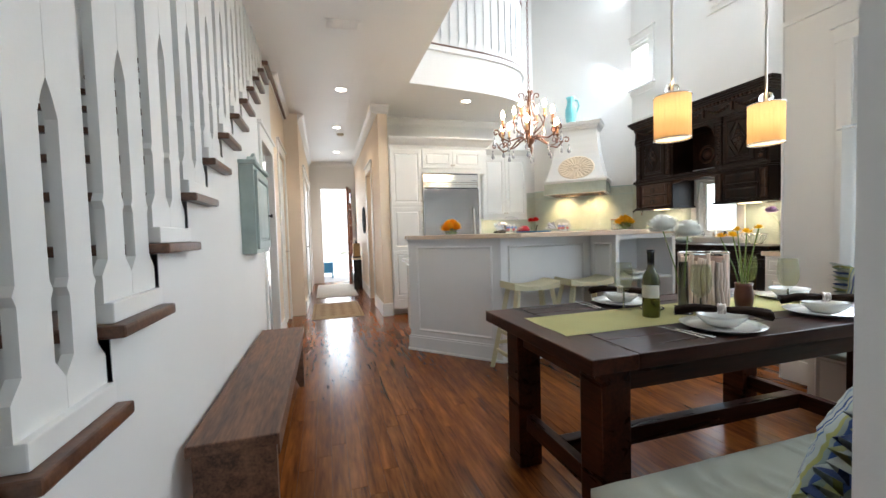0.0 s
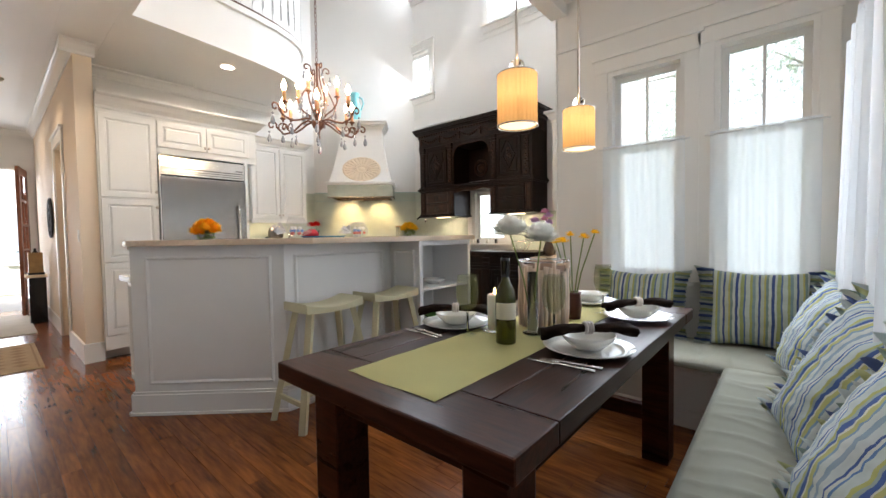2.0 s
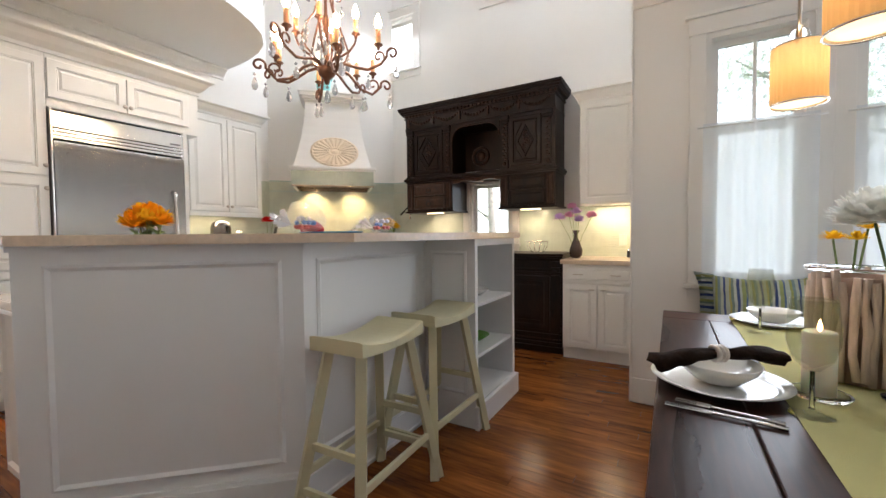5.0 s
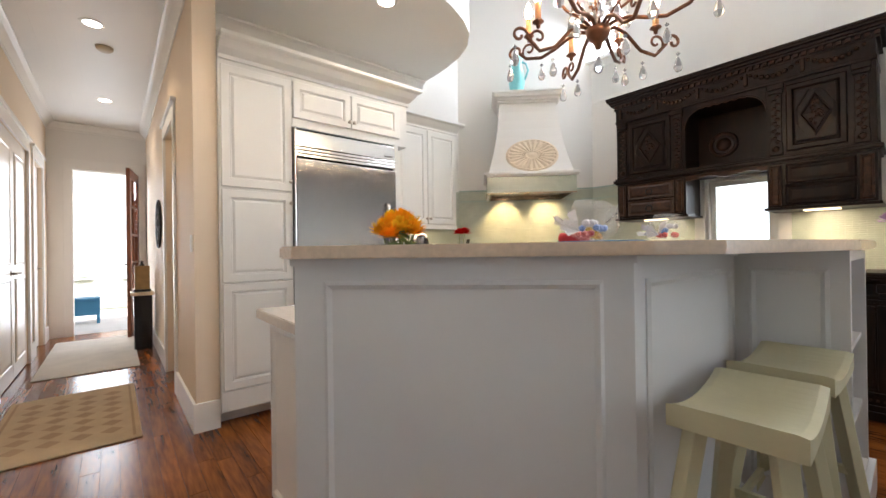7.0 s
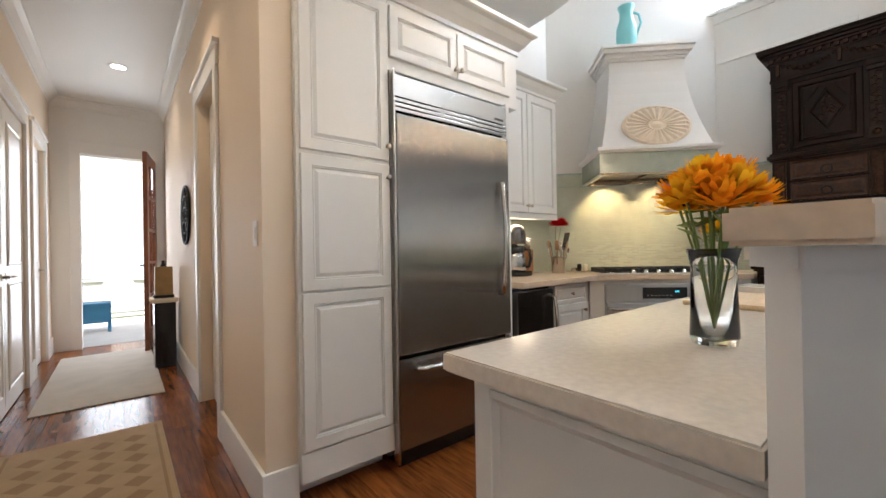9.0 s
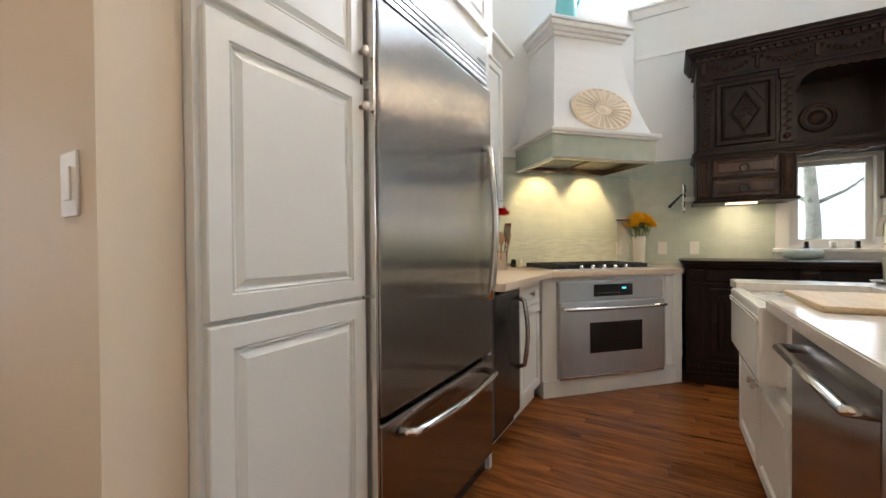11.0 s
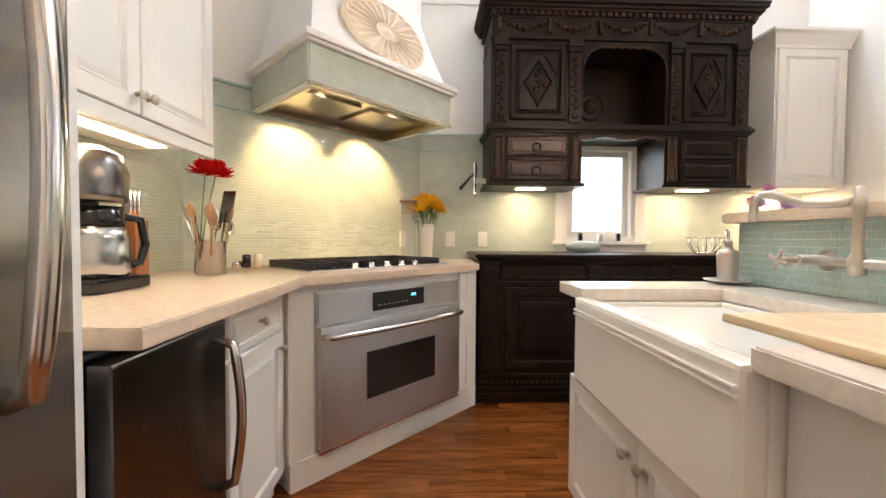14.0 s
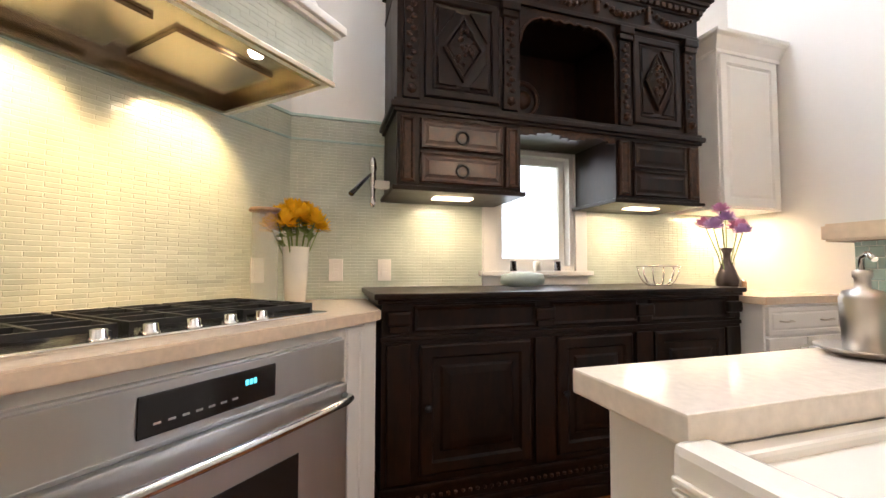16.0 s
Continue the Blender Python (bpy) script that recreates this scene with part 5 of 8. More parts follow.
for x0, x1, s in ((0.0, 0.63, 0), (1.21, 1.80, 1)):
    bm = bmesh.new()
    bx(bm, x0, x1, 0, D_, 1.455, 1.80)
    bx(bm, x0 - 0.02, x1 + 0.02, -0.02, D_, 1.435, 1.458, 0.006)
    part("drawer_box", bm, DARK, hut)
    for z0 in (1.475, 1.635):
        dwr = part("drawer", ring_panel(bmesh.new(), x0 + 0.11, x1 - 0.10, z0, z0 + 0.145, 0, ((0, 0), (0, 0.010), (0.006, 0.016), (0.016, 0.010), (0.024, 0.010), (0.04, 0.016))), DRAWERW if s == 0 else DARK, hut)
        cx = (x0 + x1) / 2
        if s == 0: part("ring_pull", tube(bmesh.new(), [(cx + 0.03 * math.cos(a), -0.022, z0 + 0.062 + 0.03 * math.sin(a)) for a in [i * math.pi / 8 for i in range(16)]], 0.006, 6, closed=True), IRON, dwr, "dark iron ring pull")
    for xx in (x0 + 0.05, x1 - 0.05):
        part("pilaster", ring_panel(bmesh.new(), xx - 0.035, xx + 0.035, 1.475, 1.78, 0, ((0, 0), (0, 0.014), (0.012, 0.02), (0.02, 0.012))), DARKC, hut)
    lt = part("under_light", B((x0 + x1) / 2 - 0.10, (x0 + x1) / 2 + 0.10, 0.10, 0.18, 1.428, 1.435), LED, hut, "lit warm under-cabinet lamp")
bm = bmesh.new()
for i in range(12):
    u = i / 12
    zt = 1.80
    zb = 1.765 - 0.012 * math.cos(4 * math.pi * u)
    bx(bm, NX0 + u * 0.58, NX0 + (u + 1 / 12) * 0.58, 0.0, 0.02, zb, zt)
tagged(part("valance", bm, DARKC, hut), kind="stuff")
# doors with diamond panels
for x0, x1 in ((0.13, 0.51), (1.33, 1.66)):
    dd = part("door", ring_panel(bmesh.new(), x0, x1, 1.885, 2.385, 0, ((0, 0), (0, 0.012), (0.006, 0.018), (0.035, 0.018), (0.042, 0.008), (0.05, 0.014), (0.07, 0.006))), DARK, hut)
    cx, cz = (x0 + x1) / 2, 2.135
    hw, hh = (x1 - x0) * 0.27, 0.165
    bm = bmesh.new()
    R = []
    for f, o in ((1.0, 0.006), (1.0, 0.022), (0.88, 0.026), (0.80, 0.016), (0.70, 0.02), (0.0, 0.03)):
        R.append([bm.verts.new((cx + hw * f * a, -o, cz + hh * f * b)) for a, b in ((1, 0), (0, 1), (-1, 0), (0, -1))] if f else [bm.verts.new((cx, -o, cz))])
    for P, Q in zip(R, R[1:]):
        for i in range(4):
            bm.faces.new(list(dict.fromkeys([P[i], P[(i + 1) % 4], Q[(i + 1) % len(Q)], Q[i % len(Q)]])))
    part("diamond", bm, DARK, dd)
    bm = bmesh.new()
    rr = random.Random(5)
    for i in range(26):
        a, r = rr.uniform(0, 6.28), rr.uniform(0, 0.75)
        px, pz = cx + hw * 0.7 * r * math.cos(a), cz + hh * 0.75 * r * math.sin(a)
        bmesh.ops.create_icosphere(bm, subdivisions=1, radius=rr.uniform(0.008, 0.016), matrix=Matrix.Translation((px, -0.026, pz)))
    tagged(part("carving", bm, DARKC, dd), kind="stuff")
    for sx in (-1, 1):
        for sz in (-1, 1):
            bm = bmesh.new()
            o = [(cx + sx * hw * 1.22, cz + sz * hh * 1.12), (cx + sx * hw * 0.35, cz + sz * hh * 1.12), (cx + sx * hw * 1.22, cz + sz * hh * 0.3)]
            v0 = [bm.verts.new((x, -0.006, z)) for x, z in o]; v1 = [bm.verts.new((x, -0.018, z)) for x, z in o]
            bm.faces.new(v1)
            for i in range(3):
                bm.faces.new((v0[i], v0[(i + 1) % 3], v1[(i + 1) % 3], v1[i]))
            part("spandrel", bm, DARK, dd)
# carved pilasters
for xx in (0.065, 0.57, 1.27, 1.73):
    bm = bmesh.new()
    bx(bm, xx - 0.04, xx + 0.04, -0.022, 0, 1.865, 1.95, 0.004)
    bx(bm, xx - 0.034, xx + 0.034, -0.016, 0, 1.95, 2.34, 0.003)
    bx(bm, xx - 0.045, xx + 0.045, -0.032, 0, 2.34, 2.37, 0.006); bx(bm, xx - 0.05, xx + 0.05, -0.04, 0, 2.37, 2.415, 0.008)
    pl = part("pilaster", bm, DARK, hut)
    bm = bmesh.new()
    for i in range(13):
        bmesh.ops.create_icosphere(bm, subdivisions=1, radius=0.014, matrix=Matrix.Translation((xx + 0.010 * (-1) ** i, -0.018, 1.965 + i * 0.029)) @ Matrix.Diagonal((1.3, 0.7, 1, 1)))
    bmesh.ops.create_icosphere(bm, subdivisions=1, radius=0.026, matrix=Matrix.Translation((xx, -0.022, 1.908)))
    tagged(part("carving", bm, DARKC, pl), kind="stuff")
# arched head of the niche and roundel
def arch_drop(q):
    """How far the niche head hangs down, q from the middle (0) to a side (1)."""
    if q < 0.62:
        return 0.042 + 0.010 * math.sin(q * 15) ** 2
    w_ = (q - 0.62) / 0.38
    return 0.052 + 0.125 * (1 - math.sqrt(max(0, 1 - w_ * w_))) + 0.022 * w_
bm = bmesh.new()
NA = 48
cols = []
for i in range(NA + 1):
    x, dz = NX0 + (NX1 - NX0) * i / NA, arch_drop(abs(2 * i / NA - 1))
    cols.append([bm.verts.new((x, y, z)) for y, z in ((-0.006, 2.424), (-0.006, 2.42 - dz), (0.022, 2.42 - dz), (0.022, 2.424))])
for P, Q in zip(cols, cols[1:]):
    for k in range(4):
        bm.faces.new((P[k], P[(k + 1) % 4], Q[(k + 1) % 4], Q[k]))
bm.faces.new(cols[0]); bm.faces.new(cols[-1][::-1])
arch = part("niche_arch", bm, DARK, hut)
part("arch_bead", tube(bmesh.new(), [(NX0 + (NX1 - NX0) * i / NA, -0.008, 2.42 - arch_drop(abs(2 * i / NA - 1)) + 0.006) for i in range(NA + 1)], 0.007, 6), DARKC, arch)
bm = bmesh.new()
tube(bm, [(NX0 + 0.20 + 0.10 * math.cos(a), D_ - 0.035, 2.10 + 0.10 * math.sin(a)) for a in [i * math.pi / 12 for i in range(24)]], 0.016, 6, closed=True)
lathe(bm, ((0, 0.03), (0.03, 0.026), (0.055, 0.012), (0.06, 0.0)), 16, m=Matrix.Translation((NX0 + 0.20, D_ - 0.03, 2.10)) @ Matrix.Rotation(radians(90), 4, "X"))
part("roundel", bm, DARKC, hut)
# frieze with swags, dentils and cornice
bm = bmesh.new()
bx(bm, -0.005, UW + 0.005, -0.02, D_, 2.42, 2.445, 0.005); bx(bm, 0.0, UW, -0.012, D_, 2.445, 2.56)
part("frieze", bm, DARK, hut)
for i in range(5):
    x0, x1 = 0.05 + i * 0.345, 0.05 + (i + 1) * 0.345
    bm = bmesh.new()
    for j in range(9):
        u = j / 8
        bmesh.ops.create_icosphere(bm, subdivisions=1, radius=0.013 + 0.009 * math.sin(math.pi * u), matrix=Matrix.Translation((x0 + 0.03 + u * 0.285, -0.018, 2.535 - 0.05 * math.sin(math.pi * u))))
    bx(bm, x0 - 0.012, x0 + 0.012, -0.035, -0.01, 2.46, 2.555, 0.006)
    tagged(part("swag", bm, DARKC, hut), kind="stuff")
bm = bmesh.new()
x = 0.0
while x < UW:
    bx(bm, x, x + 0.028, -0.035, -0.01, 2.575, 2.602)
    x += 0.046
tagged(part("dentil_band", bm, DARKC, hut), kind="stuff")
for z0, z1, e in ((2.56, 2.575, 0.02), (2.575, 2.604, 0.012), (2.604, 2.622, 0.042), (2.622, 2.645, 0.055), (2.645, 2.668, 0.072), (2.668, 2.685, 0.078)):
    part("cornice_step", B(-e, UW + e, -e, D_, z0, z1, bev=0.004), DARK, hut)
# lower part
LM = pose(4.165, 4.745, 0, 0, 0, -90)
LW, LD = 1.985, KX - 4.165
low = thing("antique_sideboard", "dark carved oak sideboard base with a black top", "cabinet", m=LM)
part("body", B(0, LW, 0, LD, 0.10, 0.94), DARK, low)
bm = bmesh.new()
bx(bm, -0.02, LW + 0.005, -0.025, LD, 0.0, 0.06, 0.006); bx(bm, -0.01, LW, -0.014, LD, 0.06, 0.10, 0.008); bx(bm, -0.01, LW, -0.012, LD, 0.16, 0.185, 0.006)
part("plinth", bm, DARK, low)
bm = bmesh.new()
bx(bm, -0.035, LW + 0.01, -0.04, LD, 0.948, 0.975, 0.008); bx(bm, -0.02, LW, -0.024, LD, 0.930, 0.949, 0.006)
part("top", bm, DARK, low)
bm = bmesh.new()
for i in range(60):
    bmesh.ops.create_icosphere(bm, subdivisions=1, radius=0.010, matrix=Matrix.Translation((0.02 + i * 0.033, -0.014, 0.135)))
tagged(part("carved_band", bm, DARKC, low), kind="stuff")
bm = bmesh.new()
bx(bm, -0.008, LW, -0.012, 0.0, 0.775, 0.795, 0.004)
part("waist_moulding", bm, DARK, low)
for x0, x1 in ((0.16, 0.68), (0.82, 1.25), (1.39, 1.86)):
    part("drawer", ring_panel(bmesh.new(), x0 - 0.03, x1 + 0.03, 0.81, 0.92, 0, ((0, 0), (0, 0.008), (0.008, 0.014), (0.02, 0.008))), DARK, low)
    dd = part("door", ring_panel(bmesh.new(), x0, x1, 0.215, 0.755, 0, ((0, 0), (0, 0.010), (0.01, 0.016), (0.05, 0.016), (0.06, 0.006), (0.09, 0.006), (0.10, 0.014), (0.13, 0.018))), DARK, low)
    knob(dd, x0 + 0.03, -0.016, 0.5, IRON)
for xx in (0.07, 0.75, 1.32, 1.92):
    bm = bmesh.new()
    bx(bm, xx - 0.05, xx + 0.05, -0.016, 0, 0.20, 0.76, 0.004)
    bx(bm, xx - 0.052, xx + 0.052, -0.034, 0, 0.84, 0.90, 0.012); bx(bm, xx - 0.04, xx + 0.04, -0.024, 0, 0.81, 0.84, 0.006)
    part("pilaster", bm, DARK, low)

# white cabinets beyond the sideboard
wu = thing("wall_cabinet", "single white wall cabinet beside the dark hutch", "cabinet", m=pose(4.35, 2.64, 0, 0, 0, -90))
part("body", B(0, 0.53, 0, 0.33, 1.45, 2.43), CAB, wu)
d = cab_door(wu, "door", 0.01, 0.50, 1.46, 2.42, 0)
part("crown", bx(crown(bmesh.new(), 0, 0.53, 0, 2.43, 0.12, 0.07), 0, 0.53, 0, 0.33, 2.43, 2.545), CAB, wu)
wb = thing("base_cabinet", "white base cabinet with drawer and two doors", "cabinet", m=pose(4.06, 2.735, 0, 0, 0, -90))
part("body", B(0, 0.63, 0, 0.62, 0.10, 0.885), CAB, wb)
part("toe_kick", B(0, 0.63, 0.03, 0.6, 0, 0.10), CAB, wb)
d = cab_door(wb, "drawer", 0.015, 0.60, 0.72, 0.87, 0, DRAWER)
bar_pull(d, 0.10, 0.18, -0.018, 0.795); bar_pull(d, 0.42, 0.50, -0.018, 0.795)
for x0, x1, kx in ((0.015, 0.305, 0.24), (0.312, 0.60, 0.34)):
    d = cab_door(wb, "door", x0, x1, 0.115, 0.705, 0)
    bar_pull(d, kx, kx + 0.04, -0.018, 0.66)
one("side_worktop", B(4.03, KX, 2.095, 2.755, 0.886, 0.928, bev=0.004), STONE, "short pale stone worktop by the pier", "worktop")

# ---- chandelier ----
CX, CY = 1.987, 3.60
ch = thing("chandelier", "aged bronze scroll chandelier with candle lamps and crystal drops", "chandelier", base=(CX, CY, 2.0))
CANDLE = mat("candle_sleeve", (0.72, 0.42, 0.20), 0.5, scale=30, vary=0.1, sub=0.3)
FLAME = glow("candle_bulb", (1.0, 0.75, 0.46), 60)
CRYSTAL = mat("crystal", (0.96, 0.96, 0.97), 0.03, bump=0, vary=0.0, trans=0.72, coat=0.6)
bm = bmesh.new()
lathe(bm, ((0, 2.045), (0.012, 2.05), (0.018, 2.075), (0.045, 2.10), (0.055, 2.135), (0.03, 2.15), (0.012, 2.17), (0.022, 2.22), (0.012, 2.27), (0.016, 2.36), (0.024, 2.40), (0.010, 2.45), (0.008, 2.60), (0.02, 2.62), (0, 2.64)), 14, at=(CX, CY, 0))
part("stem", bm, BRONZE, ch)
def polar(a, pts): return [(CX + r * math.cos(a), CY + r * math.sin(a), z) for r, z in pts]
def scroll(c, r0, a0, turns, n=14, sgn=1):
    return [(c[0] + r0 * (1 - 0.75 * i / n) * math.cos(a0 + sgn * turns * 2 * math.pi * i / n), c[1] + r0 * (1 - 0.75 * i / n) * math.sin(a0 + sgn * turns * 2 * math.pi * i / n)) for i in range(n + 1)]
def drop(a, r, z, s=1.0):
    s *= 1.3
    x, y = CX + r * math.cos(a), CY + r * math.sin(a)
    bm_ = bmesh.new()
    lathe(bm_, ((0, -0.075 * s), (0.010 * s, -0.070 * s), (0.015 * s, -0.058 * s), (0.011 * s, -0.040 * s), (0.004 * s, -0.022 * s), (0.0, -0.020 * s)), 6, at=(x, y, z), smooth=False)
    lathe(bm_, ((0, -0.018 * s), (0.008 * s, -0.010 * s), (0, 0)), 6, at=(x, y, z), smooth=False)
    part("crystal_drop", bm_, CRYSTAL, ch, "clear cut glass drop")
def candle(a, r, z):
    x, y = CX + r * math.cos(a), CY + r * math.sin(a)
    bm_ = bmesh.new()
    lathe(bm_, ((0, -0.02), (0.008, -0.015), (0.010, 0.0), (0.026, 0.010), (0.022, 0.016), (0.0, 0.016)), 10, at=(x, y, z))
    part("candle_cup", bm_, BRONZE, ch)
    bm_ = lathe(bmesh.new(), ((0, 0.016), (0.0135, 0.016), (0.0135, 0.095), (0, 0.097)), 10, at=(x, y, z))
    c = part("candle_sleeve", bm_, CANDLE, ch, "amber candle sleeve")
    bm_ = lathe(bmesh.new(), ((0.008, 0.097), (0.019, 0.118), (0.018, 0.138), (0.008, 0.166), (0, 0.182)), 10, at=(x, y, z))
    part("bulb", bm_, FLAME, c, "lit flame bulb", smooth=True)
for i in range(8):
    a = 2 * math.pi * i / 8 + 0.2
    low_ = i % 2
    dz, rr_ = (-0.035, 0.37) if low_ else (0.03, 0.43)
    main = [(0.035, 2.135), (0.08, 2.15), (0.13, 2.135 + dz * 0.3), (0.20, 2.085 + dz), (0.27, 2.065 + dz), (rr_ - 0.08, 2.085 + dz), (rr_ - 0.045, 2.12 + dz)]
    tip = scroll((rr_ - 0.01, 2.13 + dz), 0.036, math.pi * 0.9, 0.95, sgn=-1)
    part("arm", tube(bmesh.new(), polar(a, main + tip), [0.0085] * len(main) + [0.007] * len(tip), 6), BRONZE, ch)
    bw = scroll((rr_ - 0.095, 2.125 + dz), 0.036, -0.4, 0.95, sgn=1)
    part("scroll", tube(bmesh.new(), polar(a, bw), 0.006, 6), BRONZE, ch)
    candle(a, rr_ - 0.095, 2.18 + dz)
    drop(a, rr_ + 0.012, 2.09 + dz)
    drop(a, rr_ - 0.16, 2.04 + dz, 0.9)
for i in range(4):
    a = 2 * math.pi * i / 4 + 0.6
    main = [(0.03, 2.15), (0.07, 2.20), (0.13, 2.24), (0.16, 2.28), (0.17, 2.31)]
    part("arm", tube(bmesh.new(), polar(a, main), 0.007, 6), BRONZE, ch)
    candle(a, 0.17, 2.33)
    drop(a, 0.12, 2.20, 0.8)
    a2 = a + math.pi / 4
    up = [(0.05, 2.16), (0.13, 2.22), (0.155, 2.28), (0.12, 2.36), (0.075, 2.43), (0.05, 2.50), (0.05, 2.56)]
    up += scroll((0.085, 2.575), 0.034, math.pi, 0.9, sgn=-1)
    part("scroll", tube(bmesh.new(), polar(a2, up), 0.006, 6), BRONZE, ch)
    drop(a2, 0.155, 2.27, 0.8)
    drop(a2, 0.11, 2.54, 0.7)
rn = random.Random(9)
for i in range(26):
    drop(rn.uniform(0, 6.28), rn.uniform(0.05, 0.16), rn.uniform(2.20, 2.45), 0.85)
drop(0, 0.0, 2.045, 1.1)
bm = bmesh.new()
zc, k_ = 2.64, 0
while zc < ZU - 0.05:
    ang = (k_ % 2) * math.pi / 2
    tube(bm, [(CX + 0.011 * math.cos(t_) * math.cos(ang), CY + 0.011 * math.cos(t_) * math.sin(ang), zc + 0.02 + 0.022 * math.sin(t_)) for t_ in [j * math.pi / 4 for j in range(8)]], 0.003, 5, closed=True)
    zc += 0.036
    k_ += 1
tagged(part("chain", bm, BRONZE, ch), kind="stuff")
part("canopy", lathe(bmesh.new(), ((0, ZU - 0.06), (0.03, ZU - 0.055), (0.065, ZU - 0.02), (0.07, ZU - 0.001), (0, ZU - 0.001)), 16, at=(CX, CY, 0)), BRONZE, ch)

# ---- pendants ----
SHADE = sheer("pleated_shade", (0.66, 0.46, 0.23), 0.0)
for px, py in ((1.577, 1.471), (2.198, 1.466)):
    pd = thing("pendant_lamp", "drum pendant lamp with a warm glowing pleated shade", "lamp", base=(px, py, 1.61), group="pendants over the table")
    bm = bmesh.new()
    n = 60
    R = [[bm.verts.new((px + (0.079 + 0.0018 * (k % 2)) * math.cos(2 * math.pi * k / n), py + (0.079 + 0.0018 * (k % 2)) * math.sin(2 * math.pi * k / n), z)) for k in range(n)] for z in (1.625, 1.835)]
    for k in range(n):
        bm.faces.new((R[0][k], R[0][(k + 1) % n], R[1][(k + 1) % n], R[1][k]))
    part("shade", bm, SHADE, pd, "pleated amber cloth shade")
    for z in (1.627, 1.833):
        bm = tube(bmesh.new(), [(px + 0.081 * math.cos(t_), py + 0.081 * math.sin(t_), z) for t_ in [j * math.pi / 16 for j in range(32)]], 0.003, 5, closed=True)
        part("shade_ring", bm, STEELB, pd)
    part("diffuser", lathe(bmesh.new(), ((0, 1.632), (0.075, 1.632), (0.075, 1.636), (0, 1.636)), 24, at=(px, py, 0)), glow("shade_diffuser", (1.0, 0.80, 0.50), 0.7), pd, "glowing white diffuser")
    part("glass_ball", lathe(bmesh.new(), [(0.032 * math.sin(math.pi * j / 10), 1.866 - 0.032 * math.cos(math.pi * j / 10)) for j in range(11)], 14, at=(px, py, 0)), GLASS, pd, "clear glass ball")
    part("rod", tube(bmesh.new(), [(px, py, 1.83), (px, py, ZC - 0.02)], 0.006, 8), NICKEL, pd)
    part("canopy", lathe(bmesh.new(), ((0, ZC - 0.03), (0.05, ZC - 0.026), (0.055, ZC - 0.001), (0, ZC - 0.001)), 16, at=(px, py, 0)), NICKEL, pd)

# ---- recessed lights, detector, vent ----
DLM = glow("downlight_lens", (1.0, 0.90, 0.74), 9)
for x, y in ((0.2, 3.05), (0.2, 5.15), (0.2, 6.98), (0.25, 9.03), (1.92, 5.25)):
    dl = thing("recessed_light", "lit recessed ceiling light with white trim", "lamp", base=(x, y, ZC), group="recessed ceiling lights")
    part("trim_ring", lathe(bmesh.new(), ((0.062, -0.001), (0.062, -0.006), (0.085, -0.004), (0.088, -0.001)), 24, at=(x, y, ZC)), TRIM, dl)
    part("lens", lathe(bmesh.new(), ((0, -0.004), (0.062, -0.003)), 24, at=(x, y, ZC)), DLM, dl)
one("smoke_detector", lathe(bmesh.new(), ((0, -0.035), (0.04, -0.035), (0.06, -0.02), (0.065, -0.001), (0, -0.001)), 20, at=(0.27, 7.42, ZC)), mat("beige_plastic", (0.55, 0.47, 0.36), 0.5), "round beige smoke detector on the hall ceiling", "detector")
vt = thing("ceiling_vent", "white slatted ceiling vent", "vent", base=(0.15, 3.55, ZC))
part("frame", B(0.0, 0.30, 3.47, 3.63, ZC - 0.008, ZC - 0.001, bev=0.002), TRIM, vt)
for i in range(6):
    part("slat", B(0.02, 0.28, 3.485 + i * 0.022, 3.497 + i * 0.022, ZC - 0.014, ZC - 0.008), TRIM, vt)

# ---- curtains ----
ROD = mat("rod_white", (0.75, 0.75, 0.74), 0.4, bump=0)
def curtain(m, w, z0, z1, seed, label, depth=0.018):
    t = thing("curtain", label, "curtain", m=m, group="half curtains")
    rn_ = random.Random(seed)
    bm_ = bmesh.new()
    n = int(w / 0.008)
    ph = rn_.uniform(0, 6)
    cols = []
    for i in range(n + 1):
        x = -w / 2 + w * i / n
        col = []
        for j in range(7):
            v = j / 6
            d = depth * (0.35 + 0.65 * (1 - v)) * (math.sin(x * 75 + ph + 2.2 * math.sin(x * 13)) + 0.5 * math.sin(x * 33 + ph))
            col.append(bm_.verts.new((x, -0.066 + d, z0 + (z1 - z0) * v)))
        cols.append(col)
    for P, Q in zip(cols, cols[1:]):
        for j in range(6):
            bm_.faces.new((P[j], Q[j], Q[j + 1], P[j + 1]))
    part("cloth", bm_, CURT, t, "gathered white voile", smooth=True)
    part("rod", tube(bmesh.new(), [(-w / 2 - 0.03, -0.066, z1 - 0.02), (w / 2 + 0.03, -0.066, z1 - 0.02)], 0.006, 8), ROD, t)
    return t
curtain(pose(WX - 0.004, 0.75, 0, 0, 0, -90), 0.53, 0.86, 1.83, 1, "white voile half curtain on a rod in the nook window")
curtain(pose(WX - 0.004, 1.425, 0, 0, 0, -90), 0.54, 0.86, 1.83, 2, "white voile half curtain on a rod in the nook window")
curtain(pose(1.375, NY + 0.004, 0, 0, 0, 180), 0.82, 0.80, 2.05, 3, "gathered white voile curtain behind the long bench", 0.03)
curtain(pose(2.475, NY + 0.004, 0, 0, 0, 180), 0.82, 0.80, 2.05, 4, "gathered white voile curtain behind the long bench", 0.03)

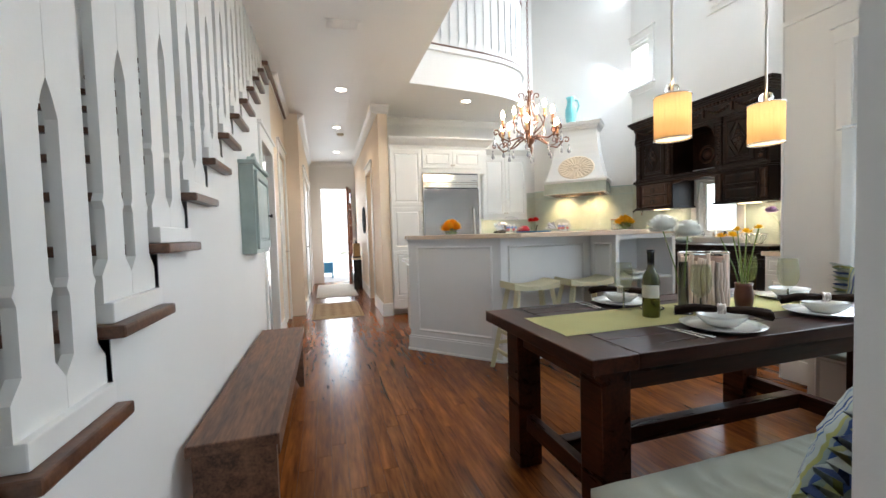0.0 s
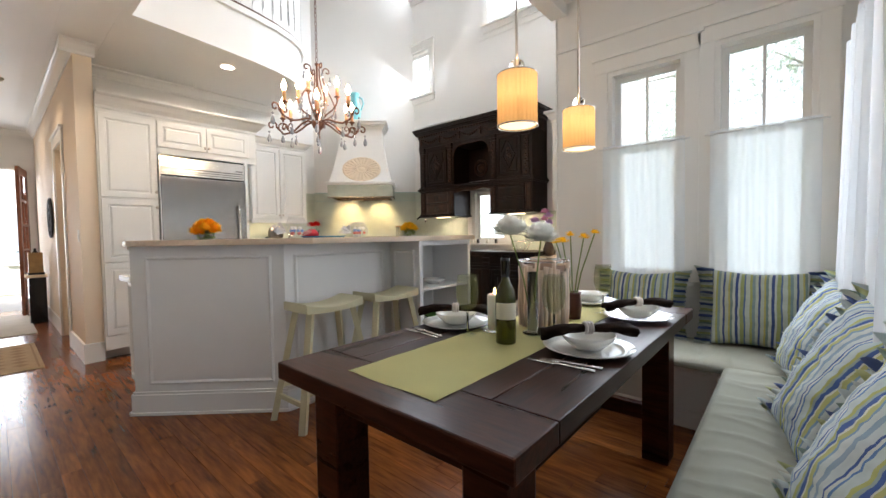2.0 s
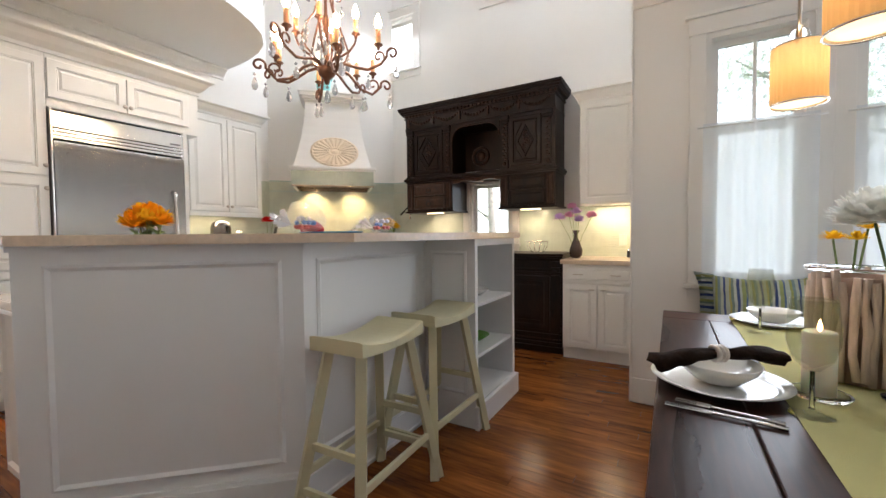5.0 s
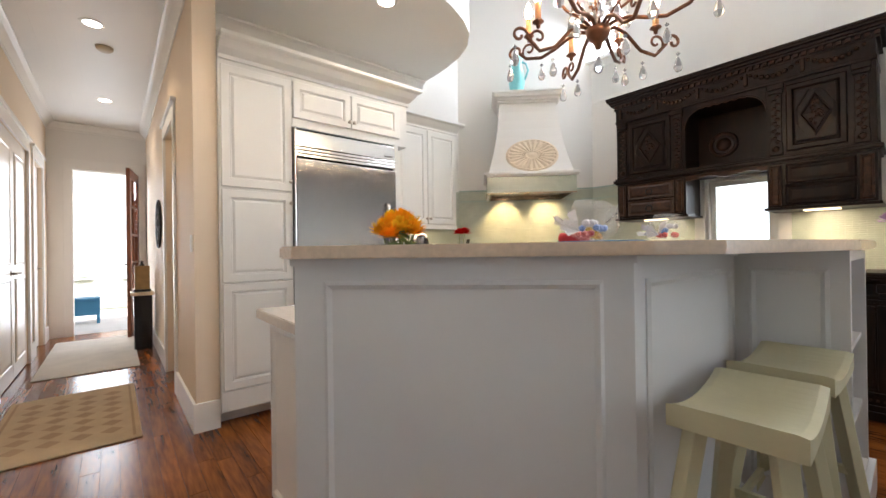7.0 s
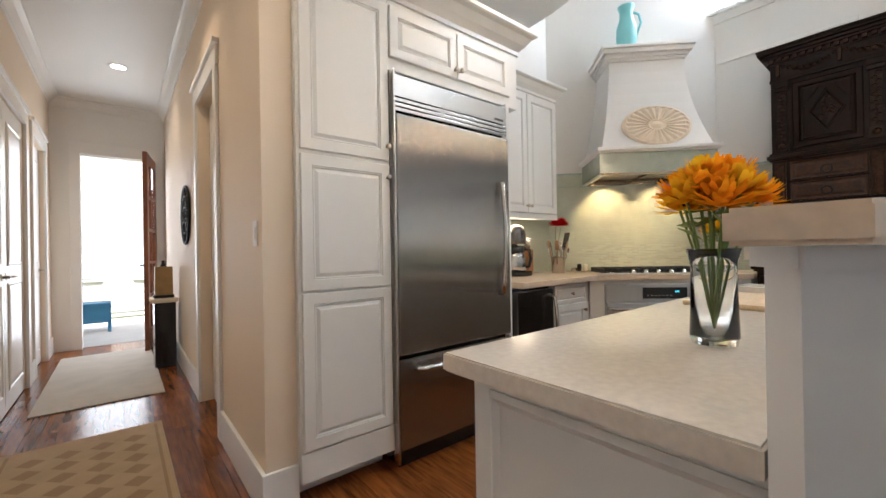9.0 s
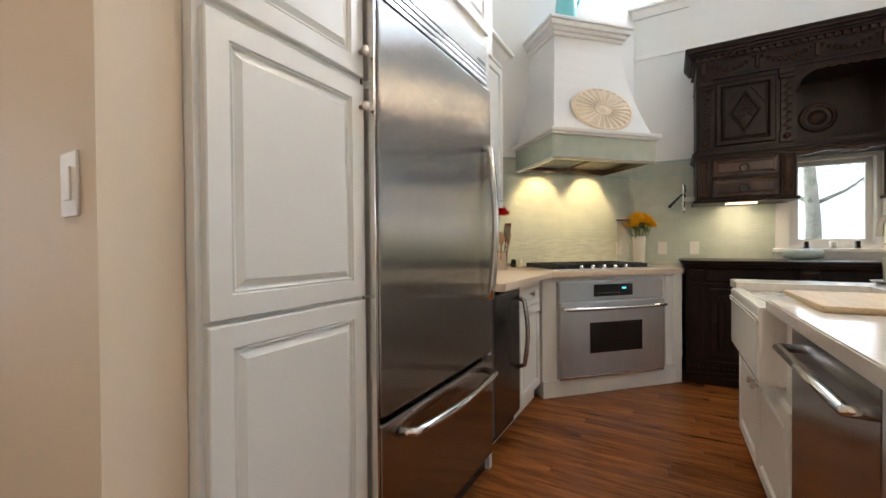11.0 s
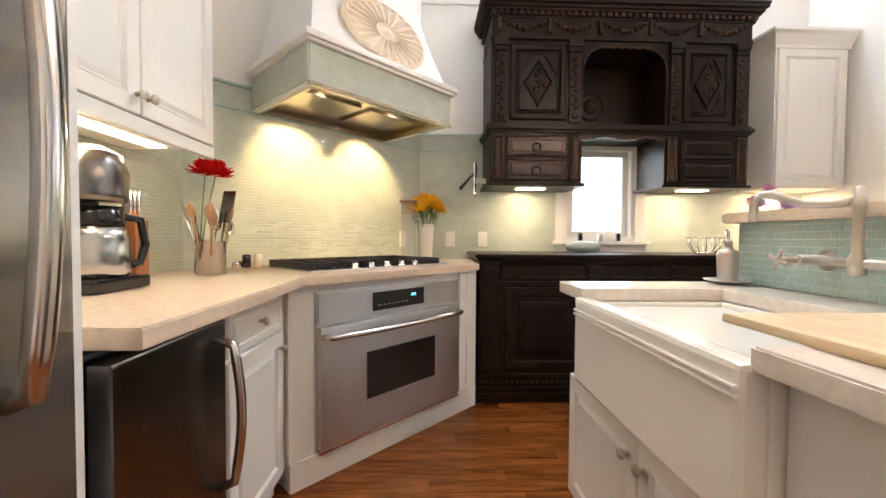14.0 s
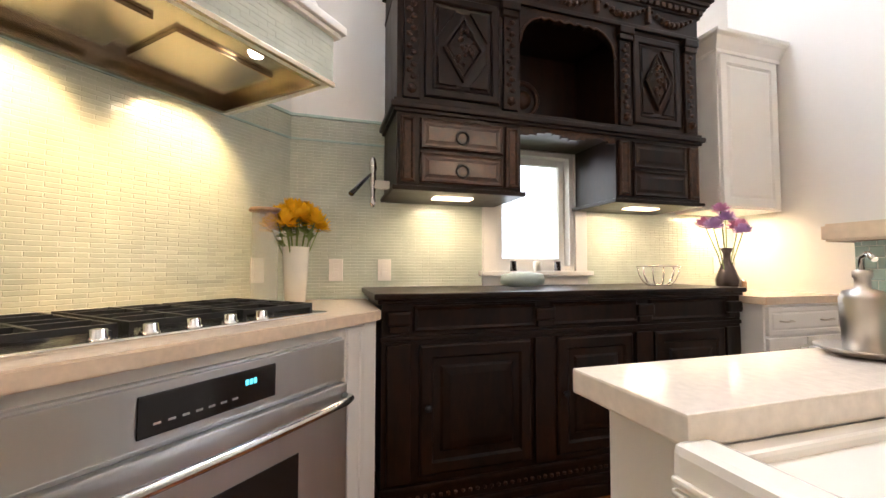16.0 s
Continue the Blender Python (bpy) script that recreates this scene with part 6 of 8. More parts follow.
# ---- pillows ----
P_B = stripes("pillow_stripe_blue", ((0.12, (0.50, 0.57, 0.57)), (0.04, (0.05, 0.10, 0.30)), (0.05, (0.56, 0.60, 0.58)), (0.04, (0.10, 0.20, 0.42)), (0.16, (0.48, 0.56, 0.55)), (0.07, (0.40, 0.42, 0.14)), (0.05, (0.30, 0.38, 0.36)), (0.08, (0.05, 0.11, 0.33)), (0.04, (0.60, 0.62, 0.50)), (0.10, (0.44, 0.45, 0.17)), (0.05, (0.20, 0.32, 0.45)), (0.12, (0.52, 0.58, 0.56)), (0.08, (0.26, 0.36, 0.46))), 0.155)
P_G = stripes("pillow_stripe_green", ((0.08, (0.44, 0.48, 0.40)), (0.06, (0.05, 0.08, 0.22)), (0.10, (0.42, 0.45, 0.36)), (0.05, (0.40, 0.36, 0.12)), (0.07, (0.17, 0.24, 0.22)), (0.08, (0.50, 0.54, 0.48)), (0.08, (0.04, 0.07, 0.20)), (0.06, (0.46, 0.50, 0.46)), (0.10, (0.30, 0.34, 0.14)), (0.05, (0.10, 0.16, 0.30)), (0.12, (0.45, 0.50, 0.44)), (0.07, (0.34, 0.36, 0.13)), (0.08, (0.20, 0.28, 0.30))), 0.17)
P_R = stripes("ruffle_stripe", ((0.25, (0.48, 0.54, 0.52)), (0.22, (0.05, 0.09, 0.24)), (0.20, (0.50, 0.54, 0.48)), (0.15, (0.22, 0.30, 0.24)), (0.18, (0.40, 0.42, 0.18))), 0.075, 2)
def pillow(m, s, material, label, seed):
    """A plump square pillow, local x across and z up, with a gathered ruffle on its two sides."""
    t = thing("striped_pillow", label, "pillow", m=m, group="bench pillows")
    bm_ = bmesh.new()
    n = 30
    def P(u, v, sg):
        x = u * s * (1 - 0.05 * (1 - abs(v)))
        z = v * s * (1 - 0.10 * (1 - abs(u) ** 1.5))
        b = max(0, (1 - u * u) * (1 - v * v)) ** 0.45
        d = 0.085 * b + (0.010 * noise.noise((u * 3 + seed, v * 3, sg)) + 0.006 * noise.noise((u * 7, v * 13 + seed, sg))) * min(1, b * 2)
        return (x, sg * d if b > 0 else 0, z + s)
    for sg in (-1, 1):
        G = [[bm_.verts.new(P(-1 + 2 * i / n, -1 + 2 * j / n, sg)) for j in range(n + 1)] for i in range(n + 1)]
        for i in range(n):
            for j in range(n):
                bm_.faces.new((G[i][j], G[i + 1][j], G[i + 1][j + 1], G[i][j + 1]))
    bmesh.ops.remove_doubles(bm_, verts=bm_.verts[:], dist=0.002)
    part("cover", bm_, material, t, smooth=True)
    for sx in (-1, 1):
        bm_ = bmesh.new()
        rows__ = []
        for j in range(61):
            v = -1.06 + 2.12 * j / 60
            w = 0.016 * math.sin(j * 1.9) + 0.006 * math.sin(j * 0.7 + seed)
            flare = 1 + 0.55 * abs(v) ** 4
            rows__.append((bm_.verts.new((sx * s * 0.955, 0, s + v * s * 0.97)), bm_.verts.new((sx * (s + 0.022 * flare), w, s + v * s * 1.0)), bm_.verts.new((sx * (s + 0.062 * flare), w * 1.9 + 0.004, s + v * s * 1.05))))
        for A, C in zip(rows__, rows__[1:]):
            for q in range(2):
                bm_.faces.new((A[q], A[q + 1], C[q + 1], C[q]))
        bmesh.ops.solidify(bm_, geom=bm_.faces[:], thickness=0.003)
        part("ruffle", bm_, P_R, t, smooth=True)
    return t
def lean(x, y, z, yaw, back):
    return pose(x, y, z, 0, 0, yaw) @ pose(0, 0, 0, -back, 0, 0)
pillow(lean(3.12, 0.76, 0.475, -90, 12), 0.235, P_G, "striped green and navy pillow with ruffled sides by the window", 1)
pillow(lean(3.12, 1.42, 0.475, -90, 12), 0.22, P_G, "striped green and navy pillow with ruffled sides by the window", 2)
pillow(lean(2.52, 0.62, 0.485, 194, 24) @ pose(0, 0, 0, 0, 6, 0), 0.245, P_B, "striped blue pillow with ruffles in the bench corner", 3)
pillow(lean(1.74, 0.61, 0.485, 198, 25) @ pose(0, 0, 0, 0, 10, 0), 0.25, P_B, "striped blue pillow with ruffles leaning on the bench", 4)
pillow(lean(1.15, 0.585, 0.485, 192, 22) @ pose(0, 0, 0, 0, 8, 0), 0.25, P_B, "striped blue pillow with ruffles leaning on the bench", 5)

# ---- tableware ----
TZ = 0.7806
CHINA = mat("white_china", (0.80, 0.79, 0.74), 0.15, scale=30, vary=0.05, bump=0, coat=0.5)
GREENP = mat("green_leaf_glaze", (0.20, 0.26, 0.08), 0.3, scale=40, vary=0.4, bump=0)
NAPK = mat("brown_napkin", (0.020, 0.010, 0.006), 0.9, scale=20, vary=0.3, bump=0.4, fine=90)
NAPK.node_tree.nodes["Principled BSDF"].inputs["Specular IOR Level"].default_value = 0.1
RINGM = mat("pewter_ring", (0.62, 0.55, 0.50), 0.35, 0.7, scale=60, vary=0.3, bump=0.2)
def setting(x, y, yaw, napkin):
    pl = thing("dinner_plate", "white china plate with green leaf rim", "plate", base=(x, y, TZ), group="place settings")
    part("plate", lathe(bmesh.new(), ((0, 0.004), (0.098, 0.004), (0.104, 0.002), (0.116, 0.006), (0.148, 0.018), (0.151, 0.021), (0.116, 0.010), (0.102, 0.007), (0, 0.007)), 36, at=(x, y, TZ)), CHINA, pl)
    bm_ = bmesh.new()
    rn_ = random.Random(int(x * 100))
    for i in range(9):
        a = rn_.uniform(-0.5, 1.2) + yaw
        r = rn_.uniform(0.118, 0.144)
        c = Vector((x + r * math.cos(a), y + r * math.sin(a), TZ + 0.0130 + (r - 0.116) * 0.34))
        s = rn_.uniform(0.006, 0.012)
        q = Euler((0.0, 0.0, rn_.uniform(0, 6))).to_matrix()
        bm_.faces.new([bm_.verts.new(c + q @ Vector(p) * s) for p in ((-1, 0, 0), (0, -0.5, 0), (1, 0, 0), (0, 0.5, 0))])
    tagged(part("leaf_pattern", bm_, GREENP, pl), kind="stuff")
    bw = thing("bowl", "white china bowl on the plate", "bowl", base=(x, y, TZ + 0.0075), group="place settings")
    part("bowl", lathe(bmesh.new(), ((0, 0.003), (0.042, 0.003), (0.054, 0.008), (0.082, 0.034), (0.092, 0.052), (0.089, 0.052), (0.076, 0.032), (0.048, 0.010), (0, 0.009)), 30, at=(x, y, TZ + 0.0075)), CHINA, bw)
    if napkin:
        nk = thing("napkin", "dark brown cloth napkin in a pewter ring", "napkin", m=pose(x, y, TZ + 0.080, 0, 0, math.degrees(yaw)), group="place settings")
        bm_ = bmesh.new()
        R = []
        for i in range(21):
            u = -1 + 2 * i / 20
            w, h = 0.011 + 0.026 * abs(u) ** 0.8, 0.009 + 0.010 * abs(u) ** 0.6
            R.append([bm_.verts.new((u * 0.165 + 0.003 * math.sin(k * 2.1), w * math.cos(k * math.pi / 6) * (1 + 0.25 * math.sin(k * 2.4 + i)), h * math.sin(k * math.pi / 6) * (1 + 0.3 * math.sin(k * 1.7 + i * 0.6)) - 0.014 * u * u)) for k in range(12)])
        for A, C in zip(R, R[1:]):
            for k in range(12):
                bm_.faces.new((A[k], A[(k + 1) % 12], C[(k + 1) % 12], C[k]))
        bm_.faces.new(R[0][::-1]); bm_.faces.new(R[-1])
        part("cloth", bm_, NAPK, nk, smooth=True)
        bm_ = bmesh.new()
        for q in (-0.010, 0, 0.010):
            tube(bm_, [(q, 0.0175 * math.cos(t_), 0.017 * math.sin(t_)) for t_ in [j * math.pi / 8 for j in range(16)]], 0.006, 6, closed=True)
        part("napkin_ring", bm_, RINGM, nk, "pewter napkin ring")
def fork(x, y, yaw, nm, kind):
    t = thing(nm, "polished steel " + nm + " beside the plate", "cutlery", m=pose(x, y, TZ + 0.004, 0, 0, yaw), group="place settings")
    bm_ = bmesh.new()
    tube(bm_, [(-0.095, 0, 0), (-0.06, 0, 0.001), (0.0, 0, 0.002), (0.03, 0, 0.002)], [0.005, 0.004, 0.0028, 0.004], 8)
    if kind == 0:
        bx(bm_, 0.028, 0.055, -0.011, 0.011, 0.0, 0.004, 0.001)
        for k in range(4):
            bx(bm_, 0.055, 0.095, -0.011 + k * 0.0064, -0.008 + k * 0.0064, 0.0005, 0.003)
    else:
        bx(bm_, 0.028, 0.115, -0.009, 0.009, 0.0, 0.003, 0.001)
    part("body", bm_, STEELB, t)
setting(1.506, 1.753, -0.95, True)
setting(1.482, 1.147, -0.80, True)
setting(2.121, 1.156, -0.65, True)
setting(2.412, 1.486, 0.3, False)
fork(1.301, 1.133, 97, "fork", 0); fork(1.272, 1.142, 93, "knife", 1)
fork(1.32, 1.753, 80, "fork", 0); fork(1.291, 1.753, 84, "knife", 1)
OLIVE = mat("olive_glass", (0.36, 0.38, 0.10), 0.03, bump=0, alpha=0.14)
def wineglass(x, y):
    t = thing("wine_glass", "tall wine glass with green-tinted bowl on the table", "glass", base=(x, y, TZ), group="wine glasses")
    part("foot", lathe(bmesh.new(), ((0, 0.001), (0.038, 0.001), (0.038, 0.003), (0.009, 0.009), (0.0045, 0.018), (0.004, 0.094), (0, 0.095)), 20, at=(x, y, TZ)), GLASS, t)
    part("bowl", lathe(bmesh.new(), ((0, 0.092), (0.014, 0.097), (0.035, 0.120), (0.045, 0.156), (0.044, 0.198), (0.038, 0.246), (0.0369, 0.246), (0.0428, 0.198), (0.0438, 0.156), (0.0338, 0.122), (0, 0.099)), 24, at=(x, y, TZ)), OLIVE, t, "green-tinted glass bowl")
for x, y in ((1.393, 1.6), (1.563, 1.309), (2.145, 1.323), (2.202, 1.562)):
    wineglass(x, y)
wb_ = thing("wine_bottle", "green glass wine bottle with a cream label", "bottle", base=(1.39, 1.419, TZ + 0.003))
part("glass_body", lathe(bmesh.new(), ((0, 0), (0.036, 0), (0.038, 0.004), (0.038, 0.165), (0.034, 0.195), (0.018, 0.225), (0.0145, 0.24), (0.0145, 0.30), (0.0165, 0.302), (0.0165, 0.312), (0, 0.312)), 24, at=(1.39, 1.419, TZ + 0.003)), mat("bottle_green", (0.10, 0.115, 0.006), 0.05, scale=8, vary=0.2, bump=0, trans=0.8, coat=0.3), wb_)
part("capsule", lathe(bmesh.new(), ((0.0155, 0.245), (0.0155, 0.300), (0.0172, 0.301), (0.0172, 0.314), (0, 0.315)), 20, at=(1.39, 1.419, TZ + 0.003)), BLACK, wb_, "black foil capsule")
bm = bmesh.new()
for k in range(14):
    a0, a1 = math.radians(150 + k * 10), math.radians(160 + k * 10)
    bm.faces.new([bm.verts.new((1.39 + 0.0386 * math.cos(a), 1.419 + 0.0386 * math.sin(a), TZ + z)) for a, z in ((a0, 0.095), (a1, 0.095), (a1, 0.155), (a0, 0.155))])
part("label", bm, mat("label_paper", (0.72, 0.68, 0.56), 0.6, bump=0), wb_, "plain cream paper label")
cd = thing("pillar_candle", "lit cream pillar candle on a glass dish", "candle", base=(1.527, 1.557, TZ + 0.003))
part("wax", lathe(bmesh.new(), ((0, 0.008), (0.031, 0.008), (0.032, 0.15), (0.028, 0.155), (0.02, 0.148), (0, 0.146)), 20, at=(1.527, 1.557, TZ)), mat("cream_wax", (0.88, 0.82, 0.70), 0.5, scale=10, vary=0.05, sub=0.2, bump=0.05), cd)
part("dish", lathe(bmesh.new(), ((0, 0.003), (0.055, 0.003), (0.06, 0.010), (0.057, 0.011), (0.05, 0.006), (0, 0.006)), 24, at=(1.527, 1.557, TZ)), GLASS, cd)
part("flame", lathe(bmesh.new(), ((0, 0.152), (0.005, 0.160), (0.004, 0.170), (0, 0.184)), 8, at=(1.527, 1.557, TZ)), glow("flame", (1.0, 0.65, 0.25), 12), cd, smooth=True)
# bark-ribbed hurricane and flowers
# bark colour warmed as if by candlelight from within
BARKV = mat("candlelit_bark", (0.68, 0.53, 0.42), 0.6, scale=40, vary=0.35, bump=0.5, fine=120, stretch=(1, 1, 0.2), rand=0.35)
hv = thing("bark_vase", "wide birch bark hurricane vase with glass rim", "vase", base=(1.725, 1.433, TZ + 0.003))
VX, VY = 1.725, 1.433
# brown core, added to darken the gaps between the sticks
part("body", lathe(bmesh.new(), ((0, 0.004), (0.088, 0.004), (0.090, 0.27), (0.086, 0.27), (0.084, 0.012), (0, 0.012)), 32, at=(VX, VY, TZ)), mat("vase_core", (0.40, 0.26, 0.19), 0.6, scale=30, vary=0.3), hv)
rn = random.Random(2)
for k in range(34):
    a0, r0 = 2 * math.pi * (k + rn.uniform(-0.25, 0.25)) / 34, rn.uniform(0.094, 0.101)
    h0, z0 = rn.uniform(0.235, 0.29), rn.uniform(0.003, 0.02)
    pts = [(VX + (r0 + rn.uniform(-0.003, 0.004)) * math.cos(a0 + da), VY + (r0 + rn.uniform(-0.003, 0.004)) * math.sin(a0 + da), TZ + z0 + (h0 - z0) * q / 4) for q, da in enumerate([rn.uniform(-0.05, 0.05) for _ in range(5)])]
    part("stick", tube(bmesh.new(), pts, [rn.uniform(0.007, 0.012) for _ in range(5)], 6), BARKV, hv)
part("rim", lathe(bmesh.new(), ((0.101, 0.285), (0.108, 0.285), (0.109, 0.293), (0.101, 0.293)), 40, at=(1.725, 1.433, TZ)), GLASS, hv)
STEM = mat("flower_stem", (0.16, 0.24, 0.06), 0.6, bump=0)
def bloom(bm_, c, r, n, seed, flat=0.55):
    """A many-petalled head: small curved petals all round a centre."""
    rn_ = random.Random(seed)
    c = Vector(c)
    for i in range(n):
        a, e = rn_.uniform(0, 6.283), rn_.uniform(-0.35, 1.45)
        d = Vector((math.cos(a) * math.cos(e), math.sin(a) * math.cos(e), math.sin(e) * flat + 0.05))
        s = Vector((-math.sin(a), math.cos(a), 0)) * r * 0.13
        L_ = r * rn_.uniform(0.85, 1.1)
        b = c + d * r * 0.2
        m_ = c + d * L_ * 0.7 + Vector((0, 0, r * 0.05))
        t_ = c + d * L_ + Vector((0, 0, r * 0.12))
        v = [bm_.verts.new(p) for p in (b - s * 0.5, b + s * 0.5, m_ + s, t_ + s * 0.3, t_ - s * 0.3, m_ - s)]
        bm_.faces.new((v[0], v[1], v[2], v[5])); bm_.faces.new((v[5], v[2], v[3], v[4]))
    return bm_
def bouquet(name, label, base, heads, petal, vase, vase_mat, n=90, leaves=0, flat=0.55):
    """A vase with stems and flower heads: heads as (dx, dy, dz, radius)."""
    t = thing(name, label, "flowers", base=base)
    b = Vector(base)
    part("vase", lathe(bmesh.new(), vase, 20, at=base), vase_mat, t)
    for i, (dx, dy, dz, r) in enumerate(heads):
        bm_ = tube(bmesh.new(), [b + Vector((0, 0, 0.02)), b + Vector((dx * 0.4, dy * 0.4, dz * 0.55)), b + Vector((dx, dy, dz))], 0.003, 5)
        part("stem", bm_, STEM, t)
        part("flower_head", bloom(bmesh.new(), b + Vector((dx, dy, dz)), r, n, i, flat), petal[i % len(petal)], t)
    if leaves:
        bm_ = bmesh.new()
        rn_ = random.Random(4)
        for i in range(leaves):
            h_ = heads[i % len(heads)]
            c = b + Vector((h_[0] * 0.8 + rn_.uniform(-0.03, 0.03), h_[1] * 0.8 + rn_.uniform(-0.03, 0.03), h_[2] - rn_.uniform(0.03, 0.07)))
            q = Euler((rn_.uniform(-1, 1), rn_.uniform(-1, 1), rn_.uniform(0, 6))).to_matrix()
            bm_.faces.new([bm_.verts.new(c + q @ Vector(p) * 0.035) for p in ((-1, 0, 0), (0, -0.4, 0.15), (1, 0, 0), (0, 0.4, 0.15))])
        part("leaves", bm_, STEM, t)
    return t
WHITE_P, YEL_P, ORA_P, RED_P, PUR_P, PIN_P = sheer("white_petal", (0.92, 0.92, 0.88), 0.0), sheer("yellow_petal", (0.85, 0.52, 0.02), 0.0), sheer("orange_petal", (0.88, 0.38, 0.01), 0.0), sheer("red_petal", (0.75, 0.02, 0.02), 0.0), sheer("purple_petal", (0.74, 0.52, 0.82), 0.0), sheer("magenta_petal", (0.78, 0.40, 0.62), 0.0)
TUBEV = ((0, 0.002), (0.04, 0.002), (0.042, 0.008), (0.022, 0.012), (0.020, 0.25), (0.018, 0.25), (0.018, 0.015), (0, 0.012))
bouquet("white_flowers", "two white chrysanthemums in a slim glass vase", (1.563, 1.4, TZ + 0.003), ((-0.045, 0.075, 0.405, 0.078), (-0.035, -0.055, 0.378, 0.074)), (WHITE_P,), TUBEV, GLASS, 420, 0, 0.75)
BROWNV = mat("brown_ceramic", (0.10, 0.03, 0.015), 0.35, scale=12, vary=0.2)
bouquet("yellow_flowers", "small yellow flowers in a brown ceramic pot", (1.945, 1.395, TZ + 0.003), ((-0.12, -0.10, 0.38, 0.032), (-0.07, -0.02, 0.39, 0.03), (-0.10, -0.14, 0.40, 0.026), (-0.02, 0.04, 0.36, 0.038), (-0.13, 0.02, 0.36, 0.034)), (YEL_P,), ((0, 0.0), (0.035, 0.0), (0.042, 0.06), (0.036, 0.11), (0.040, 0.125), (0.034, 0.125), (0, 0.02)), BROWNV, 50)
MILK = mat("milk_glass", (0.75, 0.72, 0.64), 0.15, bump=0)
bouquet("marigolds", "orange marigolds in a glass vase on the sink worktop", (1.31, 4.20, 0.9145), tuple((0.085 * math.cos(i * 2.4) * math.sqrt((i + 0.5) / 13), 0.085 * math.sin(i * 2.4) * math.sqrt((i + 0.5) / 13), 0.375 - 0.07 * (i / 13), 0.066) for i in range(13)), (ORA_P, YEL_P), ((0, 0.002), (0.045, 0.002), (0.05, 0.02), (0.045, 0.18), (0.055, 0.22), (0.052, 0.22), (0.04, 0.18), (0.045, 0.02), (0, 0.012)), GLASS, 110, 14, 0.8)
bouquet("cooktop_flowers", "yellow flowers in a tall white vase beside the cooktop", (4.47, 5.10, 0.9145), tuple((0.115 * math.cos(i * 2.4) * math.sqrt((i + 0.5) / 12), 0.115 * math.sin(i * 2.4) * math.sqrt((i + 0.5) / 12), 0.415 - 0.08 * (i / 12), 0.066) for i in range(12)), (YEL_P,), ((0, 0.002), (0.042, 0.002), (0.045, 0.01), (0.052, 0.12), (0.060, 0.26), (0.057, 0.26), (0.042, 0.015), (0, 0.012)), MILK, 110, 30, 0.9)
bouquet("purple_daisies", "purple daisies in a small dark bronze vase", (4.30, 2.665, 0.9285), ((0.0, 0.0, 0.44, 0.065), (0.07, 0.08, 0.41, 0.062), (-0.04, 0.15, 0.385, 0.068), (0.03, -0.14, 0.40, 0.068), (-0.07, -0.04, 0.36, 0.062), (0.0, 0.04, 0.49, 0.06)), (PUR_P, PIN_P), ((0, 0.0), (0.04, 0.0), (0.058, 0.03), (0.063, 0.08), (0.042, 0.14), (0.019, 0.20), (0.019, 0.235), (0.034, 0.27), (0.030, 0.27), (0, 0.2)), mat("bronze_glaze", (0.10, 0.075, 0.068), 0.25, 0.5, scale=14, vary=0.3), 130, 0, 0.7)

# ---- worktop things ----
cr = thing("utensil_crock", "steel crock of cooking utensils", "utensil holder", base=(3.31, 6.0, 0.9145))
part("crock", lathe(bmesh.new(), ((0, 0.001), (0.056, 0.001), (0.057, 0.004), (0.057, 0.140), (0.060, 0.143), (0.054, 0.143), (0.053, 0.006), (0, 0.005)), 28, at=(3.31, 6.0, 0.9145)), mat("crock_steel", (0.42, 0.39, 0.36), 0.22, 1.0, scale=4, vary=0.06, bump=0), cr)
WOODU = wood("utensil_wood", (0.18, 0.09, 0.04), (0.42, 0.26, 0.14), 0.5, (20, 20, 3))
UT = ((-0.035, 0.01, -0.10, 0.02, 0.25, 0), (-0.02, -0.02, -0.06, -0.03, 0.25, 0), (0.0, 0.02, -0.03, 0.05, 0.24, 0), (0.02, -0.01, 0.09, -0.02, 0.27, 1), (0.03, 0.02, 0.12, 0.04, 0.20, 2), (0.01, -0.03, 0.03, -0.07, 0.24, 0), (-0.03, -0.01, -0.08, -0.05, 0.22, 0), (-0.01, 0.03, -0.055, 0.07, 0.25, 2), (0.025, 0.0, 0.06, 0.02, 0.23, 2), (0.035, -0.02, 0.13, -0.01, 0.18, 2))
for i, (x0, y0, x1, y1, h, kd) in enumerate(UT):
    c0, c1 = Vector((3.31 + x0, 6.0 + y0, 0.93)), Vector((3.31 + x1, 6.0 + y1, 0.915 + h))
    bm = tube(bmesh.new(), [c0, c1], 0.005, 6)
    d = (c1 - c0).normalized()
    rot = d.to_track_quat("Z", "Y").to_matrix().to_4x4()
    if kd == 0:
        bmesh.ops.create_uvsphere(bm, u_segments=10, v_segments=6, radius=0.022, matrix=Matrix.Translation(c1 + d * 0.015) @ rot @ Matrix.Diagonal((0.9, 0.3, 1.5, 1)))
    elif kd == 1:
        bx(bm, -0.030, 0.030, -0.002, 0.002, -0.05, 0.10, 0.0015, m=Matrix.Translation(c1) @ rot)
    else:
        bmesh.ops.create_uvsphere(bm, u_segments=10, v_segments=6, radius=0.028, matrix=Matrix.Translation(c1 + d * 0.02) @ rot @ Matrix.Diagonal((0.8, 0.25, 1.4, 1)))
    part("utensil", bm, (WOODU if i in (0, 1, 5, 6) else DSTEEL, DSTEEL, STEELB)[kd], cr)
bouquet("red_gerberas", "two red gerbera flowers standing in a slim vase", (3.40, 6.10, 0.9145), ((-0.055, -0.06, 0.435, 0.075), (0.03, -0.06, 0.44, 0.085)), (RED_P,), ((0, 0.0), (0.02, 0.0), (0.018, 0.15), (0.015, 0.15), (0, 0.01)), GLASS, 150, 0, 0.6)
